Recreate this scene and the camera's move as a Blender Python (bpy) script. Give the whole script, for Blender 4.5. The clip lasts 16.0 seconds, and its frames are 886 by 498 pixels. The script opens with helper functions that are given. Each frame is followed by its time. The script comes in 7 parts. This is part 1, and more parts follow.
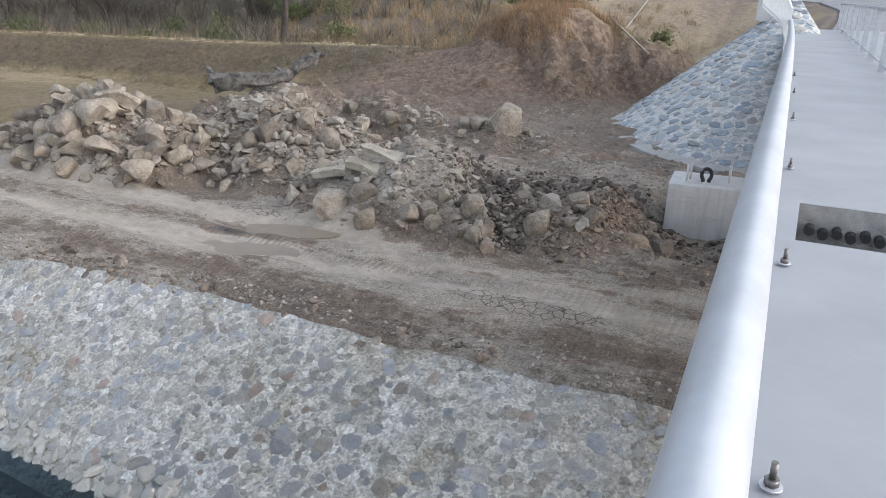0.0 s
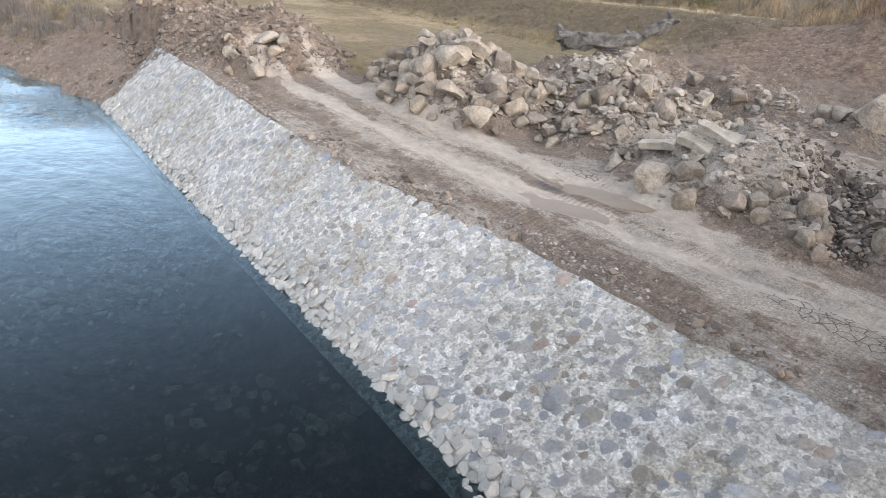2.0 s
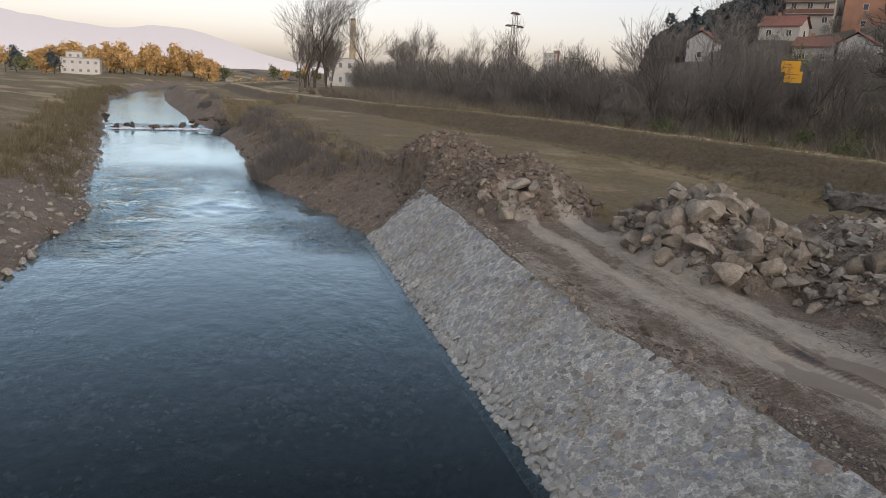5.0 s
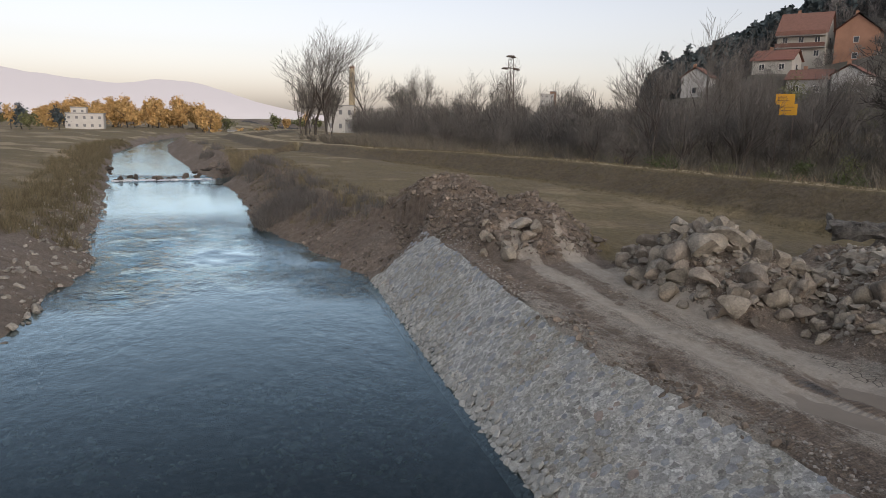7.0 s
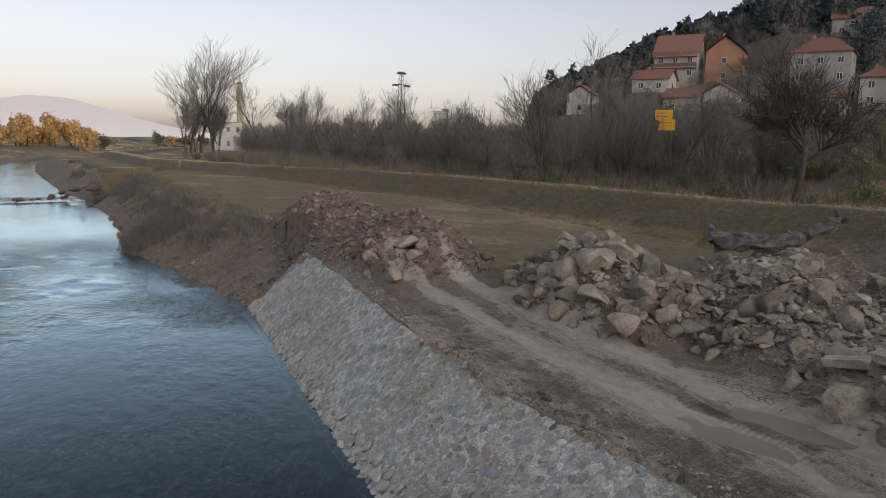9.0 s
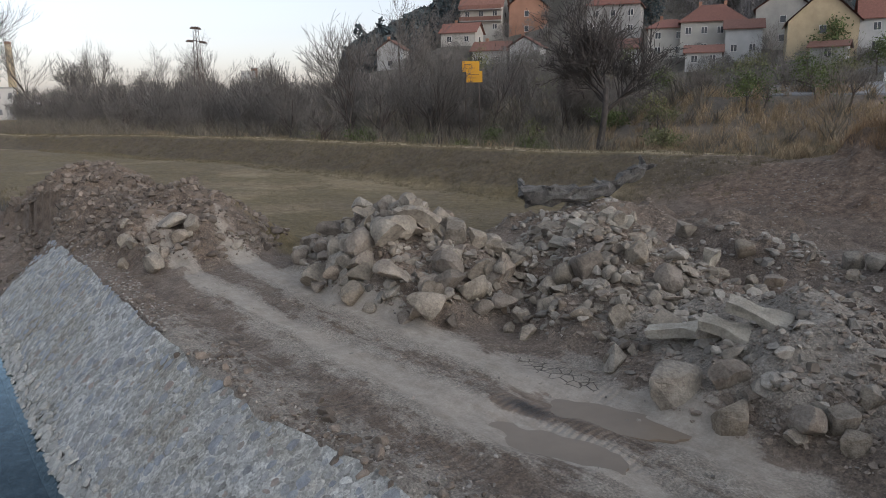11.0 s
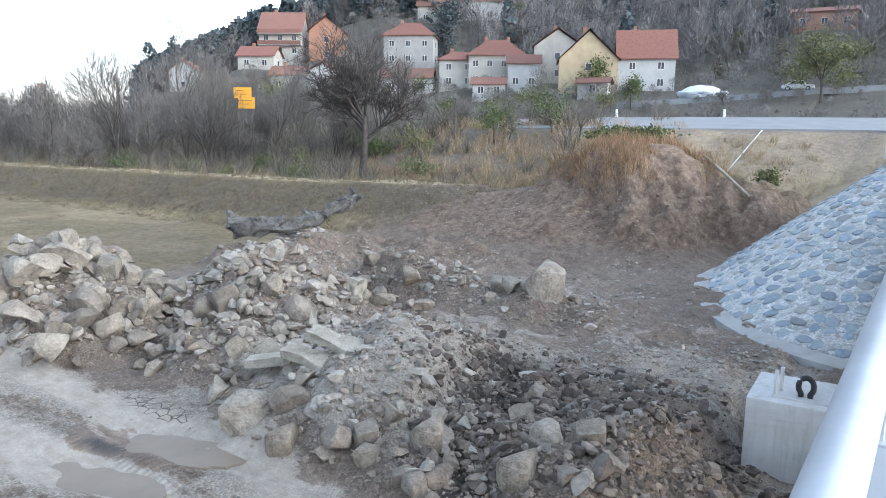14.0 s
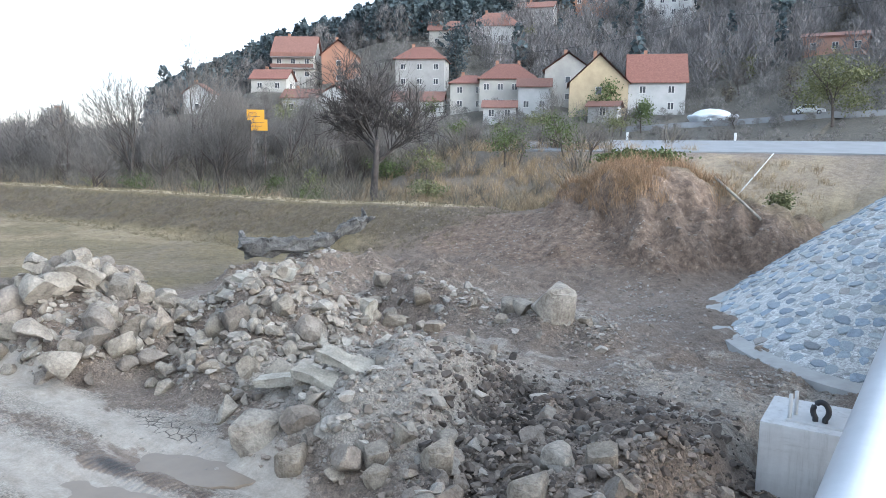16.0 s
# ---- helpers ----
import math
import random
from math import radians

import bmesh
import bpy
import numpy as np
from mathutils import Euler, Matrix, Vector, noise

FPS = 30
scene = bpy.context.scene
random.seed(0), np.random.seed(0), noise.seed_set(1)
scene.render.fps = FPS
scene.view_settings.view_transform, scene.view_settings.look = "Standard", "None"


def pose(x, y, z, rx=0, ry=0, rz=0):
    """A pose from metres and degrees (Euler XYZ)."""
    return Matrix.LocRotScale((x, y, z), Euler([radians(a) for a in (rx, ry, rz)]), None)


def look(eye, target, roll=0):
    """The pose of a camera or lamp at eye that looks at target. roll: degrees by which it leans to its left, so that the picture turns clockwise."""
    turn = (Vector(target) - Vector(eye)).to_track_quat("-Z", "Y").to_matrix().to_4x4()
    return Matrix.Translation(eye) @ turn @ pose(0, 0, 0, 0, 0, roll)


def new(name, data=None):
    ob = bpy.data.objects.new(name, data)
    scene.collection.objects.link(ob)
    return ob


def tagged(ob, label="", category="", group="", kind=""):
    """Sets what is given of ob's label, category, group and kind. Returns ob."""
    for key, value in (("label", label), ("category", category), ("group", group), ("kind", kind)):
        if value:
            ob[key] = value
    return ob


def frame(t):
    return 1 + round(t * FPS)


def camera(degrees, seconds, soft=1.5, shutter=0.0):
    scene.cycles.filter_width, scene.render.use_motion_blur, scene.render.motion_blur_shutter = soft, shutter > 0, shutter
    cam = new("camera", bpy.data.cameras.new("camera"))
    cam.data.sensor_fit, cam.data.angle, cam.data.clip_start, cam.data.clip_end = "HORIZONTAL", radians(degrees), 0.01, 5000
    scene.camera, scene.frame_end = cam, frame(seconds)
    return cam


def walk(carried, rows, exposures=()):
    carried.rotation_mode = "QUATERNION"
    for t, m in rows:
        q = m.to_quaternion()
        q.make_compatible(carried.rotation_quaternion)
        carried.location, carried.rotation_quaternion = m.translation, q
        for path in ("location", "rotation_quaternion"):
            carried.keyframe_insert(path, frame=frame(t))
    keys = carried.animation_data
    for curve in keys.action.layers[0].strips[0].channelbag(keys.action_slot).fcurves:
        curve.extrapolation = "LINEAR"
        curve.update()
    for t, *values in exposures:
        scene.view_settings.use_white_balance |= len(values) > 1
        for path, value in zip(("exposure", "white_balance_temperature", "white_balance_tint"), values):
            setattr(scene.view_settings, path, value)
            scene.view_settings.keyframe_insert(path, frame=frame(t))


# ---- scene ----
cam = camera(63.0, 16.0, soft=0.5)

PATH = [
    (0, (0.041, -0.031, 8.169), (-0.79, 1.66, 7.498), 1.2),
    (0.5, (0.018, -0.026, 8.175), (-0.97, 1.53, 7.398), 1.5),
    (1, (0.027, -0.016, 8.174), (-1.04, 1.456, 7.341), 2.0),
    (1.5, (0.029, -0.053, 8.193), (-1.21, 1.28, 7.362), 2.7),
    (2, (0.025, 0.012, 8.198), (-1.417, 1.147, 7.403), 3.5),
    (2.5, (0.016, -0.003, 8.224), (-1.549, 1.003, 7.49), 4.4),
    (3, (-0.008, 0.003, 8.232), (-1.658, 0.908, 7.555), 3.9),
    (3.5, (-0.026, 0.04, 8.238), (-1.765, 0.821, 7.634), 3.3),
    (4, (0.001, 0.002, 8.205), (-1.783, 0.721, 7.657), 3.8),
    (4.5, (0.004, 0.011, 8.209), (-1.816, 0.677, 7.715), 3.6),
    (5, (-0.011, 0.007, 8.214), (-1.86, 0.616, 7.756), 3.2),
    (7.5, (0.003, 0.011, 8.213), (-1.864, 0.665, 7.92), 0.9),
    (8, (0.014, -0.008, 8.212), (-1.813, 0.76, 7.945), 1.2),
    (10.5, (-3.900, 3.700, 7.850), (-5.545, 4.778, 7.485), -0.2),
    (11, (-3.850, 3.950, 7.850), (-5.354, 5.207, 7.450), -0.6),
    (11.5, (-3.600, 4.300, 7.850), (-4.992, 5.675, 7.436), -0.7),
    (12, (-3.100, 4.600, 7.880), (-4.409, 6.052, 7.456), -0.7),
    (12.5, (-2.500, 4.950, 7.920), (-3.744, 6.459, 7.501), -0.8),
    (13, (-1.700, 5.350, 8.000), (-2.888, 6.905, 7.587), -0.8),
    (13.5, (-0.600, 5.900, 8.150), (-1.773, 7.469, 7.746), -0.9),
    (14, (-0.026, 6.437, 8.265), (-1.186, 8.03, 7.926), 0.5),
    (14.5, (-0.02, 6.403, 8.272), (-1.125, 8.041, 7.959), 0.8),
    (15, (-0.014, 6.381, 8.259), (-1.098, 8.038, 7.976), 1.0),
    (15.5, (-0.017, 6.365, 8.261), (-1.127, 8.007, 7.986), 1.1),
    (16, (-0.029, 6.401, 8.241), (-1.218, 7.986, 7.962), 0.7),
]
EXPOSURES = [(0, 1.3, 6200, 10), (1, 1.32, 6300, 11), (2, 1.7, 6400, 12), (3.5, 1.65, 6450, 13), (4, 1.42, 6400, 13), (4.5, 0.82, 6450, 13), (5, 0.18, 6600, 13), (7.5, 0.02, 6550, 12), (8, -0.14, 6550, 12), (10.5, 0.2, 6250, 11), (11, 0.3, 6050, 10), (12.5, 1.2, 5650, 7), (14.5, 1.68, 5480, 5), (16, 1.68, 5480, 5)]
walk(cam, [(t, look(eye, target, roll)) for t, eye, target, roll in PATH], EXPOSURES)

# ---- light ----
world = bpy.data.worlds.new("world")
scene.world = world
world.use_nodes = True
wn = world.node_tree
wn.nodes.clear()
sky = wn.nodes.new("ShaderNodeTexSky")
sky.sky_type, sky.sun_disc = "NISHITA", False
SUN_EL, SUN_AZ = 20.0, 82.0          # degrees; azimuth clockwise from +y
sky.sun_elevation, sky.sun_rotation = radians(SUN_EL), radians(SUN_AZ)
sky.air_density, sky.dust_density, sky.ozone_density = 1.0, 1.9, 1.5
bg = wn.nodes.new("ShaderNodeBackground")
bg.inputs["Strength"].default_value = 0.15
wo = wn.nodes.new("ShaderNodeOutputWorld")
soft = wn.nodes.new("ShaderNodeHueSaturation")        # thin evening haze takes the colour out of the sky
soft.inputs["Saturation"].default_value = 0.5
wn.links.new(sky.outputs[0], soft.inputs["Color"])
sky_at = wn.nodes.new("ShaderNodeTexCoord")
sky_z = wn.nodes.new("ShaderNodeSeparateXYZ")
haze = wn.nodes.new("ShaderNodeValToRGB")
haze.color_ramp.elements[0].position, haze.color_ramp.elements[0].color = 0.0, (1.27, 1.12, 1.09, 1)
haze.color_ramp.elements[1].position, haze.color_ramp.elements[1].color = 0.34, (1, 1, 1, 1)
tinted = wn.nodes.new("ShaderNodeMix")
tinted.data_type, tinted.blend_type = "RGBA", "MULTIPLY"
tinted.inputs[0].default_value = 1.0
wn.links.new(sky_at.outputs["Generated"], sky_z.inputs[0])
wn.links.new(sky_z.outputs["Z"], haze.inputs["Fac"])
wn.links.new(soft.outputs[0], tinted.inputs[6])
wn.links.new(haze.outputs["Color"], tinted.inputs[7])
wn.links.new(tinted.outputs[2], bg.inputs[0])
wn.links.new(bg.outputs[0], wo.inputs[0])
sun = new("sun", bpy.data.lights.new("sun", "SUN"))
sun.data.energy, sun.data.angle, sun.data.color = 0.9, radians(150), (1.0, 0.98, 0.96)
sd = Vector((math.sin(radians(SUN_AZ)) * math.cos(radians(SUN_EL)), math.cos(radians(SUN_AZ)) * math.cos(radians(SUN_EL)), math.sin(radians(SUN_EL))))
sun.matrix_world = Matrix.Translation((60, 20, 60)) @ (-sd).to_track_quat("-Z", "Y").to_matrix().to_4x4()


# ---- numeric noise for the land ----
def hash2(ix, iy, seed):
    h = (ix * 374761393 + iy * 668265263 + seed * 1442695041) & 0xFFFFFFFF
    h = ((h ^ (h >> 13)) * 1274126177) & 0xFFFFFFFF
    return ((h ^ (h >> 16)) & 0xFFFF) / 65535.0


def vnoise(x, y, seed=0):
    x, y = np.asarray(x, float), np.asarray(y, float)
    ix, iy = np.floor(x).astype(np.int64), np.floor(y).astype(np.int64)
    fx, fy = x - ix, y - iy
    ux, uy = fx * fx * (3 - 2 * fx), fy * fy * (3 - 2 * fy)
    a, b = hash2(ix, iy, seed), hash2(ix + 1, iy, seed)
    c, d = hash2(ix, iy + 1, seed), hash2(ix + 1, iy + 1, seed)
    return (a + (b - a) * ux) * (1 - uy) + (c + (d - c) * ux) * uy


def fbm(x, y, size, octaves=4, seed=0):
    total, amp, norm = 0.0, 1.0, 0.0
    for k in range(octaves):
        f = 2.0 ** k / size
        total = total + amp * (vnoise(np.asarray(x) * f + 17.3 * k, np.asarray(y) * f - 9.1 * k, seed + k) * 2 - 1)
        norm += amp
        amp *= 0.5
    return total / norm


def sstep(e0, e1, v):
    t = np.clip((np.asarray(v, float) - e0) / (e1 - e0), 0, 1)
    return t * t * (3 - 2 * t)


def poly_dist(x, y, pts):
    """Distance to a polyline and the value (third number of its points) at the nearest place."""
    best, val = None, None
    for (x0, y0, v0), (x1, y1, v1) in zip(pts[:-1], pts[1:]):
        dx, dy = x1 - x0, y1 - y0
        t = np.clip(((x - x0) * dx + (y - y0) * dy) / (dx * dx + dy * dy), 0, 1)
        d = np.hypot(x - x0 - t * dx, y - y0 - t * dy)
        v = v0 + t * (v1 - v0)
        if best is None:
            best, val = d, v
        else:
            val = np.where(d < best, v, val)
            best = np.minimum(best, d)
    return best, val


# ---- the plan of the land ----
WATER = 0.5
RX = [-420, -300, -230, -202, -160, -105, -91, -71, -54, -44, -36, -32, -26, -21, -14, -9, -6, 0, 60, 300]
RY = [60, 10, -9, -11.5, -8.9, -2.7, 0.8, 2.6, 2.5, 5.1, 6.9, 7.2, 6.9, 6.6, 6.3, 6.1, 5.9, 5.8, 5.8, 5.8]
LX = [-420, -300, -230, -202, -156, -100, -70, -47, -40, -33, -26, -10, 60, 300]
LY = [42, -8, -16, -16.6, -17.6, -12, -8.8, -6.9, -5.7, -6.4, -6.6, -8, -9, -9]
LEVEE = [(-23, 39.5, 4.9), (-30.5, 37.3, 4.9), (-41, 35.8, 4.9), (-60, 33, 4.9), (-80, 28.5, 4.8), (-98, 21.5, 4.6), (-135, 11, 4.3), (-200, 6, 4.2), (-300, 30, 4.2)]
RAMP = [(-27, 38.0, 4.9), (-20, 38.5, 5.1), (-15, 39, 5.6)]
ROAD = [(4.5, 42, 6.7), (5.2, 56, 7.4), (3.5, 66, 7.9), (-5.5, 70.2, 8.1), (-18, 67.8, 8.1), (-34, 61.5, 8.0)]


PADS = [(-134.1, 126.5, 23.4), (-125.5, 132.5, 22.7), (-103, 135.3, 21), (-124, 163.3, 34), (-106.3, 169.9, 34.6), (-86.5, 130.2, 15.6), (-79.5, 133.4, 15.8), (-69, 139.6, 17), (-58, 129.5, 14.3), (-49, 134, 14.4), (-118.4, 114.1, 15), (-112, 118, 15.4), (-139.6, 103.5, 15), (-94.1, 123.2, 14.4), (-25.7, 164.3, 26.6), (-7, 131.1, 14), (-129.4, 115.1, 19.9), (-106, 190.6, 42.3)]     # levelled ground under the hillside houses
CHANNEL = [(-88, -0.5, 0), (-101, 4.5, 0), (-115, 8.5, 0), (-119, 11.5, 0)]


GULLY = [(-8.3, 20.6, 0), (-7.1, 17.6, 0), (-5.9, 15.0, 0)]
PUDDLES = [(-11.2, 11.95, 1.15, 0.42, 14, 2.515), (-11.1, 13.5, 1.3, 0.5, 16, 2.565)]     # place, half-sizes, turn, level


def revet(x):
    """1 where the bank is stone-faced, 0 further up the river."""
    return sstep(-35.5, -33.5, x)


def crest_z(x):
    return 2.25 + 0.033 * np.clip(-np.asarray(x) - 6, 0, 22)


def crest_y(x):
    return np.interp(x, [-36, -30, -24, -18, -14, -10, -5, 0, 20], [9.9, 9.6, 9.3, 9.0, 9.1, 9.8, 10.0, 10.0, 10.0])


def smax(a, b, k):
    h = np.clip(0.5 + 0.5 * (b - a) / k, 0, 1)
    return a + (b - a) * h + k * h * (1 - h)


def hump(x, y, cx, cy, rx, ry, turn, h, power=1.6):
    c, s = math.cos(radians(turn)), math.sin(radians(turn))
    u, v = ((x - cx) * c + (y - cy) * s) / rx, (-(x - cx) * s + (y - cy) * c) / ry
    r = np.sqrt(u * u + v * v)
    r = r * (1 + 0.22 * fbm(x, y, 1.6, 3, 5))
    return h * np.clip(1 - r ** power, 0, None)


def heap_height(x, y):
    """The spoil heaps beside the track."""
    rough = 1 + 0.25 * fbm(x, y, 1.2, 3, 31)
    one = np.maximum(hump(x, y, -38, 12.8, 9.0, 3.8, -8, 2.3), hump(x, y, -29.8, 13.7, 5.6, 3.5, -20, 1.9))
    two = np.maximum(hump(x, y, -20.2, 16.3, 5.2, 3.0, -15, 2.0), hump(x, y, -17.2, 21.0, 5.5, 3.0, -38, 1.65))
    mid = np.maximum(hump(x, y, -15.2, 18.7, 3.7, 3.0, -20, 1.75), hump(x, y, -21.4, 26.6, 4.2, 2.6, 60, 1.35))
    mid = np.maximum(mid, hump(x, y, -13.4, 16.6, 2.6, 1.7, -8, 1.0))
    grey = np.maximum(hump(x, y, -9.4, 17.6, 3.9, 3.6, -12, 1.45), hump(x, y, -6.6, 16.3, 2.6, 2.4, 0, 0.9))
    right = np.maximum(np.maximum(hump(x, y, -4.9, 16.3, 2.3, 2.0, 0, 0.75), hump(x, y, -4.1, 17.7, 1.9, 1.7, 0, 0.95)), hump(x, y, -9.8, 24.6, 2.6, 1.8, 10, 0.5))
    ridge = np.maximum(hump(x, y, -14.6, 25.2, 4.2, 1.7, -12, 0.95), hump(x, y, -17.5, 29.5, 5.0, 1.6, 8, 0.8))
    mid = np.maximum(mid, ridge)
    dip = 1 - 0.15 * np.exp(-(((x + 12.2) / 1.6) ** 2 + ((y - 17.0) / 1.3) ** 2))
    return np.maximum.reduce([one, two, mid, grey, right]) * rough * dip


def height(x, y):
    x, y = np.asarray(x, float), np.asarray(y, float)
    yr, yl = np.interp(x, RX, RY), np.interp(x, LX, LY)
    near = sstep(60, 25, np.hypot(x + 12, y - 14))
    cz, cy = crest_z(x), crest_y(x)
    # river plain, levee, ramp
    z = 2.75 + 0.25 * fbm(x, y, 14, 3, 2) + 0.05 * fbm(x, y, 1.5, 3, 3)
    z = z + 0.5 * sstep(-30, -60, x)
    d, v = poly_dist(x, y, LEVEE)
    z = np.maximum(z, v - np.maximum(d - 1.3, 0) * 0.5 + 0.06 * fbm(x, y, 2.5, 3, 7) + 0.16 * sstep(1.2, 2.4, d) * fbm(x, y, 1.1, 3, 6))
    z = np.where((y > np.interp(x, [-300, -200, -98, -80, -60, -23, 0], [32, 8, 23, 30, 34, 41, 44])) & (x < -18), np.maximum(z, 3.2 + 0.2 * fbm(x, y, 9, 3, 8)), z)
    d, v = poly_dist(x, y, RAMP)
    z = smax(z, v - np.maximum(d - 1.6, 0) * 0.42 + 0.25 * fbm(x, y, 3, 4, 9) - 0.2, 0.8)
    # bank of loose earth with dry weeds
    bank = smax(hump(x, y, -13.2, 41.0, 7.5, 8.0, 15, 5.0, 2.2), hump(x, y, -19, 44, 7, 4, 5, 3.2, 2.0), 0.8)
    bank = smax(bank, hump(x, y, -8.5, 41.5, 4.6, 5.5, 0, 3.8, 2.2), 0.8)
    z = smax(z, 2.0 + bank * (1.13 + 0.10 * fbm(x, y, 2.2, 4, 12)) - sstep(0.6, 2.0, bank) * sstep(5.2, 3.8, bank) * (1.2 * np.abs(fbm(x + 0.3 * y, y * 0.4, 1.3, 4, 15)) + 0.5 * np.abs(fbm(x, y * 0.5, 0.5, 3, 16))) + 0.3 * fbm(x, y, 0.9, 4, 13), 0.6)
    # road embankment
    d, v = poly_dist(x, y, ROAD)
    z = np.maximum(z, v - 0.05 - np.maximum(d - 4.6, 0) * 0.42 + 0.05 * fbm(x, y, 2, 3, 14))
    # track along the crest of the slope, with ruts
    track = sstep(-0.7, -0.1, y - cy) * sstep(15.6, 13.2, y) * sstep(-36, -26, x) * sstep(14, 8, x)
    tz = cz + 0.10 + 0.03 * (y - cy)
    for off, wide, deep in ((1.1, 0.22, 0.10), (2.7, 0.28, 0.09), (1.9, 0.4, -0.05), (3.7, 0.3, 0.05)):
        tz = tz - deep * np.exp(-((y - cy - off - 0.25 * np.sin(x * 0.35 + off)) / wide) ** 2) * (0.6 + 0.5 * fbm(x, y, 2.0, 2, 21))
    tz = tz + 0.05 * fbm(x, y, 0.9, 4, 22) + 0.03 * fbm(x, y, 0.35, 2, 28)
    for px, py, rx, ry, turn, _ in PUDDLES:
        tz = tz - hump(x, y, px, py, rx * 1.5, ry * 1.6, turn, 0.12, 1.5) * (1 + 0.6 * fbm(x, y, 0.5, 3, 84))
    z = z * (1 - track) + tz * track
    # heaps and the dug hollow
    heap = heap_height(x, y)
    z = z + heap + sstep(0.05, 0.6, heap) * (0.34 * fbm(x, y, 0.9, 4, 23) + 0.16 * fbm(x, y, 0.4, 2, 27))
    pit = np.exp(-(poly_dist(x, y, GULLY)[0] / 0.75) ** 2) * sstep(14.3, 15.2, y)
    z = z - 0.75 * pit * (1 + 0.8 * fbm(x, y, 0.9, 4, 29))
    work = sstep(-24, -18, x) * sstep(4, 0, x) * sstep(16, 19, y) * sstep(36, 30, y)
    z = z + work * (0.28 * fbm(x, y, 0.9, 4, 25) + 0.24 * fbm(x, y, 2.6, 3, 26))
    z = z - 0.75 * sstep(-4.0, -3.2, x) * sstep(1.5, 0.2, x) * sstep(15.6, 17.0, y) * sstep(23.5, 21, y)
    # banks of the river
    zc = np.where(x > -34.5, cz, 2.6)
    wide = np.where(x > -34.5, cy - yr, 4.2)
    wide = wide * revet(x) + (1 - revet(x)) * (4.2 + 1.2 * fbm(x, x * 0 + 3, 6, 3, 41))
    t = (y - yr) / wide
    slope = WATER - 0.1 + (zc - WATER + 0.1) * np.clip(t, -0.6, 1) + (1 - revet(x)) * 0.25 * fbm(x, y, 1.3, 4, 43) * sstep(1.4, 0.6, t)
    z = np.where(t < 1, np.minimum(slope, z + 10), z)
    tl = (yl - y) / 3.4
    slope = WATER - 0.1 + 1.6 * np.clip(tl, -0.6, 1) + 0.28 * fbm(x, y, 1.7, 4, 44) * sstep(1.6, 0.5, tl)
    left = WATER + 1.5 + 0.9 * sstep(0, 14, yl - y - 3.4) + 0.35 * fbm(x, y, 7, 4, 45) * sstep(0, 3, yl - y - 3.4)
    z = np.where(y < yl, np.where(tl < 1, slope, left), z)
    bed = WATER - 0.75 + 0.25 * fbm(x, y, 3, 3, 46)
    z = np.where((y < yr - 0.9) & (y > yl + 0.9), np.minimum(z, bed), z)
    # hills
    hill = np.clip((y - np.interp(x, [-600, -190, -130, -70, 0, 120, 500], [520, 110, 76, 86, 78, 70, 60])), 0, None)
    west = sstep(-85, -125, x)
    hz = (0.25 + 0.21 * west) * np.minimum(hill, 50) + (0.34 - 0.05 * west) * np.clip(hill - 50, 0, 55) + 0.55 * np.clip(hill - 105, 0, None)
    hz = np.minimum(hz, 34 + 130 * sstep(30, -60, x))
    z = z + hz * (1 + 0.12 * fbm(x, y, 60, 3, 51)) * sstep(-700, -420, x)
    for px, py, pz in PADS:
        k = np.exp(-(np.hypot(x - px, y - py) / 9.5) ** 4)
        z = z * (1 - k) + (pz - 0.1) * k
    d, v = poly_dist(x, y, CHANNEL)
    z = np.where((d < 2.6) & (x < -84), np.minimum(z, WATER - 0.4 + 1.1 * np.maximum(d - 1.1, 0)), z)
    # far plain and rise behind
    far = np.hypot(x, y)
    z = z + 6 * sstep(250, 900, far) * fbm(x, y, 300, 3, 52)
    return z


# ---- materials ----
def material(name, rough=0.9):
    m = bpy.data.materials.new(name)
    m.use_nodes = True
    return m, m.node_tree, m.node_tree.nodes["Principled BSDF"]


def node(nt, kind, **values):
    n = nt.nodes.new(kind)
    for key, value in values.items():
        n.inputs[key].default_value = value
    return n


def noise_tex(nt, scale, detail=6, rough=0.6, coord="Object"):
    c = nt.nodes.new("ShaderNodeTexCoord")
    n = node(nt, "ShaderNodeTexNoise", Scale=scale, Detail=detail, Roughness=rough)
    nt.links.new(c.outputs[coord], n.inputs["Vector"])
    return n.outputs["Fac"]


def ramp(nt, fac, stops):
    r = nt.nodes.new("ShaderNodeValToRGB")
    while len(r.color_ramp.elements) < len(stops):
        r.color_ramp.elements.new(0.5)
    for e, (p, c) in zip(r.color_ramp.elements, stops):
        e.position, e.color = p, (*c, 1)
    nt.links.new(fac, r.inputs["Fac"])
    return r.outputs["Color"]


def mix(nt, fac, a, b, blend="MIX"):
    m = nt.nodes.new("ShaderNodeMix")
    m.data_type, m.blend_type = "RGBA", blend
    for sock, val in ((m.inputs[0], fac), (m.inputs[6], a), (m.inputs[7], b)):
        if isinstance(val, bpy.types.NodeSocket):
            nt.links.new(val, sock)
        else:
            sock.default_value = val if isinstance(val, (int, float)) else (*val, 1)
    return m.outputs[2]


def bump(nt, bsdf, fac, strength, distance):
    b = node(nt, "ShaderNodeBump", Strength=strength, Distance=distance)
    nt.links.new(fac, b.inputs["Height"])
    nt.links.new(b.outputs[0], bsdf.inputs["Normal"])


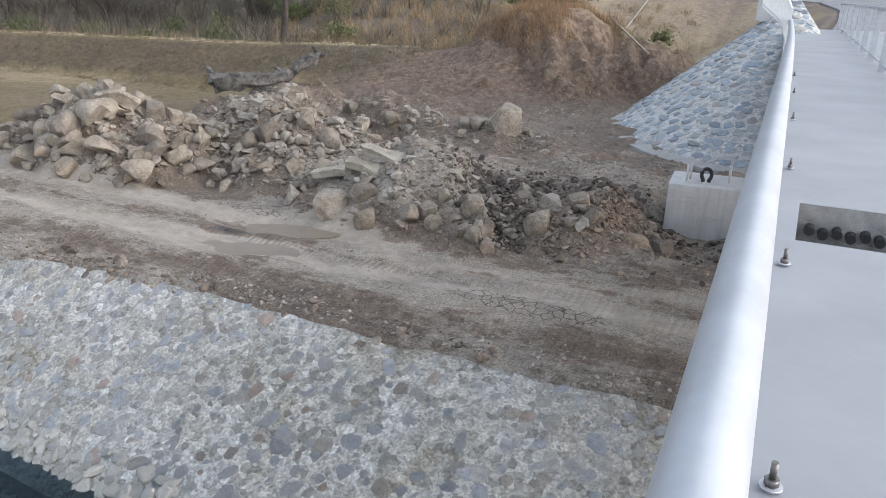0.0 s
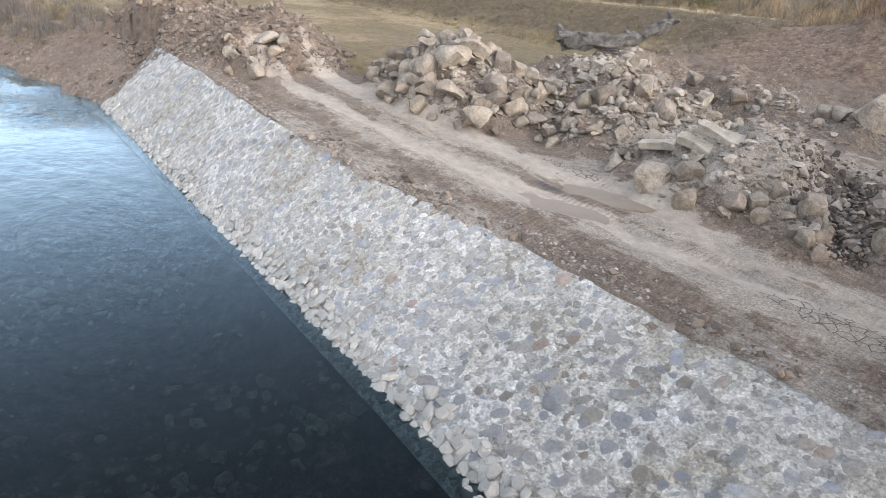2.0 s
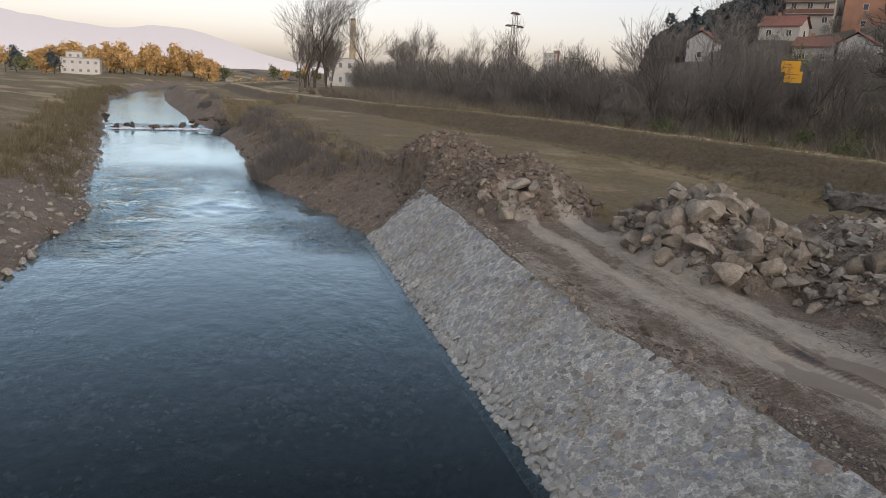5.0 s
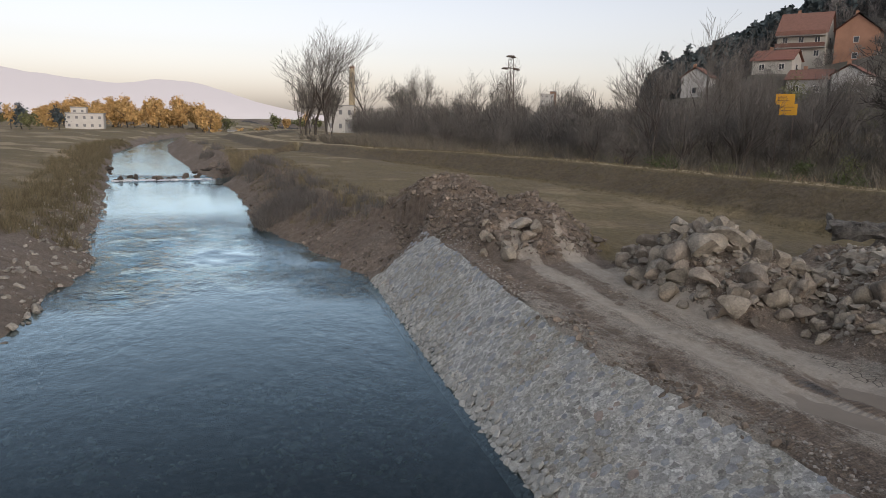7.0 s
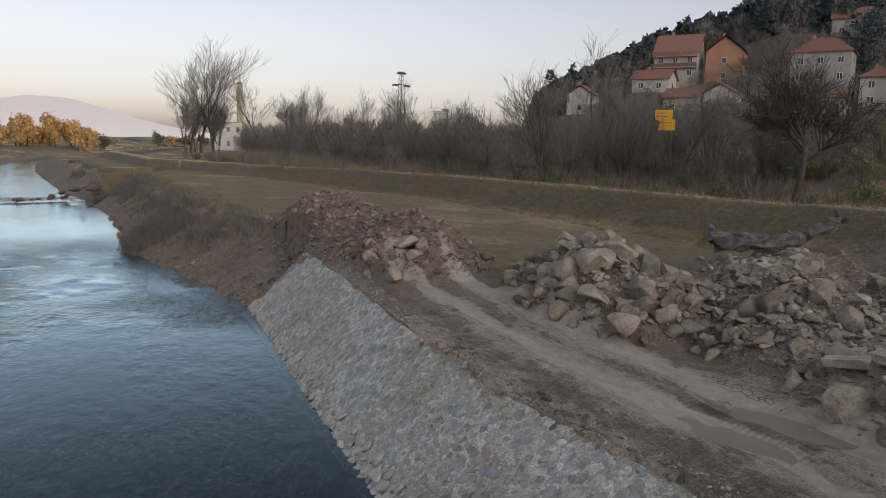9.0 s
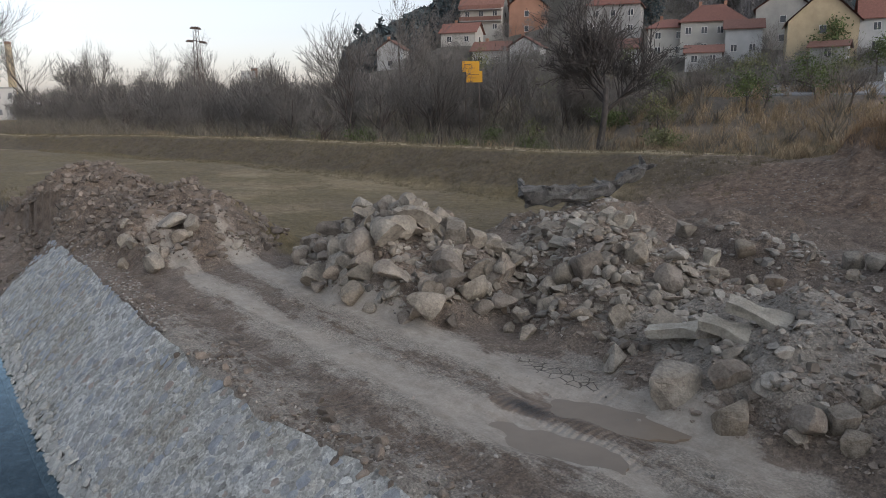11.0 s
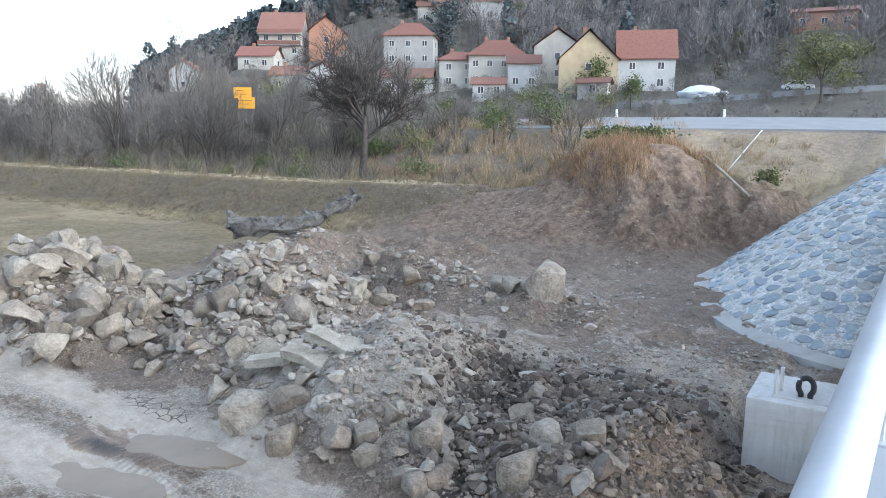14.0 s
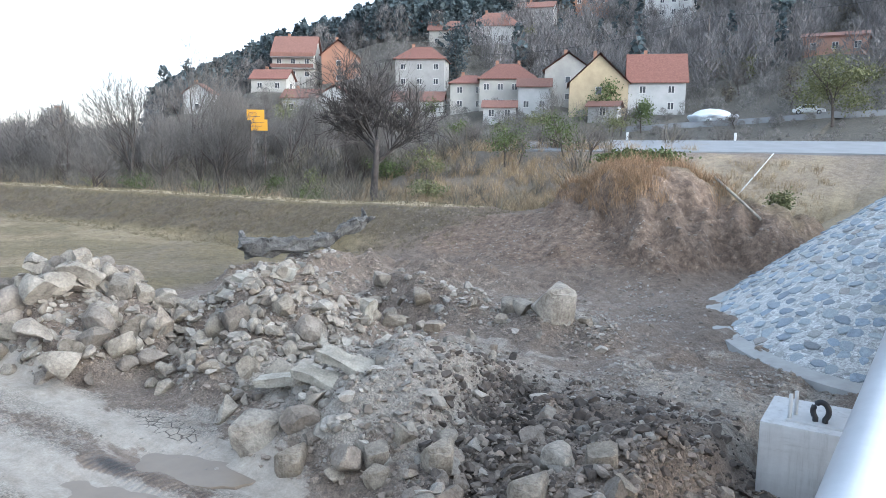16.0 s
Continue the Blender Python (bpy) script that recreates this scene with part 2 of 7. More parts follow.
def calc(nt, op, a, b, c=None):
    n = nt.nodes.new("ShaderNodeMath")
    n.operation = op
    for sock, val in zip(n.inputs, (a, b, c)):
        if isinstance(val, bpy.types.NodeSocket):
            nt.links.new(val, sock)
        elif val is not None:
            sock.default_value = val
    return n.outputs[0]


def cells(nt, scale, coord="Object"):
    """Random value per cell, and the distance to the cell's edge."""
    c = nt.nodes.new("ShaderNodeTexCoord")
    wob = node(nt, "ShaderNodeTexNoise", Scale=scale * 0.8, Detail=3)
    nt.links.new(c.outputs[coord], wob.inputs["Vector"])
    vec = mix(nt, 0.35 / scale, c.outputs[coord], wob.outputs["Color"], "ADD")
    v = node(nt, "ShaderNodeTexVoronoi", Scale=scale)
    e = node(nt, "ShaderNodeTexVoronoi", Scale=scale)
    e.feature = "DISTANCE_TO_EDGE"
    nt.links.new(vec, v.inputs["Vector"]), nt.links.new(vec, e.inputs["Vector"])
    sep = nt.nodes.new("ShaderNodeSeparateColor")
    nt.links.new(v.outputs["Color"], sep.inputs[0])
    return sep.outputs[0], e.outputs["Distance"]


def speckled(name, dark, light, scale=6.0, rough=0.9, relief=0.4, depth=0.02, tint=None, vary=0.25, coord="Object", hues=None):
    """A mottled mineral or plant surface, varied from piece to piece."""
    m, nt, b = material(name)
    f1, f2 = noise_tex(nt, scale, 8, 0.65, coord), noise_tex(nt, scale * 7, 4, 0.6, coord)
    col = ramp(nt, f1, [(0.36, dark), (0.64, light)])
    col = mix(nt, 0.4, col, ramp(nt, f2, [(0.3, [v * 0.6 for v in dark]), (0.7, light)]))
    info = nt.nodes.new("ShaderNodeObjectInfo")
    geo = nt.nodes.new("ShaderNodeNewGeometry")
    add = nt.nodes.new("ShaderNodeMath")
    add.operation = "ADD"
    nt.links.new(info.outputs["Random"], add.inputs[0])
    nt.links.new(geo.outputs["Random Per Island"], add.inputs[1])
    fr = nt.nodes.new("ShaderNodeMath")
    fr.operation = "FRACT"
    nt.links.new(add.outputs[0], fr.inputs[0])
    lo, hi = 1 - vary, 1 + vary
    tintc = ramp(nt, fr.outputs[0], hues or [(0.0, (lo, lo, lo)), (0.5, tint or (1, 1, 1)), (1.0, (hi, hi, hi))])
    col = mix(nt, 1.0, col, tintc, "MULTIPLY")
    nt.links.new(col, b.inputs["Base Color"])
    b.inputs["Roughness"].default_value = rough
    bump(nt, b, mix(nt, 0.45, f2, f1), relief, depth)
    return m


def plain(name, colour, rough=0.6, metal=0.0, scale=3.0, vary=0.12, relief=0.1, depth=0.005):
    m, nt, b = material(name)
    f = noise_tex(nt, scale, 8, 0.65)
    nt.links.new(ramp(nt, f, [(0.25, [v * (1 - vary) for v in colour]), (0.75, [min(1, v * (1 + vary)) for v in colour])]), b.inputs["Base Color"])
    b.inputs["Roughness"].default_value, b.inputs["Metallic"].default_value = rough, metal
    bump(nt, b, noise_tex(nt, scale * 14, 5, 0.6), relief, depth)
    return m


rock_pale = speckled("rock_pale", (0.145, 0.126, 0.103), (0.44, 0.395, 0.333), 1.3, 0.92, 0.6, 0.12, hues=[(0.0, (0.7, 0.67, 0.63)), (0.3, (1.0, 0.98, 0.95)), (0.6, (0.82, 0.77, 0.70)), (0.85, (1.05, 1.05, 1.05)), (1.0, (0.78, 0.66, 0.56))])
rock_brown = speckled("rock_brown", (0.12, 0.098, 0.078), (0.31, 0.264, 0.215), 1.3, 0.93, 0.6, 0.12)
rubble_grey = speckled("rubble_grey", (0.18, 0.16, 0.135), (0.38, 0.345, 0.295), 9.0, 0.92, 0.7, 0.03, vary=0.4)
rubble_brown = speckled("rubble_brown", (0.115, 0.09, 0.07), (0.25, 0.205, 0.165), 9.0, 0.94, 0.7, 0.03, vary=0.4)
bed_mat = speckled("bed_stones", (0.04, 0.043, 0.031), (0.155, 0.15, 0.112), 6.0, 0.8, 0.4, 0.02, vary=0.4)
clod_mat = speckled("clods", (0.17, 0.138, 0.11), (0.31, 0.258, 0.21), 9.0, 0.95, 0.5, 0.01, vary=0.22)
gravel_mat = speckled("gravel", (0.20, 0.175, 0.15), (0.40, 0.365, 0.32), 9.0, 0.94, 0.5, 0.01, vary=0.3)
rubble_dark = speckled("rubble_dark", (0.05, 0.04, 0.033), (0.14, 0.115, 0.095), 9.0, 0.9, 0.5, 0.01, vary=0.4)
facing_stone = speckled("facing_stone", (0.24, 0.242, 0.24), (0.51, 0.512, 0.508), 7.0, 0.92, 1.0, 0.05, hues=[(0.0, (0.68, 0.68, 0.68)), (0.08, (0.80, 0.84, 0.91)), (0.25, (0.95, 0.98, 1.02)), (0.42, (0.88, 0.84, 0.76)), (0.55, (1.02, 1.0, 0.97)), (0.68, (0.84, 0.86, 0.90)), (0.80, (1.08, 1.07, 1.05)), (0.90, (0.82, 0.76, 0.66)), (0.97, (0.98, 0.78, 0.66)), (1.0, (0.62, 0.60, 0.56))])
cone_stone = speckled("cone_stone", (0.225, 0.248, 0.262), (0.455, 0.495, 0.52), 7.0, 0.85, 0.6, 0.02, hues=[(0.0, (0.6, 0.62, 0.66)), (0.2, (0.85, 0.92, 1.02)), (0.4, (1.05, 1.04, 1.0)), (0.6, (0.74, 0.78, 0.84)), (0.8, (1.0, 0.94, 0.85)), (0.95, (1.0, 0.84, 0.72)), (1.0, (0.55, 0.56, 0.58))])


def mortar_material(name, dark, light, stain=0.9):
    """Rough mortar full of small stones."""
    m, nt, b = material(name)
    peb, edge = cells(nt, 7.5)
    grit, _ = cells(nt, 26.0)
    n1, n2 = noise_tex(nt, 0.55, 9, 0.72), noise_tex(nt, 14.0, 8, 0.7)
    col = ramp(nt, peb, [(0.0, [v * 0.75 for v in dark]), (0.35, light), (0.6, dark), (1.0, [v * 1.12 for v in light])])
    col = mix(nt, 0.75, col, ramp(nt, grit, [(0.0, (0.62, 0.62, 0.62)), (1.0, (1.3, 1.3, 1.3))]), "MULTIPLY")
    col = mix(nt, 0.85, col, ramp(nt, n2, [(0.3, (0.65, 0.65, 0.65)), (0.65, (1.2, 1.2, 1.2))]), "MULTIPLY")
    col = mix(nt, stain, col, ramp(nt, n1, [(0.34, (0.60, 0.53, 0.43)), (0.46, (0.92, 0.90, 0.86)), (0.56, (1.0, 1.0, 1.0)), (0.7, (1.03, 1.06, 1.1))]), "MULTIPLY")
    nt.links.new(col, b.inputs["Base Color"])
    b.inputs["Roughness"].default_value = 0.95
    b1 = node(nt, "ShaderNodeBump", Strength=1.0, Distance=0.06)
    nt.links.new(n2, b1.inputs["Height"])
    b2 = node(nt, "ShaderNodeBump", Strength=0.7, Distance=0.05)
    nt.links.new(edge, b2.inputs["Height"]), nt.links.new(b1.outputs[0], b2.inputs["Normal"])
    nt.links.new(b2.outputs[0], b.inputs["Normal"])
    return m


mortar = mortar_material("mortar", (0.35, 0.343, 0.312), (0.555, 0.549, 0.517))
concrete = plain("concrete", (0.52, 0.52, 0.515), 0.85, 0, 1.2, 0.2, 0.15, 0.004)
deck_concrete = plain("deck_concrete", (0.29, 0.30, 0.315), 0.6, 0, 0.9, 0.16, 0.05, 0.002)
galvanised = plain("galvanised", (0.46, 0.48, 0.505), 0.4, 0.35, 4.0, 0.16, 0.03, 0.001)
duct_mat = plain("duct_concrete", (0.30, 0.295, 0.285), 0.9, 0, 6.0, 0.5, 0.6, 0.02)
footing_mat = plain("footing_concrete", (0.34, 0.335, 0.32), 0.9, 0, 2.0, 0.2, 0.2, 0.006)
dark_rubber = plain("dark_rubber", (0.02, 0.02, 0.022), 0.55)
bark = speckled("bark", (0.045, 0.036, 0.03), (0.12, 0.10, 0.085), 5.0, 0.95, 0.6, 0.02)


# ---- small builders ----
def mesh_of(name, verts, faces, mat, smooth=False):
    me = bpy.data.meshes.new(name)
    verts = np.asarray(verts, dtype=np.float32)
    if isinstance(faces, np.ndarray):
        n, k = faces.shape
        me.vertices.add(len(verts)), me.loops.add(n * k), me.polygons.add(n)
        me.vertices.foreach_set("co", verts.ravel())
        me.loops.foreach_set("vertex_index", faces.astype(np.int32).ravel())
        me.polygons.foreach_set("loop_start", np.arange(0, n * k, k, dtype=np.int32))
        me.update(calc_edges=True)
    else:
        me.from_pydata(verts.tolist(), [], faces)
    me.polygons.foreach_set("use_smooth", np.full(len(me.polygons), smooth))
    if mat:
        me.materials.append(mat)
    me.update()
    return me


def part(name, bm, mat, parent, label=""):
    """Links a bmesh as one mesh object under a thing or a part."""
    me = bpy.data.meshes.new(name)
    bm.to_mesh(me)
    bm.free()
    me.materials.append(mat)
    ob = new(name, me)
    ob.parent = parent
    if label:
        tagged(ob, label)
    return ob


def thing(name, label, category, at=(0, 0, 0), turn=0.0, group="", kind=""):
    ob = new(name)
    ob.empty_display_size = 0.2
    ob.matrix_basis = pose(*at, 0, 0, turn)
    return tagged(ob, label, category, group, kind)


def box_bm(x0, y0, z0, x1, y1, z1, bevel=0.0):
    bm = bmesh.new()
    bmesh.ops.create_cube(bm, size=1)
    for v in bm.verts:
        v.co = Vector(((x0 + x1) / 2 + v.co.x * (x1 - x0), (y0 + y1) / 2 + v.co.y * (y1 - y0), (z0 + z1) / 2 + v.co.z * (z1 - z0)))
    if bevel:
        bmesh.ops.bevel(bm, geom=bm.edges[:], offset=bevel, segments=2, affect="EDGES", profile=0.7)
    return bm


def tube_bm(points, radii, sides=8, closed=False):
    """A tube along points."""
    bm = bmesh.new()
    pts = [Vector(p) for p in points]
    rings = []
    for i, p in enumerate(pts):
        a = (pts[min(i + 1, len(pts) - 1)] - pts[max(i - 1, 0)]).normalized()
        side = a.cross(Vector((0, 0, 1)) if abs(a.z) < 0.9 else Vector((1, 0, 0))).normalized()
        up = side.cross(a)
        r = float(radii[i] if isinstance(radii, (list, tuple)) else radii)
        rings.append([bm.verts.new(p + r * (side * math.cos(2 * math.pi * k / sides) + up * math.sin(2 * math.pi * k / sides))) for k in range(sides)])
    for a, b in zip(rings[:-1], rings[1:]):
        for k in range(sides):
            bm.faces.new((a[k], a[(k + 1) % sides], b[(k + 1) % sides], b[k])).smooth = True
    bm.faces.new(rings[0][::-1])
    bm.faces.new(rings[-1])
    return bm


def ico(sub):
    bm = bmesh.new()
    bmesh.ops.create_icosphere(bm, subdivisions=sub, radius=1)
    v = np.array([p.co[:] for p in bm.verts])
    f = np.array([[p.index for p in q.verts] for q in bm.faces])
    bm.free()
    return v, f


ICO = {k: ico(k) for k in (1, 2, 3)}


def rock_verts(sub, rng, cuts=9, flat=0.7, jitter=0.05):
    """A broken stone about 2 across: a ball cut by random planes."""
    v, f = ICO[sub]
    v = v.copy()
    for _ in range(cuts):
        n = rng.normal(size=3)
        n /= np.linalg.norm(n)
        d = rng.uniform(0.30, 0.72)
        over = np.clip(v @ n - d, 0, None)
        v -= over[:, None] * n
    v *= 1 + jitter * rng.normal(size=(len(v), 1))
    off = rng.uniform(0, 50, 3)
    v *= np.array([[1 + 0.04 * noise.noise(Vector(q * 2.3 + off)) + 0.035 * noise.noise(Vector(q * 5.1 + off)) + 0.025 * noise.noise(Vector(q * 11.0 + off))] for q in v])
    v *= 0.92 / np.abs(v).max()
    v *= [rng.uniform(0.85, 1.35), rng.uniform(0.65, 1.1), flat * rng.uniform(0.7, 1.2)]
    return v, f


def scatter_mesh(name, items, kinds, mat):
    """One mesh of many stones. items: x, y, z, size, turn, tilt, kind."""
    vs, fs, base = [], [], 0
    for x, y, z, s, turn, tilt, k in items:
        v, f = kinds[int(k)]
        c, sn, ct, st = math.cos(turn), math.sin(turn), math.cos(tilt), math.sin(tilt)
        m = np.array([[c, -sn * ct, sn * st], [sn, c * ct, -c * st], [0, st, ct]])
        vs.append(v @ m.T * s + [x, y, z])
        fs.append(f + base)
        base += len(v)
    return mesh_of(name, np.concatenate(vs), np.concatenate(fs), mat)


# ---- ground ----
def graded(lo, a, b, hi, fine, grow=1.12):
    """Lines from lo to hi, fine between a and b, wider and wider outside."""
    mid = list(np.arange(a, b + fine / 2, fine))
    step, v, up = fine, mid[-1], []
    while v < hi:
        step *= grow
        v += step
        up.append(v)
    step, v, down = fine, mid[0], []
    while v > lo:
        step *= grow
        v -= step
        down.append(v)
    return np.array(down[::-1] + mid + up)


def ground_material():
    m, nt, b = material("earth")

    def at(n, wide=0.22, amount=0.7, grain=None):
        """A mask with a torn edge."""
        a = nt.nodes.new("ShaderNodeAttribute")
        a.attribute_name = n
        f = calc(nt, "MULTIPLY_ADD", grain or edge, amount, calc(nt, "ADD", a.outputs["Fac"], -amount * 0.5))
        r = nt.nodes.new("ShaderNodeMapRange")
        r.interpolation_type = "SMOOTHSTEP"
        r.inputs["From Min"].default_value, r.inputs["From Max"].default_value = 0.5 - wide, 0.5 + wide
        nt.links.new(f, r.inputs["Value"])
        return r.outputs["Result"]

    n1, n2, n3 = noise_tex(nt, 0.35, 8, 0.65), noise_tex(nt, 3.0, 9, 0.72), noise_tex(nt, 22.0, 5, 0.65)
    edge = noise_tex(nt, 1.3, 9, 0.72)
    peb, peb_edge = cells(nt, 11.0)
    grit, _ = cells(nt, 34.0)
    soil = ramp(nt, n2, [(0.3, (0.14, 0.108, 0.084)), (0.7, (0.28, 0.228, 0.183))])
    pale = ramp(nt, n2, [(0.3, (0.27, 0.236, 0.195)), (0.7, (0.42, 0.375, 0.32))])
    mud = ramp(nt, n2, [(0.35, (0.118, 0.088, 0.066)), (0.7, (0.25, 0.195, 0.15))])
    dark = ramp(nt, n2, [(0.3, (0.022, 0.018, 0.015)), (0.7, (0.075, 0.062, 0.052))])
    grass = ramp(nt, n2, [(0.25, (0.088, 0.070, 0.035)), (0.5, (0.172, 0.134, 0.068)), (0.75, (0.275, 0.215, 0.12))])
    straw = ramp(nt, n2, [(0.25, (0.26, 0.20, 0.12)), (0.75, (0.50, 0.41, 0.27))])
    forest = ramp(nt, n2, [(0.3, (0.075, 0.068, 0.055)), (0.7, (0.16, 0.145, 0.118))])
    stony = ramp(nt, peb, [(0.0, (0.72, 0.72, 0.72)), (0.6, (0.98, 0.98, 0.98)), (0.85, (1.08, 1.08, 1.07)), (1.0, (1.5, 1.48, 1.43))])
    gritty = ramp(nt, grit, [(0.0, (0.7, 0.7, 0.7)), (1.0, (1.3, 1.3, 1.3))])
    bare = mix(nt, at("stony"), soil, mix(nt, 1.0, soil, stony, "MULTIPLY"))
    cs = nt.nodes.new("ShaderNodeTexCoord")
    ms = nt.nodes.new("ShaderNodeMapping")
    ms.inputs["Scale"].default_value = (0.4, 1.9, 1.0)
    ns_ = node(nt, "ShaderNodeTexNoise", Scale=2.0, Detail=7, Roughness=0.7)
    nt.links.new(cs.outputs["Object"], ms.inputs[0]), nt.links.new(ms.outputs[0], ns_.inputs["Vector"])
    torn = calc(nt, "MULTIPLY_ADD", ns_.outputs["Fac"], 1.0, calc(nt, "MULTIPLY_ADD", edge, 1.3, -0.65))
    bare = mix(nt, at("pale", 0.12, 1.0, torn), bare, pale)
    bare = mix(nt, at("mud", 0.12, 1.1, torn), bare, mud)
    bare = mix(nt, at("dark"), bare, mix(nt, 0.8, dark, stony, "MULTIPLY"))
    even = calc(nt, "MULTIPLY_ADD", at("smooth", 0.3, 0.5), -0.6, 0.8)
    bare = mix(nt, even, bare, gritty, "MULTIPLY")
    streak = ramp(nt, ns_.outputs["Fac"], [(0.33, (0.86, 0.84, 0.81)), (0.5, (1, 1, 1)), (0.7, (1.07, 1.07, 1.06))])
    bare = mix(nt, at("lane", 0.4, 0.4), bare, mix(nt, 1.0, bare, streak, "MULTIPLY"))
    crack, crack_edge = cells(nt, 4.3)
    line = ramp(nt, crack_edge, [(0.02, (0.3, 0.29, 0.28)), (0.06, (1, 1, 1))])
    bare = mix(nt, at("crack", 0.1, 0.3), bare, mix(nt, 1.0, bare, line, "MULTIPLY"))
    rust = ramp(nt, n2, [(0.32, (0.085, 0.058, 0.041)), (0.52, (0.19, 0.135, 0.097)), (0.72, (0.34, 0.262, 0.20))])
    bare = mix(nt, at("rust", 0.25, 0.8), bare, mix(nt, 0.7, rust, stony, "MULTIPLY"))
    col = mix(nt, at("grass", 0.35, 0.5), bare, grass)
    col = mix(nt, at("levee", 0.4, 0.4), col, ramp(nt, n2, [(0.3, (0.06, 0.047, 0.03)), (0.7, (0.16, 0.125, 0.08))]))
    col = mix(nt, at("straw", 0.4, 0.5), col, straw)
    col = mix(nt, at("forest", 0.5, 0.3), col, forest)
    big = ramp(nt, n1, [(0.25, (0.80, 0.80, 0.80)), (0.75, (1.14, 1.12, 1.10))])
    col = mix(nt, 1.0, col, big, "MULTIPLY")
    fine = ramp(nt, n3, [(0.3, (0.60, 0.60, 0.60)), (0.7, (1.34, 1.34, 1.34))])
    col = mix(nt, even, col, fine, "MULTIPLY")
    nt.links.new(col, b.inputs["Base Color"])
    wet = nt.nodes.new("ShaderNodeMapRange")
    nt.links.new(at("wet"), wet.inputs["Value"])
    wet.inputs["To Min"].default_value, wet.inputs["To Max"].default_value = 0.93, 0.35
    nt.links.new(wet.outputs[0], b.inputs["Roughness"])
    # relief: clods and grain, then the tread marks of the tracks
    b1 = node(nt, "ShaderNodeBump", Distance=0.18)
    nt.links.new(calc(nt, "ADD", even, 0.15), b1.inputs["Strength"])
    nt.links.new(mix(nt, 0.6, n3, n2), b1.inputs["Height"])
    b2 = node(nt, "ShaderNodeBump", Distance=0.03)
    nt.links.new(calc(nt, "MULTIPLY", at("stony"), 0.5), b2.inputs["Strength"])
    nt.links.new(peb, b2.inputs["Height"]), nt.links.new(b1.outputs[0], b2.inputs["Normal"])
    c = nt.nodes.new("ShaderNodeTexCoord")
    wave = node(nt, "ShaderNodeTexWave", Scale=2.1, Distortion=1.2, Detail=2)
    nt.links.new(c.outputs["Object"], wave.inputs["Vector"])
    b3 = node(nt, "ShaderNodeBump", Distance=0.03)
    nt.links.new(calc(nt, "MULTIPLY", at("tread"), 0.7), b3.inputs["Strength"])
    nt.links.new(wave.outputs["Fac"], b3.inputs["Height"]), nt.links.new(b2.outputs[0], b3.inputs["Normal"])
    nt.links.new(b3.outputs[0], b.inputs["Normal"])
    return m


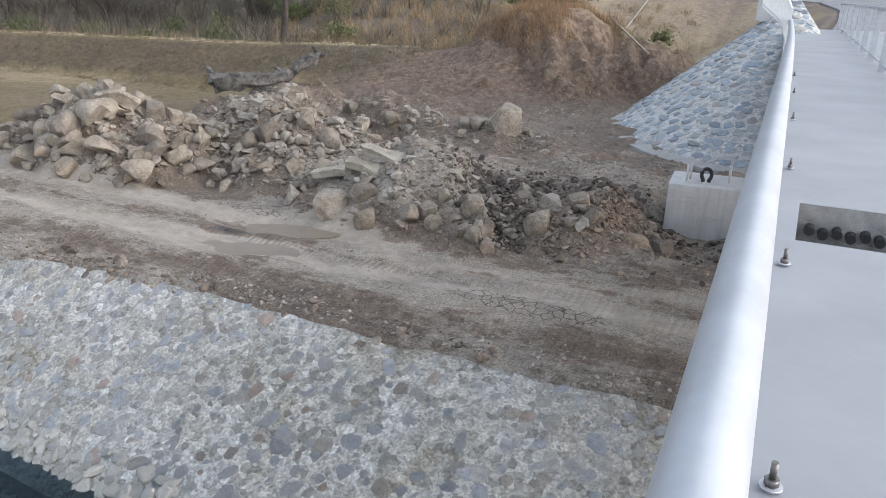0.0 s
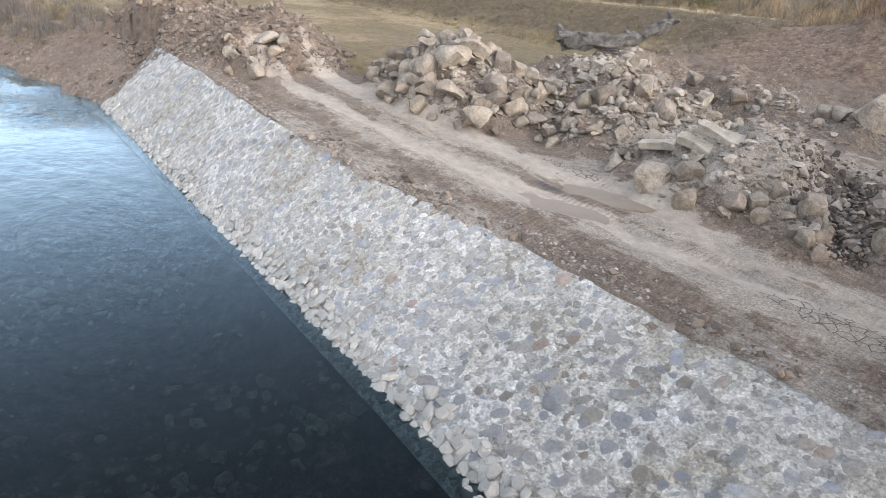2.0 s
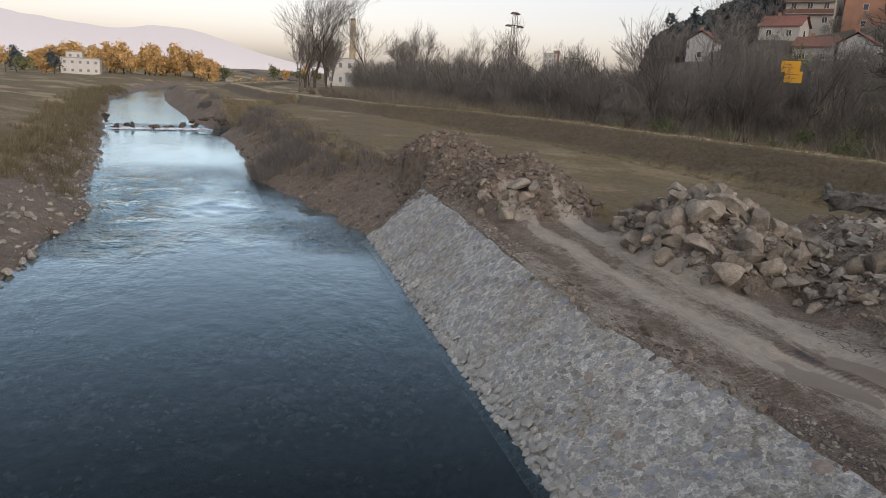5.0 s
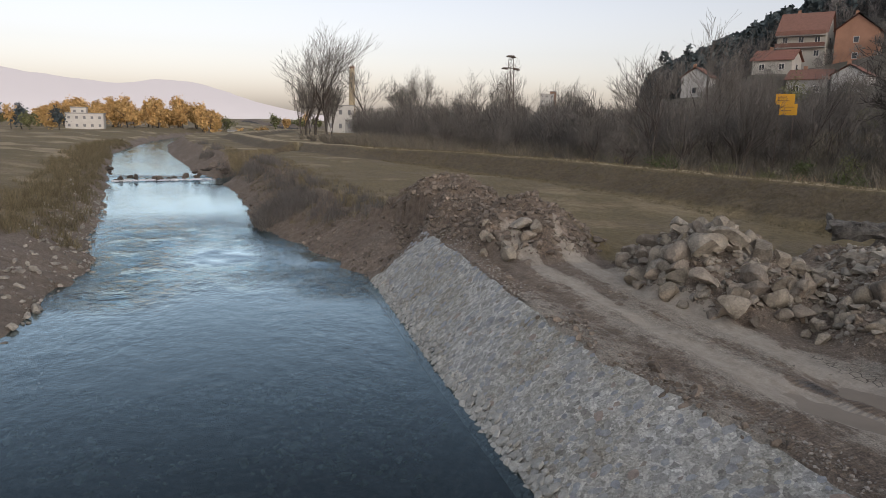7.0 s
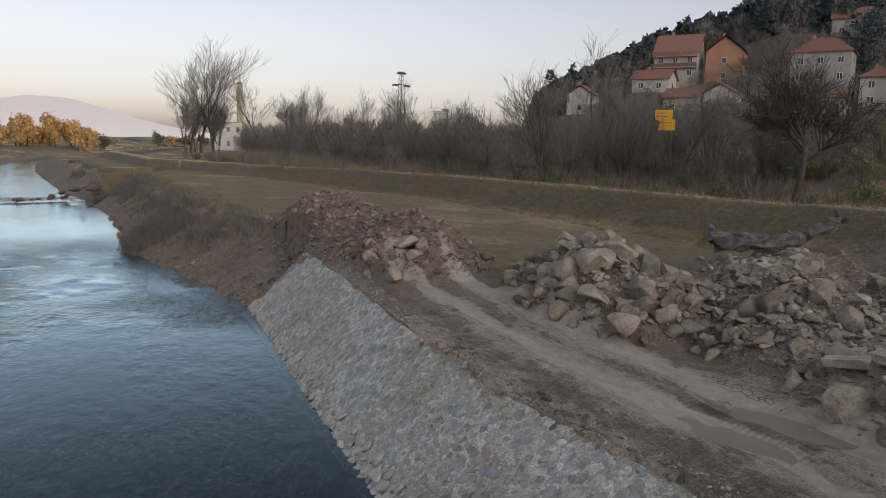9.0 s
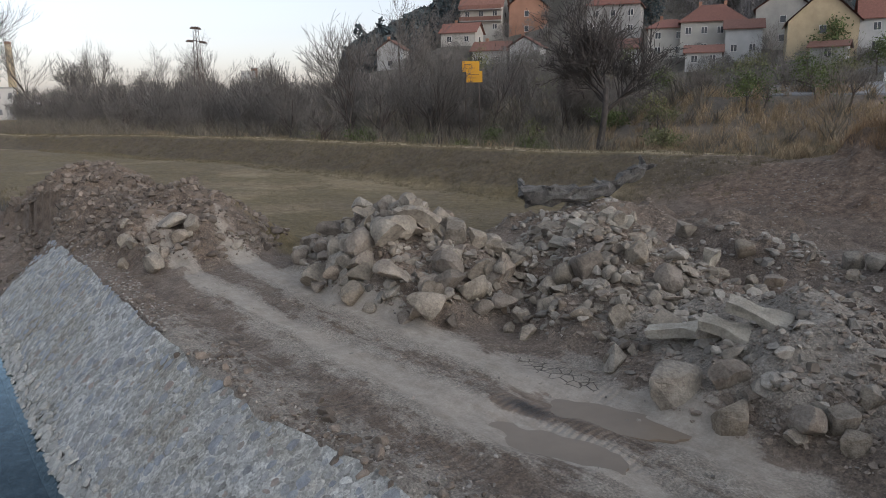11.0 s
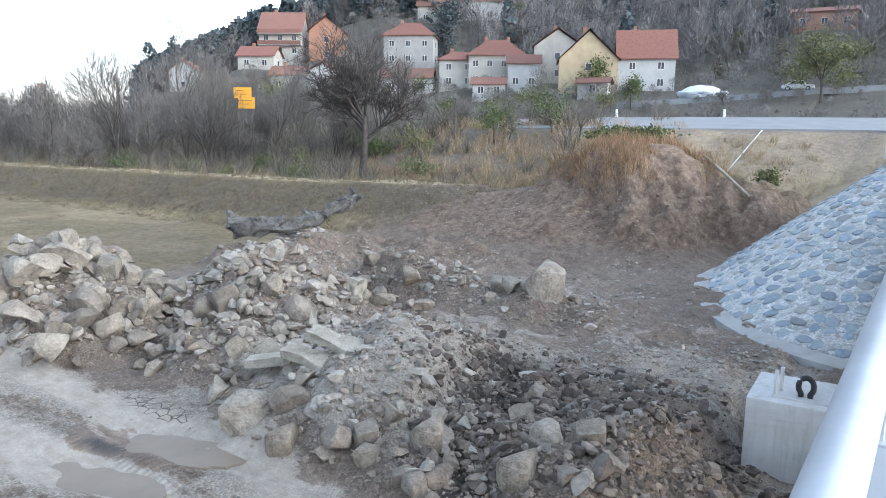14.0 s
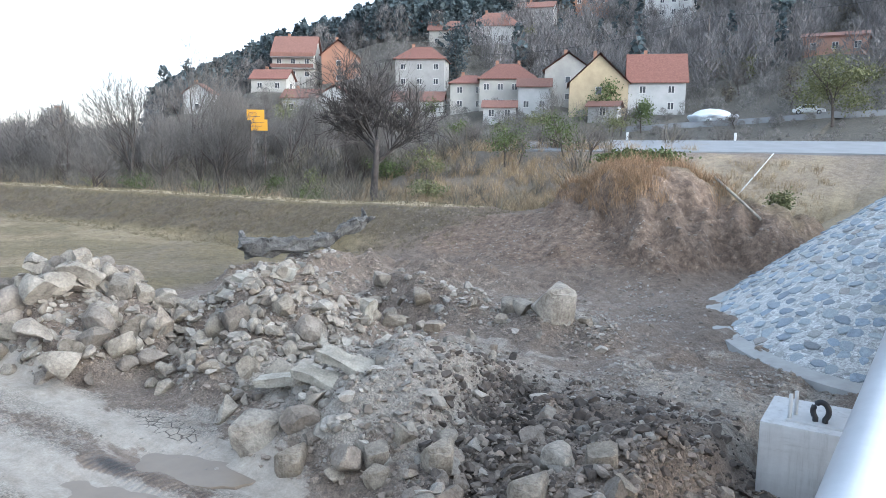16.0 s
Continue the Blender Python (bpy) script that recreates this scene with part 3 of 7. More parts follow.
def build_ground():
    xs = graded(-2600, -46, 4, 1500, 0.17, 1.035)
    ys = graded(-1500, 4.5, 43, 2600, 0.17, 1.06)
    X, Y = np.meshgrid(xs, ys)
    Z = height(X, Y)
    verts = np.stack([X.ravel(), Y.ravel(), Z.ravel()], 1)
    nx, ny = len(xs), len(ys)
    i = (np.arange(ny - 1)[:, None] * nx + np.arange(nx - 1)).ravel()
    faces = np.stack([i, i + 1, i + nx + 1, i + nx], 1)
    me = mesh_of("ground", verts, faces, ground_material(), True)
    x, y, z = verts.T
    yr, yl, cy = np.interp(x, RX, RY), np.interp(x, LX, LY), crest_y(x)
    heap = heap_height(x, y)
    d_lev, _ = poly_dist(x, y, LEVEE)
    on = {}
    river = (y < yr + 4.5) & (y > yl - 2.8)
    work = sstep(-26, -20, x + 2 * fbm(x, y, 4, 3, 61)) * sstep(8, 2, x) * sstep(41.5, 38.5, y + 1.5 * fbm(x, y, 4, 3, 62))
    bare = np.maximum(work, sstep(15.5, 13.5, y + 2 * fbm(x, y, 5, 3, 63)) * sstep(-46, -36, x + 3 * fbm(x, y, 5, 3, 64)))
    grass = 1 - np.clip(bare, 0, 1)
    grass = np.where(river, 0, grass) * (0.75 + 0.25 * fbm(x, y, 5, 3, 65))
    d_road, _ = poly_dist(x, y, ROAD)
    grass = grass * sstep(6, 16, d_road)
    on["grass"] = np.clip(grass, 0, 1)
    on["levee"] = np.clip(sstep(1.0, 1.8, d_lev) * sstep(5.4, 4.2, d_lev) * sstep(-18, -24, x), 0, 1) * (0.75 + 0.25 * fbm(x, y, 3, 3, 71))
    top = np.exp(-(d_lev / 1.1) ** 4) * sstep(-15, -25, x)
    weeds = sstep(5.6, 7.2, z) * sstep(-24, -18, x) * sstep(-4, -7, x) * sstep(60, 50, y)
    on["straw"] = np.clip(0.85 * top + 0.12 * weeds + sstep(-0.1, 0.4, fbm(x, y, 5, 4, 66)) * on["grass"] * (0.55 + 0.4 * sstep(60, 130, np.hypot(x, y))) * (1 - np.clip(on["levee"], 0, 1)), 0, 1)
    tr = sstep(0, 0.6, y - cy) * sstep(15.5, 13.5, y) * sstep(-36, -27, x) * sstep(14, 8, x)
    off = y - cy - 0.25 * np.sin(x * 0.35 + 1.5) - 0.3 * fbm(x, y, 4, 2, 72)
    loose = np.clip(np.exp(-((off - 0.45) / 0.5) ** 2), 0, 1)
    wander = 0.45 * fbm(x, x * 0 + 4, 3.2, 3, 81)
    stripe = 0.8 * np.exp(-((off - 2.5 - wander) / (0.42 + 0.2 * fbm(x, x * 0, 2.2, 2, 82))) ** 4) + 0.8 * np.exp(-((off - 4.3 - 0.6 * wander) / 0.5) ** 4) * sstep(-6, -9, x) + 0.6 * np.exp(-((off - 3.6 + wander) / 0.3) ** 4) * sstep(-10, -7, x)
    pale = tr * np.clip(1.0 * stripe + 0.16 * sstep(1.5, 2.0, off), 0, 1) * (0.75 + 1.1 * fbm(x * 0.5, y, 1.0, 4, 67))
    grey = np.exp(-(((x + 9.5) / 4.0) ** 2 + ((y - 17.6) / 3.4) ** 2) ** 2) * sstep(0.1, 0.5, heap)
    on["pale"] = np.clip(pale + 0.95 * grey + work * (0.42 + 0.5 * fbm(x, y, 2.5, 4, 68)) * sstep(34, 24, y) * sstep(0.3, 0.0, heap), 0, 1)
    mud = tr * np.clip(0.5 * np.exp(-((off - 1.2) / 0.5) ** 2) + 0.42 * np.exp(-((off - 3.3 - wander) / 0.32) ** 2) + 0.3 * loose, 0, 1)
    pud = np.exp(-(((x + 11.1) / 1.5) ** 2 + ((y - 12.8 - 0.25 * (x + 11.1)) / 0.36) ** 2) ** 2) * (0.55 + 1.1 * fbm(x * 0.6, y, 0.7, 4, 77))
    one = np.exp(-(((x + 37) / 9) ** 2 + ((y - 13.2) / 3.4) ** 2) ** 2) * sstep(0.5, 1.4, heap)
    face = sstep(3.4, 4.6, z) * sstep(-21, -18, x) * sstep(-3, -6, x) * sstep(33, 36, y) * sstep(47, 44, y)
    rampd, _ = poly_dist(x, y, RAMP)
    on["mud"] = np.clip(mud + 0.85 * pud + 0.75 * one + 0.85 * face + 0.8 * sstep(11, 6, rampd) * sstep(40, 37, y) * sstep(24, 27, y) + 0.45 * sstep(0.2, 0.6, heap) * sstep(0.5, 0.0, grey), 0, 1)
    on["lane"] = np.clip(tr, 0, 1)
    raw = sstep(-33, -36, x) * sstep(5.5, 3.5, y - yr) * sstep(-1, 0, y - yr)
    on["mud"] = np.clip(on["mud"] + raw * (0.6 + 0.5 * fbm(x, y, 2, 3, 78)), 0, 1)
    damp = np.maximum.reduce([np.exp(-(np.hypot((x - q[0]) / (q[2] * 1.5), (y - q[1] - math.tan(radians(q[4])) * (x - q[0])) / (q[3] * 1.6))) ** 4) for q in PUDDLES])
    on["wet"] = np.clip(0.7 * pud + 0.4 * damp, 0, 1)
    on["dark"] = np.clip(0.75 * pud, 0, 0.8)
    on["smooth"] = np.clip(tr * stripe + damp, 0, 1)
    pit = np.maximum(np.exp(-(poly_dist(x, y, GULLY)[0] / 0.85) ** 2), 0.6 * np.exp(-(((x + 4.9) / 2.7) ** 2 + ((y - 18.7) / 2.7) ** 2) ** 1.5)) * (0.85 + 0.8 * fbm(x, y, 1.1, 4, 75))
    on["dark"] = np.clip(on["dark"] + 1.0 * pit + 0.5 * np.exp(-(((x + 13) / 4.5) ** 2 + ((y - 22) / 3) ** 2)) * sstep(-0.2, 0.3, fbm(x, y, 1.5, 3, 70)), 0, 0.95)
    bed = sstep(yr + 0.3, yr - 0.4, y) * sstep(yl - 0.3, yl + 0.4, y)
    on["dark"] = np.clip(on["dark"] + bed * (0.8 + 0.5 * fbm(x, y, 1.4, 3, 79)), 0, 1)
    on["stony"] = np.clip(bed + np.maximum(sstep(0.0, 0.3, heap), (0.3 + 0.5 * fbm(x, y, 2.2, 3, 74)) * work) + tr * loose + 0.3 * tr + 0.8 * raw + 0.4 * sstep(-0.5, 2.5, yl - y) * sstep(6, 3, yl - y), 0, 1)
    on["tread"] = np.clip(tr * (np.exp(-((off - 1.0) / 0.45) ** 4) + np.exp(-((off - 3.1) / 0.3) ** 4)) + 0.7 * work * sstep(30, 20, y) * sstep(0.1, 0.3, fbm(x, y, 3, 2, 73)) * sstep(0.1, 0.0, heap), 0, 1)
    on["crack"] = np.clip(np.exp(-(((x + 4.2) / 1.9) ** 2 + ((y - 12.3) / 0.5) ** 2) ** 2) + np.exp(-(((x + 12.6) / 1.2) ** 2 + ((y - 14.1) / 0.36) ** 2) ** 2), 0, 1)
    on["forest"] = np.clip(sstep(82, 104, y) * sstep(-420, -300, x) * 0.9 + sstep(46, 56, y) * sstep(-20, -30, x) * sstep(-200, -120, x) * 0.6 + 0.75 * sstep(80, 95, y) * sstep(-250, -180, x), 0, 1)
    on["pale"] = np.clip(on["pale"] + 0.7 * on["crack"], 0, 1)
    on["straw"] = np.clip(on["straw"] + 0.5 * sstep(4.2, 5.0, d_road) * sstep(16, 11, d_road) * sstep(-24, -18, x) * sstep(47, 51, y) * (1 + 0.5 * fbm(x, y * 0.4, 1.5, 3, 76)), 0, 1)
    on["rust"] = np.clip(sstep(2.9, 3.8, z) * sstep(-25, -20, x) * sstep(-2.5, -5, x) * sstep(28, 32, y) * sstep(50, 46, y) * (0.8 + 0.5 * fbm(x, y, 3, 3, 80)) + 0.6 * np.exp(-(((x + 13.5) / 2.4) ** 2 + ((y - 22.4) / 1.5) ** 2) ** 2), 0, 1)
    for name, val in on.items():
        me.attributes.new(name, "FLOAT", "POINT").data.foreach_set("value", val.astype(np.float32))
    return tagged(new("ground", me), "brown earth, dry grass and spoil on the river bank", "ground", kind="structure")


ground = build_ground()


def build_puddles():
    mud_water = plain("muddy_water", (0.215, 0.172, 0.13), 0.5, 0, 1.2, 0.15, 0.03, 0.003)
    a = np.linspace(0, 2 * math.pi, 40, endpoint=False)
    for px, py, rx, ry, turn, level in PUDDLES:
        r = 1 + 0.22 * fbm(px + np.cos(a) * 1.5, py + np.sin(a) * 1.5, 0.8, 3, 83)
        c, s = math.cos(radians(turn)), math.sin(radians(turn))
        u, v = 1.4 * rx * r * np.cos(a), 1.5 * ry * r * np.sin(a)
        rim = np.stack([px + u * c - v * s, py + u * s + v * c, a * 0 + level], 1)
        verts = np.concatenate([rim, rim - [0, 0, 0.15], [[px, py, level]]])
        k, n = np.arange(40), (np.arange(40) + 1) % 40
        faces = np.concatenate([np.stack([k * 0 + 80, k, n], 1), np.stack([k, k + 40, n + 40], 1), np.stack([k, n + 40, n], 1)])
        tagged(new("puddle", mesh_of("puddle", verts, faces, mud_water)), "shallow brown puddle in the ruts of the dirt track", "puddle", "puddles on the track")


build_puddles()


def water_material():
    m, nt, b = material("river_water")
    nt.nodes.remove(b)
    out = nt.nodes["Material Output"]
    g = node(nt, "ShaderNodeBsdfGlossy", Roughness=0.04)
    g.inputs["Color"].default_value = (0.73, 0.91, 1.0, 1)
    tr = nt.nodes.new("ShaderNodeBsdfTransparent")
    tr.inputs["Color"].default_value = (0.36, 0.43, 0.45, 1)
    fr = node(nt, "ShaderNodeFresnel", IOR=1.36)
    mx = nt.nodes.new("ShaderNodeMixShader")
    sheen = nt.nodes.new("ShaderNodeMapRange")
    for key, val in (("From Min", 0.03), ("From Max", 0.42), ("To Min", 0.045), ("To Max", 1.0)):
        sheen.inputs[key].default_value = val
    nt.links.new(fr.outputs[0], sheen.inputs["Value"])
    nt.links.new(calc(nt, "MULTIPLY", calc(nt, "POWER", sheen.outputs[0], 1.3), 0.88), mx.inputs[0]), nt.links.new(tr.outputs[0], mx.inputs[1]), nt.links.new(g.outputs[0], mx.inputs[2])
    nt.links.new(mx.outputs[0], out.inputs["Surface"])
    c = nt.nodes.new("ShaderNodeTexCoord")
    mp = nt.nodes.new("ShaderNodeMapping")
    mp.inputs["Scale"].default_value = (0.6, 1.0, 1.0)
    n = node(nt, "ShaderNodeTexNoise", Scale=1.9, Detail=6, Roughness=0.62)
    nt.links.new(c.outputs["Object"], mp.inputs[0]), nt.links.new(mp.outputs[0], n.inputs["Vector"])
    n_b = node(nt, "ShaderNodeTexNoise", Scale=7.0, Detail=4, Roughness=0.6)
    nt.links.new(mp.outputs[0], n_b.inputs["Vector"])
    b0 = node(nt, "ShaderNodeBump", Strength=0.10, Distance=0.03)
    nt.links.new(n_b.outputs["Fac"], b0.inputs["Height"])
    b1 = node(nt, "ShaderNodeBump", Strength=0.22, Distance=0.06)
    nt.links.new(n.outputs["Fac"], b1.inputs["Height"]), nt.links.new(b0.outputs[0], b1.inputs["Normal"])
    ra = nt.nodes.new("ShaderNodeAttribute")
    ra.attribute_name = "riffle"
    n_c = node(nt, "ShaderNodeTexNoise", Scale=1.1, Detail=5, Roughness=0.65)
    nt.links.new(mp.outputs[0], n_c.inputs["Vector"])
    b2 = node(nt, "ShaderNodeBump", Distance=0.5)
    nt.links.new(ra.outputs["Fac"], b2.inputs["Strength"])
    nt.links.new(n_c.outputs["Fac"], b2.inputs["Height"]), nt.links.new(b1.outputs[0], b2.inputs["Normal"])
    nt.links.new(b2.outputs[0], g.inputs["Normal"]), nt.links.new(b2.outputs[0], fr.inputs["Normal"])
    return m


water_mat = water_material()


def build_water():
    xs = graded(-420, -60, 6, 300, 0.3, 1.05)
    t = np.linspace(0, 1, 60)
    yr, yl = np.interp(xs, RX, RY) + 1.2, np.interp(xs, LX, LY) - 1.2
    X = np.repeat(xs[:, None], len(t), 1)
    Y = yl[:, None] + (yr - yl)[:, None] * t
    riffle = sstep(-29, -36, X + 2.5 * fbm(X, Y, 4, 3, 84)) * sstep(-64, -46, X) + sstep(-90, -93, X) * sstep(-100, -97, X)
    Z = WATER + 0.10 * riffle * fbm(X * 0.6, Y, 1.4, 3, 81) + 0.16 * sstep(-93, -97, X)
    nx, ny = len(xs), len(t)
    i = (np.arange(nx - 1)[:, None] * ny + np.arange(ny - 1)).ravel()
    me = mesh_of("water", np.stack([X.ravel(), Y.ravel(), Z.ravel()], 1), np.stack([i, i + ny, i + ny + 1, i + 1], 1), water_mat, True)
    rif = np.clip(riffle * (0.55 + 1.1 * fbm(X * 0.5, Y, 5, 3, 82)) + 0.04 + 0.10 * sstep(-10, -40, X) * (0.6 + 1.2 * fbm(X * 0.4, Y, 4, 3, 83)), 0, 1)
    me.attributes.new("riffle", "FLOAT", "POINT").data.foreach_set("value", rif.ravel().astype(np.float32))
    return tagged(new("water", me), "dark clear river water reflecting the pale sky", "water", kind="structure")


water = build_water()


def build_side_water():
    bm = bmesh.new()
    rows = []
    for (x0, y0, _), (x1, y1, _) in zip(CHANNEL[:-1], CHANNEL[1:]):
        n = Vector((y1 - y0, x0 - x1)).normalized()
        for t in np.linspace(0, 1, 6):
            c = Vector((x0 + (x1 - x0) * t, y0 + (y1 - y0) * t))
            rows.append([bm.verts.new((*(c + n * o), WATER + 0.03)) for o in (-1.7, 1.7)])
    for a, b in zip(rows[:-1], rows[1:]):
        bm.faces.new((a[0], a[1], b[1], b[0]))
    bmesh.ops.recalc_face_normals(bm, faces=bm.faces[:])
    me = bpy.data.meshes.new("side_channel")
    bm.to_mesh(me)
    bm.free()
    me.materials.append(water_mat)
    return tagged(new("side_channel", me), "narrow side channel joining the river", "water", kind="structure")


build_side_water()


def build_weir():
    """Broken white water over a low sill."""
    m = speckled("white_water", (0.35, 0.38, 0.42), (0.85, 0.87, 0.9), 2.5, 0.5, 0.8, 0.1)
    g = np.random.default_rng(19)
    for n, x0, x1, y0, y1, slant, lo, hi, label in ((200, -94.4, -91.6, -11.0, 0.3, 0.30, 0.08, 0.26, "white water breaking over a low sill"),):
        x, y = g.uniform(x0, x1, n), g.uniform(y0, y1, n)
        items = [(px + slant * (py + 5) * -0.6, py, WATER + 0.02 + 0.10 * (n > 100), sz, g.uniform(-0.3, 0.3) + 1.57, 0, k % 6) for k, (px, py, sz) in enumerate(zip(x, y, lo * (hi / lo) ** g.uniform(0, 1, n)))]
        kinds = [(v * [1.6, 0.6, 0.28], f) for v, f in (rock_verts(2, g, 3, 0.7, 0.06) for _ in range(6))]
        tagged(new("white_water", scatter_mesh("white_water", items, kinds, m)), label, "water", kind="stuff")


build_weir()


# ---- bridge ----
def rail_x(y):
    """The side rail's line: it leans a little towards the river."""
    return 0.02 - 0.027 * y - 0.0004 * max(0, y - 8) ** 2


DECK = 6.8


HOLE = (0.12, 4.62, 1.08, 5.56)      # open duct in the deck: x0, y0, x1, y1


def build_bridge():
    bridge = thing("bridge", "new pale concrete bridge deck with its bearing beam", "bridge", kind="structure")
    hx0, hy0, hx1, hy1 = HOLE
    ys = sorted(list(np.arange(-14, 41.1, 1.0)) + [hy0, hy1])
    bm = bmesh.new()
    rows = []
    for v in ys:
        e = rail_x(v) - 0.10
        rows.append([bm.verts.new(q) for q in ((e, v, DECK - 0.35), (e, v, DECK), (hx0, v, DECK), (hx1, v, DECK), (e + 9.5, v, DECK), (e + 9.5, v, DECK - 0.35))])
    for y0, a, b in zip(ys[:-1], rows[:-1], rows[1:]):
        for k in range(6):
            if k == 2 and hy0 - 0.01 <= y0 < hy1 - 0.01:
                continue
            bm.faces.new((a[k], b[k], b[(k + 1) % 6], a[(k + 1) % 6]))
    bm.faces.new(rows[0]), bm.faces.new(rows[-1][::-1])
    bmesh.ops.recalc_face_normals(bm, faces=bm.faces[:])
    part("deck", bm, deck_concrete, bridge)
    bm = bmesh.new()
    t = [bm.verts.new((x, y, DECK - 0.002)) for x, y in ((hx0, hy0), (hx1, hy0), (hx1, hy1), (hx0, hy1))]
    u = [bm.verts.new((v.co.x, v.co.y, DECK - 0.344)) for v in t]
    for k in range(4):
        bm.faces.new((t[k], u[k], u[(k + 1) % 4], t[(k + 1) % 4]))
    bm.faces.new(u)
    part("duct_box", bm, duct_mat, bridge, "rough concrete box of the open cable duct")
    for k in range(6):
        part("pipe_end", tube_bm([(hx0 + 0.09 + 0.088 * k, hy1 - 0.10, DECK - 0.17 - 0.02 * (k % 2)), (hx0 + 0.09 + 0.088 * k, hy1, DECK - 0.17 - 0.02 * (k % 2))], 0.034, 12), dark_rubber, bridge, "dark plastic pipe end")
    bm = bmesh.new()
    rows = []
    for v in np.arange(-14, 41.1, 1.0):
        e = rail_x(v) - 0.10
        rows.append([bm.verts.new((e + px, v, pz)) for px, pz in ((1.0, DECK - 1.3), (1.0, DECK - 0.354), (8.5, DECK - 0.354), (8.5, DECK - 1.3))])
    for a, b in zip(rows[:-1], rows[1:]):
        for k in range(4):
            bm.faces.new((a[k], b[k], b[(k + 1) % 4], a[(k + 1) % 4]))
    bm.faces.new(rows[0]), bm.faces.new(rows[-1][::-1])
    bmesh.ops.recalc_face_normals(bm, faces=bm.faces[:])
    part("girder", bm, concrete, bridge)
    return bridge


bridge = build_bridge()


def build_rail():
    rail = thing("side_rail", "round galvanised steel side rail on the bridge edge", "railing", kind="structure")
    pts = [(rail_x(v), v, DECK + 0.70) for v in np.arange(-8, 40.1, 1.0)]
    part("handrail", tube_bm(pts, 0.066, 20), galvanised, rail)
    for v in np.arange(-6.15, 40, 2.35):
        part("post", box_bm(rail_x(v) - 0.03, v - 0.05, DECK + 0.012, rail_x(v) + 0.03, v + 0.05, DECK + 0.65, 0.006), galvanised, rail)
        part("base_plate", box_bm(rail_x(v) - 0.09, v - 0.09, DECK, rail_x(v) + 0.11, v + 0.09, DECK + 0.012, 0.003), galvanised, rail)
    return rail


side_rail = build_rail()

# ---- concrete block ----
def streaked(name, colour):
    """Cast concrete with pour lines and run marks."""
    m, nt, b = material(name)
    c = nt.nodes.new("ShaderNodeTexCoord")
    cols = []
    for sc, lo, hi in (((7, 7, 0.5), 0.45, 0.60), ((0.6, 0.6, 5), 0.40, 0.62)):
        mp = nt.nodes.new("ShaderNodeMapping")
        mp.inputs["Scale"].default_value = sc
        n = node(nt, "ShaderNodeTexNoise", Scale=1.0, Detail=8, Roughness=0.7)
        nt.links.new(c.outputs["Object"], mp.inputs[0]), nt.links.new(mp.outputs[0], n.inputs["Vector"])
        cols.append(ramp(nt, n.outputs["Fac"], [(lo - 0.12, (0.62, 0.6, 0.57)), (lo, (0.95, 0.95, 0.95)), (hi, (1.06, 1.06, 1.06))]))
    base = ramp(nt, noise_tex(nt, 1.3, 8, 0.7), [(0.3, [v * 0.85 for v in colour]), (0.7, [v * 1.1 for v in colour])])
    nt.links.new(mix(nt, 0.7, mix(nt, 0.6, base, cols[0], "MULTIPLY"), cols[1], "MULTIPLY"), b.inputs["Base Color"])
    b.inputs["Roughness"].default_value = 0.85
    bump(nt, b, noise_tex(nt, 30, 5, 0.6), 0.3, 0.006)
    return m


block_concrete = streaked("block_concrete", (0.56, 0.56, 0.555))
block = thing("concrete_block", "pale concrete bearing block with cast-in lifting loop", "concrete block", (-3.0, 20.2, 1.5), 4)
part("body", box_bm(0, 0, 0, 2.0, 1.7, 1.8, 0.035), block_concrete, block)

# ---- stone cone ----
CONE = (-1.0, 37.5, 8.1, 7.9, 14.2, 2.0)     # apex, half widths, foot height


def cone_point(a, t, lift=0.0):
    ax, ay, az, rx, ry, foot = CONE
    n = Vector((math.cos(a) * 0.42, math.sin(a) * 0.42, 0.9))
    return Vector((ax + (0.02 + 0.98 * t) * rx * math.cos(a), ay + (0.02 + 0.98 * t) * ry * math.sin(a), az - (az - foot) * t)) + n * lift, n.normalized()


def build_cone():
    cone = thing("stone_cone", "mortared river-stone facing of the bridge approach", "stone facing", kind="structure")
    bm = bmesh.new()
    n, m = 48, 18
    rows = [[bm.verts.new(cone_point(radians(150 + 160 * i / n), j / m)[0]) for i in range(n + 1)] for j in range(m + 1)]
    for a, b in zip(rows[:-1], rows[1:]):
        for k in range(n):
            bm.faces.new((a[k], b[k], b[k + 1], a[k + 1]))
    part("mortar_bed", bm, mortar_material("cone_mortar", (0.44, 0.44, 0.425), (0.60, 0.60, 0.585), 0.15), cone)
    # footing of plain concrete
    bm = bmesh.new()
    rows = []
    for i in range(n + 1):
        a = radians(150 + 160 * i / n)
        c, s_ = math.cos(a), math.sin(a)
        ax, ay, az, rx, ry, foot = CONE
        rows.append([bm.verts.new((ax + (rx * 0.885 + o) * c, ay + (ry * 0.885 + o) * s_, foot + h)) for o, h in ((-0.2, 0.9), (0.30, 0.80), (0.42, -0.5))])
    for a, b in zip(rows[:-1], rows[1:]):
        for k in range(2):
            bm.faces.new((a[k], a[k + 1], b[k + 1], b[k]))
    part("footing", bm, footing_mat, cone, "plain concrete footing strip")
    edge = [cone_point(radians(150.5), t, 0.05)[0] for t in np.linspace(0.0, 0.95, 20)]
    part("edge_strip", tube_bm(edge, 0.17, 6), concrete, cone, "pale concrete edge strip")
    return cone


stone_cone = build_cone()


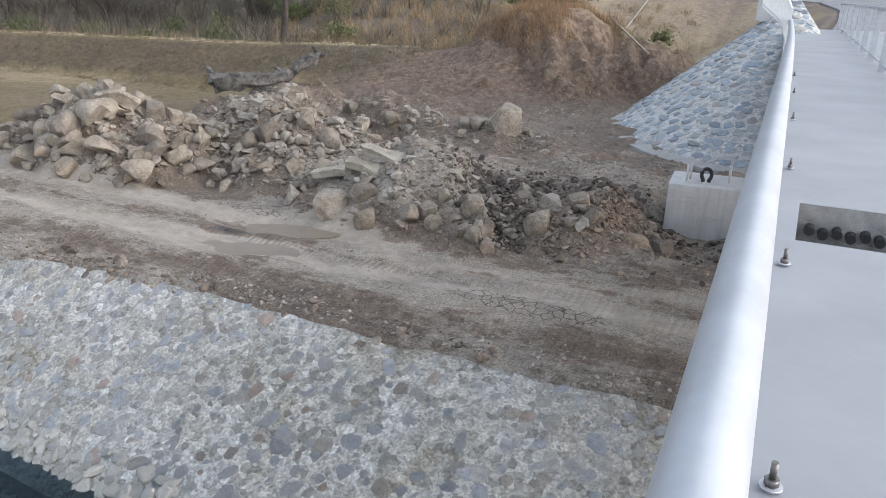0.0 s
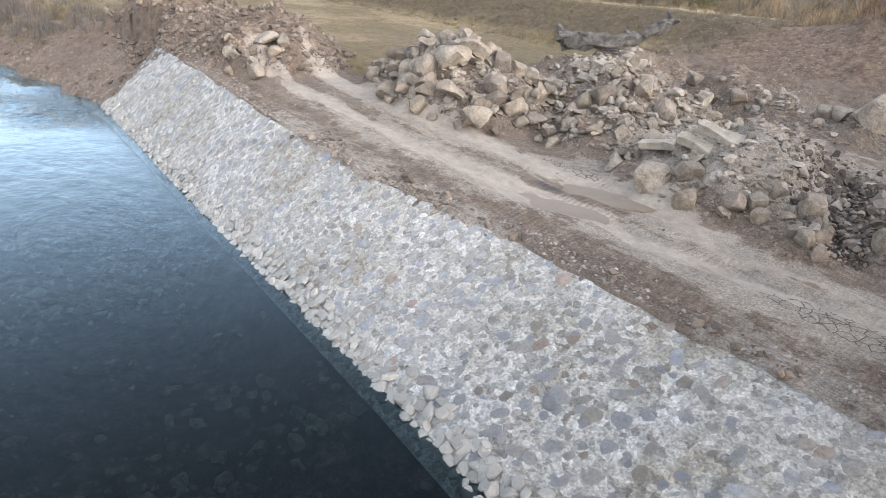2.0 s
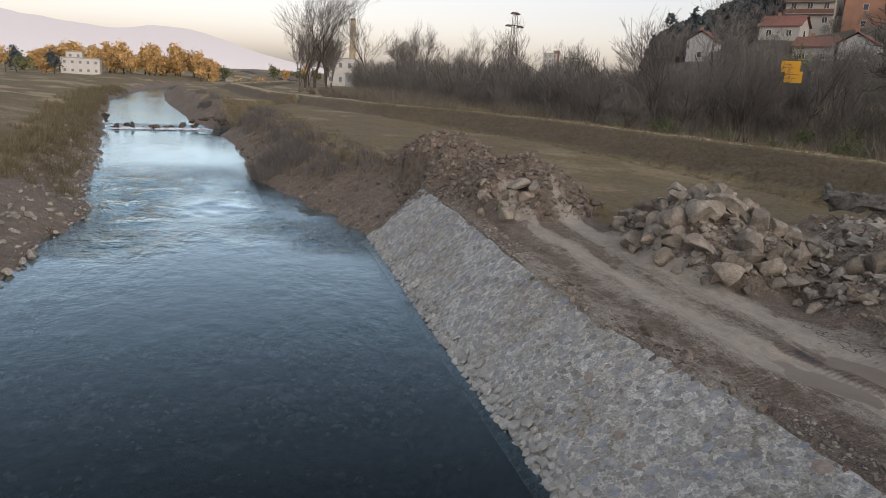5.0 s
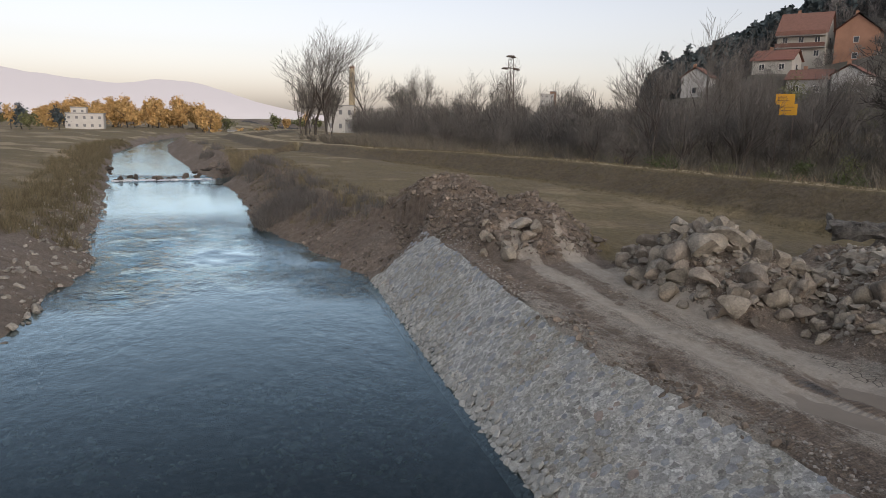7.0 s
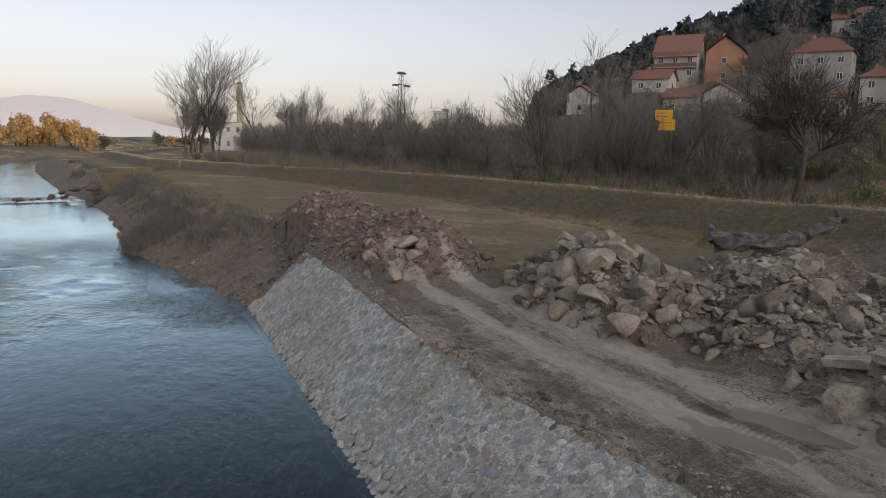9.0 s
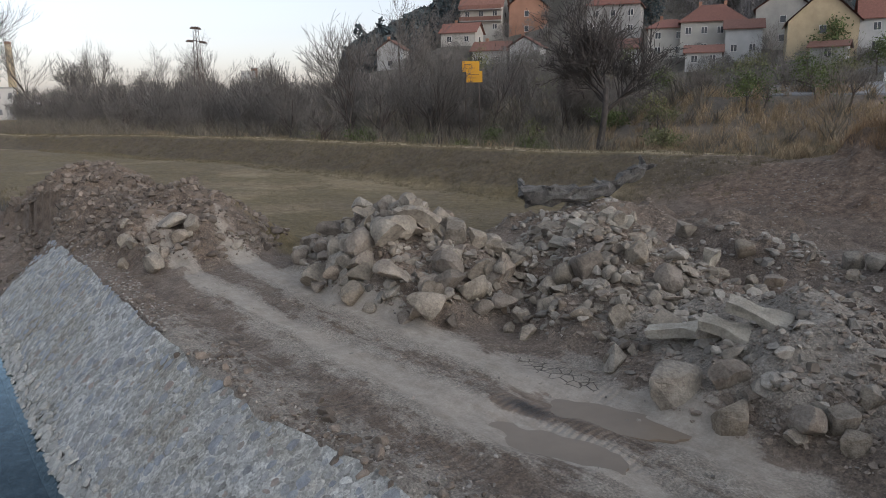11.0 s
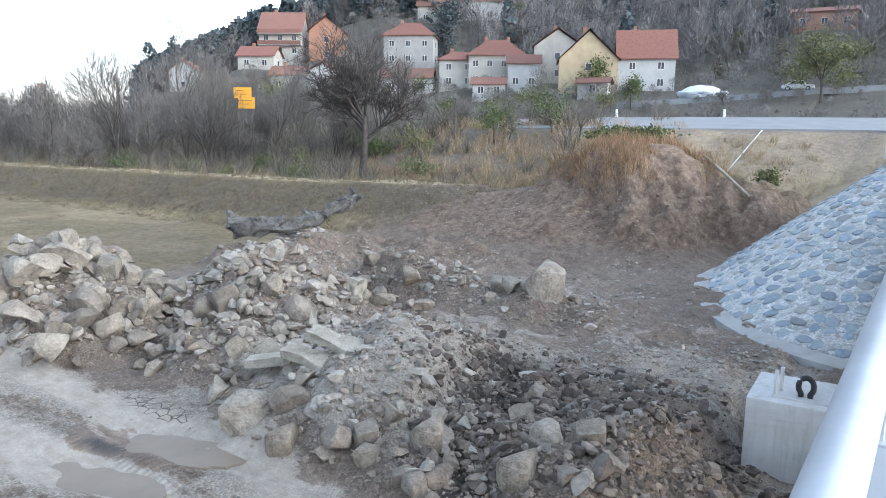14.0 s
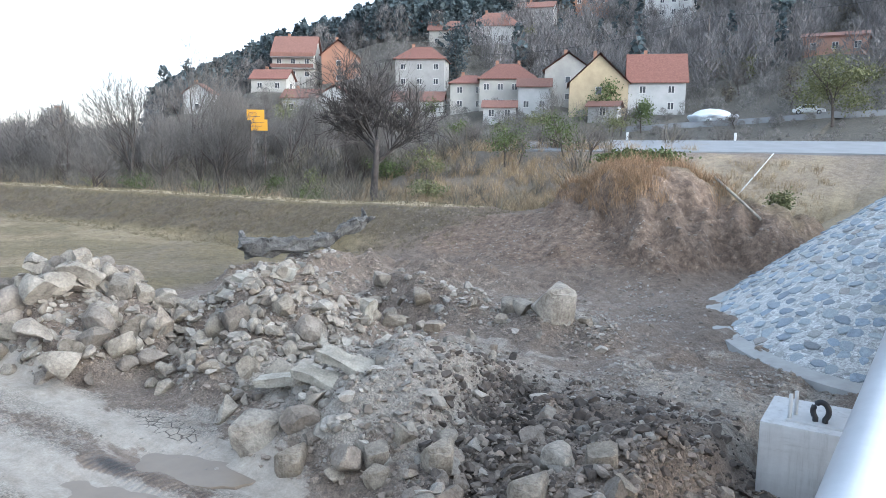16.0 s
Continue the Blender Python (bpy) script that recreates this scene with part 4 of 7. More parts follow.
# ---- revetment ----
def slope_point(x, t, lift=0.0):
    """A place on the stone-faced slope: t runs from the water (0) to the crest (1)."""
    y0, y1 = float(np.interp(x, RX, RY)), float(crest_y(x))
    z0, z1 = WATER - 0.1, float(crest_z(x))
    n = Vector((0, -(z1 - z0), y1 - y0)).normalized()
    return Vector((x, y0 + (y1 - y0) * t, z0 + (z1 - z0) * t)) + n * lift, n


def build_revetment():
    rev = thing("revetment", "sloping river bank faced with grey stones set in mortar", "stone facing", kind="structure")
    xs, ts = np.arange(-35.2, 9.01, 0.14), np.linspace(-0.07, 1.03, 34)
    X, Tt = np.meshgrid(xs, ts)
    y0, y1, z1 = np.interp(X, RX, RY), crest_y(X), crest_z(X)
    edge = 1.0 + 0.035 * fbm(X, X * 0, 1.1, 4, 91)
    end = -33.6 + 1.6 * (Tt - 0.4) + 1.3 * fbm(X * 0, Tt * 4, 1, 3, 92)
    tt = np.minimum(Tt, edge)
    lift = 0.05 + 0.03 * fbm(X, Tt * 4, 0.5, 4, 93) + 0.035 * fbm(X, Tt * 4, 2.5, 3, 94)
    lift = lift - 0.5 * sstep(0.3, -0.3, X - end)
    Yv, Zv = y0 + (y1 - y0) * tt, WATER - 0.1 + (z1 - WATER + 0.1) * tt
    sl = np.hypot(z1 - WATER + 0.1, y1 - y0)
    Yv, Zv = Yv - lift * (z1 - WATER) / sl, Zv + lift * (y1 - y0) / sl
    nx, ny = len(xs), len(ts)
    i = (np.arange(ny - 1)[:, None] * nx + np.arange(nx - 1)).ravel()
    ob = new("mortar_bed", mesh_of("mortar_bed", np.stack([X.ravel(), Yv.ravel(), Zv.ravel()], 1), np.stack([i, i + 1, i + nx + 1, i + nx], 1), mortar, True))
    ob.parent = rev
    return rev


revetment = build_revetment()

# ---- heaps: boulders and rubble ----
rng = np.random.default_rng(7)
ROCKS = [rock_verts(3, rng, 10, 0.92, 0.004) for _ in range(12)]
for _ in range(3):
    bv, bf = ICO[3]
    bv = np.sign(bv) * np.abs(bv) ** 0.34 * 0.8
    for _c in range(6):
        bn = rng.normal(size=3)
        bn /= np.linalg.norm(bn)
        bv = bv - np.clip(bv @ bn - rng.uniform(0.5, 0.95), 0, None)[:, None] * bn
    bo = rng.uniform(0, 50, 3)
    bv = bv * np.array([[1 + 0.04 * noise.noise(Vector(q * 2.0 + bo)) + 0.03 * noise.noise(Vector(q * 6 + bo))] for q in bv])
    ROCKS.append((bv, bf))
SLABS = [rock_verts(3, rng, 16, 0.45, 0.012) for _ in range(4)]
CHIPS = [rock_verts(2, rng, 7, 0.75, 0.02) for _ in range(12)]
GRIT = [rock_verts(1, rng, 6, 0.6, 0.16) for _ in range(10)]
rock_meshes = {(k, m.name): mesh_of("boulder", v, f, m) for k, (v, f) in enumerate(ROCKS + SLABS) for m in (rock_pale, rock_brown)}


def boulder(x, y, size, kind=None, mat=rock_pale, sink=0.3, lift=0.0, turn=None, tilt=None, label="pale broken boulder lying on the spoil heap", name="boulder", stretch=(1, 1, 1), group="boulders on the spoil heaps"):
    kind = int(rng.integers(12)) if kind is None else kind
    ob = new(name, rock_meshes[(kind, mat.name)])
    z = float(height(x, y)) + size * (0.62 - sink) + lift
    ob.matrix_basis = pose(x, y, z, rng.uniform(-25, 25) if tilt is None else tilt, rng.uniform(-25, 25) if tilt is None else 0, rng.uniform(0, 360) if turn is None else turn) @ Matrix.Diagonal((1.05 * size * stretch[0], 1.05 * size * stretch[1], 1.05 * size * stretch[2], 1))
    return tagged(ob, label, "boulder", group)


def in_ellipse(cx, cy, rx, ry, turn):
    a, r = rng.uniform(0, 2 * math.pi), math.sqrt(rng.uniform(0, 1))
    u, v, t = rx * r * math.cos(a), ry * r * math.sin(a), radians(turn)
    return cx + u * math.cos(t) - v * math.sin(t), cy + u * math.sin(t) + v * math.cos(t)


# the rock heap proper
for k in range(132):
    x, y = in_ellipse(-20.2, 16.1, 4.8, 2.7, -15)
    boulder(x, y, float(0.24 + 0.38 * rng.random() ** 1.7), mat=rock_pale if rng.random() < 0.7 else rock_brown, lift=rng.uniform(-0.05, 0.2))
for k in range(54):
    x, y = in_ellipse(-15.4, 18.2, 3.4, 2.5, -20)
    boulder(x, y, float(0.16 + 0.28 * rng.random() ** 1.5), kind=int(rng.integers(12)) if k % 4 else 15 + k % 3, mat=rock_pale if rng.random() < 0.8 else rock_brown, lift=rng.uniform(-0.05, 0.12), label="pale angular stone block in the rubble")
for k in range(24):
    x, y = in_ellipse(-4.9, 17.0, 2.6, 2.6, 0)
    boulder(x, y, rng.uniform(0.11, 0.26) if k % 4 else rng.uniform(0.26, 0.4), mat=rock_brown if rng.random() < 0.7 else rock_pale, sink=0.5, lift=rng.uniform(-0.05, 0.05), label="brown boulder in the dug-over earth")
for k in range(8):
    x, y = in_ellipse(-8.5, 15.2, 2.6, 1.2, -8)
    boulder(x, y, rng.uniform(0.15, 0.34), mat=rock_brown if rng.random() < 0.5 else rock_pale, label="dusty boulder at the foot of the grey mound")
for k in range(14):
    x, y = in_ellipse(-12.6, 22.6, 3.5, 1.6, -30)
    boulder(x, y, rng.uniform(0.2, 0.42), mat=rock_pale, label="pale stone on the spoil bank")
for k in range(12):
    x, y = in_ellipse(-26.3, 11.2, 1.7, 1.0, 0)
    boulder(x, y, rng.uniform(0.25, 0.5), mat=rock_pale, label="pale block at the foot of the earth heap")
for k in range(12):
    x, y = in_ellipse(-14.3, 23.4, 2.0, 1.2, -10)
    boulder(x, y, rng.uniform(0.12, 0.36), mat=rock_pale, sink=0.2, label="pale stone in front of the earth ridge")
for k in range(26):
    x, y = in_ellipse(-13.6, 16.2, 2.4, 1.4, -8)
    boulder(x, y, rng.uniform(0.13, 0.4), kind=int(rng.integers(15)), mat=rock_pale if rng.random() < 0.65 else rock_brown, label="broken stone at the foot of the rock heap")
boulder(-25.2, 10.6, 0.55, 4, rock_pale, 0.25, turn=20, tilt=5, label="large pale block at the foot of the earth heap")
boulder(-9.8, 24.7, 0.72, 13, rock_pale, 0.28, turn=62, tilt=8, stretch=(0.95, 0.85, 0.95), label="large flat-topped grey boulder standing on the rubble")
for x, y, sz, kind in ((-10.75, 24.75, 0.42, 5), (-10.9, 25.4, 0.36, 14), (-10.3, 25.6, 0.4, 2), (-11.6, 25.2, 0.33, 12), (-9.0, 25.3, 0.24, 3), (-12.3, 24.3, 0.26, 7), (-14.1, 24.1, 0.32, 12), (-16.6, 25.0, 0.34, 14), (-16.3, 24.3, 0.3, 13), (-11.1, 24.1, 0.2, 9)):
    boulder(x, y, sz, kind, rock_pale, 0.2, lift=0.05, label="pale stone beside the large flat-topped boulder")



def scatter(name, label, mat, kinds, n, region, lo, hi, seed, sink=0.25, bias=2.2):
    """Rubble as one mesh: n stones where region(x, y) allows."""
    g = np.random.default_rng(seed)
    x0, x1, y0, y1, mask = region
    x, y = g.uniform(x0, x1, n * 4), g.uniform(y0, y1, n * 4)
    keep = g.uniform(0, 1, n * 4) < mask(x, y)
    x, y = x[keep][:n], y[keep][:n]
    sz = lo * (hi / lo) ** (g.uniform(0, 1, len(x)) ** bias)
    z = height(x, y) + sz * (0.5 - sink)
    items = np.stack([x, y, z, sz, g.uniform(0, 6.3, len(x)), g.uniform(-0.5, 0.5, len(x)), g.integers(0, len(kinds), len(x))], 1)
    return tagged(new(name, scatter_mesh(name, items, kinds, mat)), label, "rubble", kind="stuff")


def m_heap(cx, cy, rx, ry, base=0.0):
    return lambda x, y: np.clip(np.exp(-(((x - cx) / rx) ** 2 + ((y - cy) / ry) ** 2) ** 2) + base, 0, 1)


scatter("rubble", "pale broken stones filling the rock heap", rock_pale, CHIPS, 900, (-26, -11.5, 13, 21.5, lambda x, y: sstep(0.12, 0.6, heap_height(x, y))), 0.08, 0.26, 121, 0.2, 1.3)
scatter("rubble", "brown stones in the dug-over earth", rock_brown, CHIPS, 260, (-9.5, -1.5, 14, 20.5, m_heap(-5.2, 16.8, 3.0, 2.6)), 0.07, 0.2, 122, 0.3, 1.3)
scatter("rubble", "grey rubble and broken stone on the heaps", rubble_grey, CHIPS, 5000, (-25, -4, 13.2, 27, lambda x, y: sstep(0.1, 0.5, heap_height(x, y)) * (0.3 + 0.7 * sstep(-0.15, 0.2, fbm(x, y, 1.8, 2, 113)))), 0.03, 0.24, 101, 0.4, 3.0)
scatter("rubble", "earthy clods and stones between the boulders", clod_mat, GRIT, 16000, (-25, -3, 13.2, 28, lambda x, y: sstep(0.02, 0.3, heap_height(x, y))), 0.02, 0.11, 111, 0.35)
scatter("rubble", "brown clods on the earth bank and ramp", clod_mat, GRIT, 7000, (-26, -4, 26, 44, lambda x, y: 0.3 + 0.7 * sstep(2.9, 3.8, height(x, y)) * sstep(6.6, 6.0, height(x, y))), 0.02, 0.13, 112, 0.6, 3.6)
scatter("rubble", "brown clods and stones on the earth heap", rubble_brown, CHIPS, 7000, (-48, -23, 8.5, 20, lambda x, y: sstep(0.1, 0.5, heap_height(x, y))), 0.04, 0.26, 102, 0.35, 2.6)
scatter("rubble", "dark wet clods in the dug hollow", rubble_dark, CHIPS, 4200, (-10.5, 0, 14.5, 22, lambda x, y: np.exp(-(poly_dist(x, y, GULLY)[0] / 0.8) ** 2) + 0.45 * np.exp(-(((x + 4.8) / 2.4) ** 2 + ((y - 18.8) / 2.4) ** 2))), 0.03, 0.2, 103, 0.4, 3.0)
scatter("rubble", "small grey stones over the work area", gravel_mat, GRIT, 5000, (-20, 1, 15, 36, lambda x, y: 0.15 + 1.2 * fbm(x, y, 2.5, 3, 104)), 0.015, 0.09, 104, 0.35, 2.6)
scatter("gravel", "pale gravel spread on the ground before the stone cone", gravel_mat, GRIT, 3500, (-11, -2, 20.5, 33, lambda x, y: sstep(-0.05, 0.3, fbm(x, y, 2.2, 3, 124))), 0.02, 0.11, 124, 0.35, 2.6)
scatter("clods", "brown clods heaped beside the concrete block", clod_mat, CHIPS, 3200, (-8, -0.5, 14.2, 21, m_heap(-4.4, 17.0, 2.8, 2.8)), 0.025, 0.12, 118, 0.4, 2.6)
scatter("clods", "crumbled earth over the work area", clod_mat, GRIT, 9000, (-20, 1, 15, 36, lambda x, y: 0.45 + 0.8 * fbm(x, y, 1.8, 3, 114)), 0.025, 0.14, 114, 0.52, 3.0)
scatter("gravel", "gravel along the track and crest", gravel_mat, GRIT, 11000, (-36, 4, 8.6, 15.5, lambda x, y: np.clip(0.02 + 1.0 * np.exp(-((y - crest_y(x) - 0.15 - 0.3 * fbm(x, x * 0, 2.0, 3, 108)) / 0.5) ** 2) + 0.08 * fbm(x, y, 1.5, 3, 105), 0, 1)), 0.012, 0.07, 105)
scatter("clods", "loose clods along the crest of the slope", rubble_brown, CHIPS, 1300, (-32, -4, 8.6, 12, lambda x, y: np.exp(-((y - crest_y(x) - 0.3) / 0.4) ** 2) * sstep(-0.1, 0.4, fbm(x, y, 2.5, 3, 109))), 0.025, 0.19, 110, 0.4, 3.0)
scatter("rubble", "dark wet stones of the low sill across the river", rubble_dark, CHIPS, 160, (-99, -90, -12, 2, lambda x, y: np.exp(-((x + 94.6 + 0.18 * (y + 5)) / 0.5) ** 2)), 0.3, 0.6, 117, -2.6, 1.0)
scatter("bed_stones", "dark mossy stones on the river bed", bed_mat, CHIPS, 2600, (-26, 5, -7, 6, lambda x, y: (0.3 + 1.2 * fbm(x, y, 2.0, 3, 119)) * (y < np.interp(x, RX, RY) - 0.3)), 0.05, 0.26, 119, 0.3, 2.0)
scatter("rubble", "stones on the unfaced river bank", rubble_brown, CHIPS, 1500, (-75, -33.5, 2, 13, lambda x, y: sstep(5.2, 3.5, y - np.interp(x, RX, RY))), 0.05, 0.25, 106)
scatter("rubble", "stones along the opposite river bank", rubble_grey, CHIPS, 1300, (-75, -14, -13, -4.5, lambda x, y: sstep(-1.2, 0.2, np.interp(x, LX, LY) - y) * sstep(4.5, 1.5, np.interp(x, LX, LY) - y)), 0.05, 0.28, 107)


# ---- plants ----
def tubes(paths, radii, sides):
    """Vertices and faces of many tapered tubes. paths: lists of points, radii: lists alike."""
    vs, fs, base = [], [], 0
    ang = np.arange(sides) * 2 * math.pi / sides
    for pts, rr in zip(paths, radii):
        p = np.asarray(pts, float)
        d = np.gradient(p, axis=0)
        d /= np.linalg.norm(d, axis=1, keepdims=True) + 1e-9
        ref = np.where(np.abs(d[:, 2:3]) < 0.9, [[0, 0, 1.0]], [[1.0, 0, 0]])
        u = np.cross(d, ref)
        u /= np.linalg.norm(u, axis=1, keepdims=True) + 1e-9
        w = np.cross(d, u)
        ring = p[:, None] + np.asarray(rr)[:, None, None] * (u[:, None] * np.cos(ang)[None, :, None] + w[:, None] * np.sin(ang)[None, :, None])
        vs.append(ring.reshape(-1, 3))
        n = len(p)
        k = np.arange(sides)
        for i in range(n - 1):
            a, b = base + i * sides + k, base + i * sides + (k + 1) % sides
            fs.append(np.stack([a, b, b + sides, a + sides], 1))
        base += n * sides
    return np.concatenate(vs), np.concatenate(fs)


def grow(g, start, way, length, radius, level, top, out, spread, kids):
    """Adds a limb and its branches to out[level]."""
    n = 5 if level < 2 else 4
    pts, d, p = [np.array(start)], np.array(way), np.array(start)
    for i in range(n - 1):
        d = d + g.normal(size=3) * 0.13 + np.array([0, 0, 0.05 if level else 0.0])
        d /= np.linalg.norm(d)
        p = p + d * length / (n - 1)
        pts.append(p)
    rr = np.linspace(radius, radius * (0.55 if level < top else 0.3), n)
    out[level].append((pts, rr))
    if level == top:
        return
    for k in range(kids[level]):
        t = g.uniform(0.35, 1.0) if level else g.uniform(0.45, 1.0)
        i = min(int(t * (n - 1)), n - 2)
        f = t * (n - 1) - i
        at = pts[i] * (1 - f) + pts[i + 1] * f
        side = g.normal(size=3)
        side -= side @ d * d
        side /= np.linalg.norm(side) + 1e-9
        w = d * g.uniform(0.45, 1.0) + side * spread * g.uniform(0.5, 1.1) + np.array([0, 0, 0.15])
        w /= np.linalg.norm(w)
        grow(g, at, w, length * g.uniform(0.5, 0.8), max(rr[i] * g.uniform(0.4, 0.6), 0.008), level + 1, top, out, spread, kids)


twig_mat = speckled("twigs", (0.095, 0.086, 0.078), (0.19, 0.172, 0.155), 4.0, 0.95, 0.1, 0.005, vary=0.2)
thicket_mat = speckled("thicket_twigs", (0.11, 0.097, 0.082), (0.22, 0.195, 0.168), 0.35, 0.95, 0.1, 0.005, hues=[(0.0, (0.6, 0.58, 0.56)), (0.4, (1.0, 0.98, 0.95)), (0.7, (0.9, 0.92, 0.75)), (1.0, (1.35, 1.28, 1.15))])
straw_mat = speckled("dry_weeds", (0.23, 0.165, 0.10), (0.42, 0.325, 0.205), 2.0, 0.95, 0.1, 0.005, vary=0.35)
weed_mat = speckled("rusty_weeds", (0.20, 0.125, 0.07), (0.40, 0.265, 0.155), 2.0, 0.95, 0.1, 0.005, vary=0.4)
brown_grass_mat = speckled("brown_grass", (0.095, 0.078, 0.045), (0.21, 0.172, 0.10), 2.0, 0.95, 0.1, 0.005, vary=0.35)
green_leaf = speckled("green_leaves", (0.05, 0.075, 0.02), (0.12, 0.15, 0.045), 2.0, 0.8, 0.1, 0.005, vary=0.35)
olive_leaf = speckled("olive_leaves", (0.10, 0.108, 0.045), (0.20, 0.20, 0.09), 2.0, 0.85, 0.1, 0.005, vary=0.35)
# The warm glow of low sun is put into this leaf colour.
sunlit_gold_leaf = speckled("golden_leaves", (0.40, 0.24, 0.09), (0.68, 0.45, 0.19), 2.0, 0.85, 0.1, 0.005, vary=0.3)
# Far crowns greyed and lightened, with haze painted into their base colour.
hazed_wood_mat = speckled("bare_wood", (0.14, 0.132, 0.13), (0.22, 0.205, 0.195), 3.0, 0.95, 0.1, 0.005, vary=0.3)
# Needles lighter and bluer than pine: distance haze put into the colour.
hazed_pine_mat = speckled("pine_needles", (0.045, 0.063, 0.068), (0.088, 0.112, 0.118), 2.0, 0.9, 0.1, 0.005, vary=0.35)


def bare_tree(seed, tall, spread=0.8, kids=(6, 5, 5, 4), stems=1, trunk_part=0.42):
    """A leafless tree: trunk with limbs, and a crown of twigs. Returns the two meshes."""
    g = np.random.default_rng(seed)
    out = [[] for _ in range(5)]
    for k in range(stems):
        lean = g.normal(size=2) * (0.08 if stems == 1 else 0.28)
        way = np.array([*lean, 1.0])
        grow(g, (0.15 * k, 0.1 * k, -0.15), way / np.linalg.norm(way), tall * trunk_part * g.uniform(0.85, 1.1), tall * 0.021 / (1 + 0.3 * (stems - 1)), 0, 4, out, spread, kids)
    low = tubes([p for l in out[:2] for p, _ in l], [r for l in out[:2] for _, r in l], 6)
    high = tubes([p for l in out[2:] for p, _ in l], [np.maximum(r, 0.011) for l in out[2:] for _, r in l], 3)
    return mesh_of("trunk", *low, bark, True), mesh_of("crown", *high, twig_mat)


def leaf_cloud(seed, n, rx, ry, rz, size, mat, lumps=14):
    """Many small leaf clumps in an uneven crown."""
    g = np.random.default_rng(seed)
    c = g.normal(size=(lumps, 3))
    c /= np.linalg.norm(c, axis=1, keepdims=True)
    c *= g.uniform(0.2, 0.85, (lumps, 1))
    p = c[g.integers(lumps, size=n)] + g.normal(size=(n, 3)) * 0.2
    p *= [rx, ry, rz]
    a, b = g.normal(size=(n, 3)), g.normal(size=(n, 3))
    a /= np.linalg.norm(a, axis=1, keepdims=True)
    b -= (b * a).sum(1, keepdims=True) * a
    b /= np.linalg.norm(b, axis=1, keepdims=True)
    s_ = size * g.uniform(0.5, 1.4, (n, 1))
    quad = np.stack([p - a * s_, p - b * s_ * 0.6, p + a * s_, p + b * s_ * 0.6], 1).reshape(-1, 3)
    return quad, np.arange(4 * n).reshape(-1, 4)


def twig_cloud(g, n, tall, wide, sliver):
    """A bare crown of thin twigs fanning up from a stem, as slivers."""
    t = g.uniform(0.12, 1.0, n) ** 0.75
    a, r = g.uniform(0, 6.283, n), wide / 2 * np.sqrt(g.uniform(0, 1, n)) * np.sin(np.pi * np.clip(t * 0.82 + 0.12, 0, 1)) ** 0.7
    c = np.stack([r * np.cos(a), r * np.sin(a), tall * t], 1)
    d = np.stack([c[:, 0] * 0.5, c[:, 1] * 0.5, np.full(n, tall * 0.22)], 1) + g.normal(size=(n, 3)) * tall * 0.09
    d *= (tall * 0.11 * g.uniform(0.5, 1.3, n) / np.linalg.norm(d, axis=1))[:, None]
    w = np.cross(d, g.normal(size=(n, 3)))
    w *= (sliver * g.uniform(0.5, 1.3, n) / (np.linalg.norm(w, axis=1) + 1e-9))[:, None]
    v = np.stack([c - d - w, c - d + w, c + d], 1).reshape(-1, 3)
    stem = np.array([[-0.012 * tall, 0, -0.3], [0.012 * tall, 0, -0.3], [0, 0, tall * 0.8], [0, -0.012 * tall, -0.3], [0, 0.012 * tall, -0.3], [0, 0, tall * 0.8]])
    return np.concatenate([v, stem]), np.arange(3 * n + 6).reshape(-1, 3)


def wood(name, label, seed, places, mat, lo, hi, n, sliver, round_=0.75):
    """Many bare trees far off, as one mesh. places: x, y."""
    g = np.random.default_rng(seed)
    vs, fs, base = [], [], 0
    px, py = np.asarray(places, float).T
    for x, y, z in zip(px, py, height(px, py)):
        tall = g.uniform(lo, hi)
        v, f = twig_cloud(g, n, tall, tall * round_ * g.uniform(0.7, 1.2), sliver)
        vs.append(v + [x, y, z - 0.1])
        fs.append(f + base)
        base += len(v)
    return tagged(new(name, mesh_of(name, np.concatenate(vs), np.concatenate(fs), mat)), label, "wood", kind="stuff")


def place_tree(meshes, x, y, size, label, name="tree", z=None, group="", turn=None, wide=1.0):
    ob = new(name)
    ob.empty_display_size = 0.3
    turn = random.uniform(0, 360) if turn is None else turn
    ob.matrix_basis = pose(x, y, float(height(x, y)) - 0.05 if z is None else z, 0, 0, turn)
    for me in meshes:
        ch = new(me.name.split(".")[0], me)
        ch.parent = ob
        ch.scale = (size * wide, size * wide, size)
    return tagged(ob, label, "tree" if name == "tree" else name, group)


BARE = [bare_tree(201, 8, 0.85), bare_tree(202, 8, 0.7, (7, 5, 4, 4)), bare_tree(203, 8, 1.0, (6, 6, 5, 4), 2, 0.34), bare_tree(204, 8, 0.6, (8, 5, 4, 3), 3, 0.45), bare_tree(205, 8, 0.9, (7, 6, 5, 4), 1, 0.3)]
BIRCH = [bare_tree(206, 8, 0.5, (9, 5, 4, 3), 1, 0.75), bare_tree(207, 8, 0.55, (8, 5, 4, 4), 2, 0.6)]

g3 = np.random.default_rng(33)

# single trees
dark_bark = speckled("dark_bark", (0.03, 0.026, 0.024), (0.085, 0.073, 0.066), 5.0, 0.95, 0.6, 0.02)
big_tree = bare_tree(208, 8, 0.95, (9, 7, 6, 5), 1, 0.4)
for me in big_tree:
    me.materials[0] = dark_bark
place_tree(big_tree, -38.6, 48.6, 1.75, "large dark bare spreading tree behind the levee", wide=1.15, turn=30)
place_tree(BARE[2], -63.9, 39.3, 1.0, "bare many-stemmed tree beside the levee", turn=80)
place_tree(BARE[0], -65.1, 46.5, 1.15, "bare tree in the thicket")
place_tree(BARE[1], -60.5, 50.5, 1.1, "bare tree in the thicket")
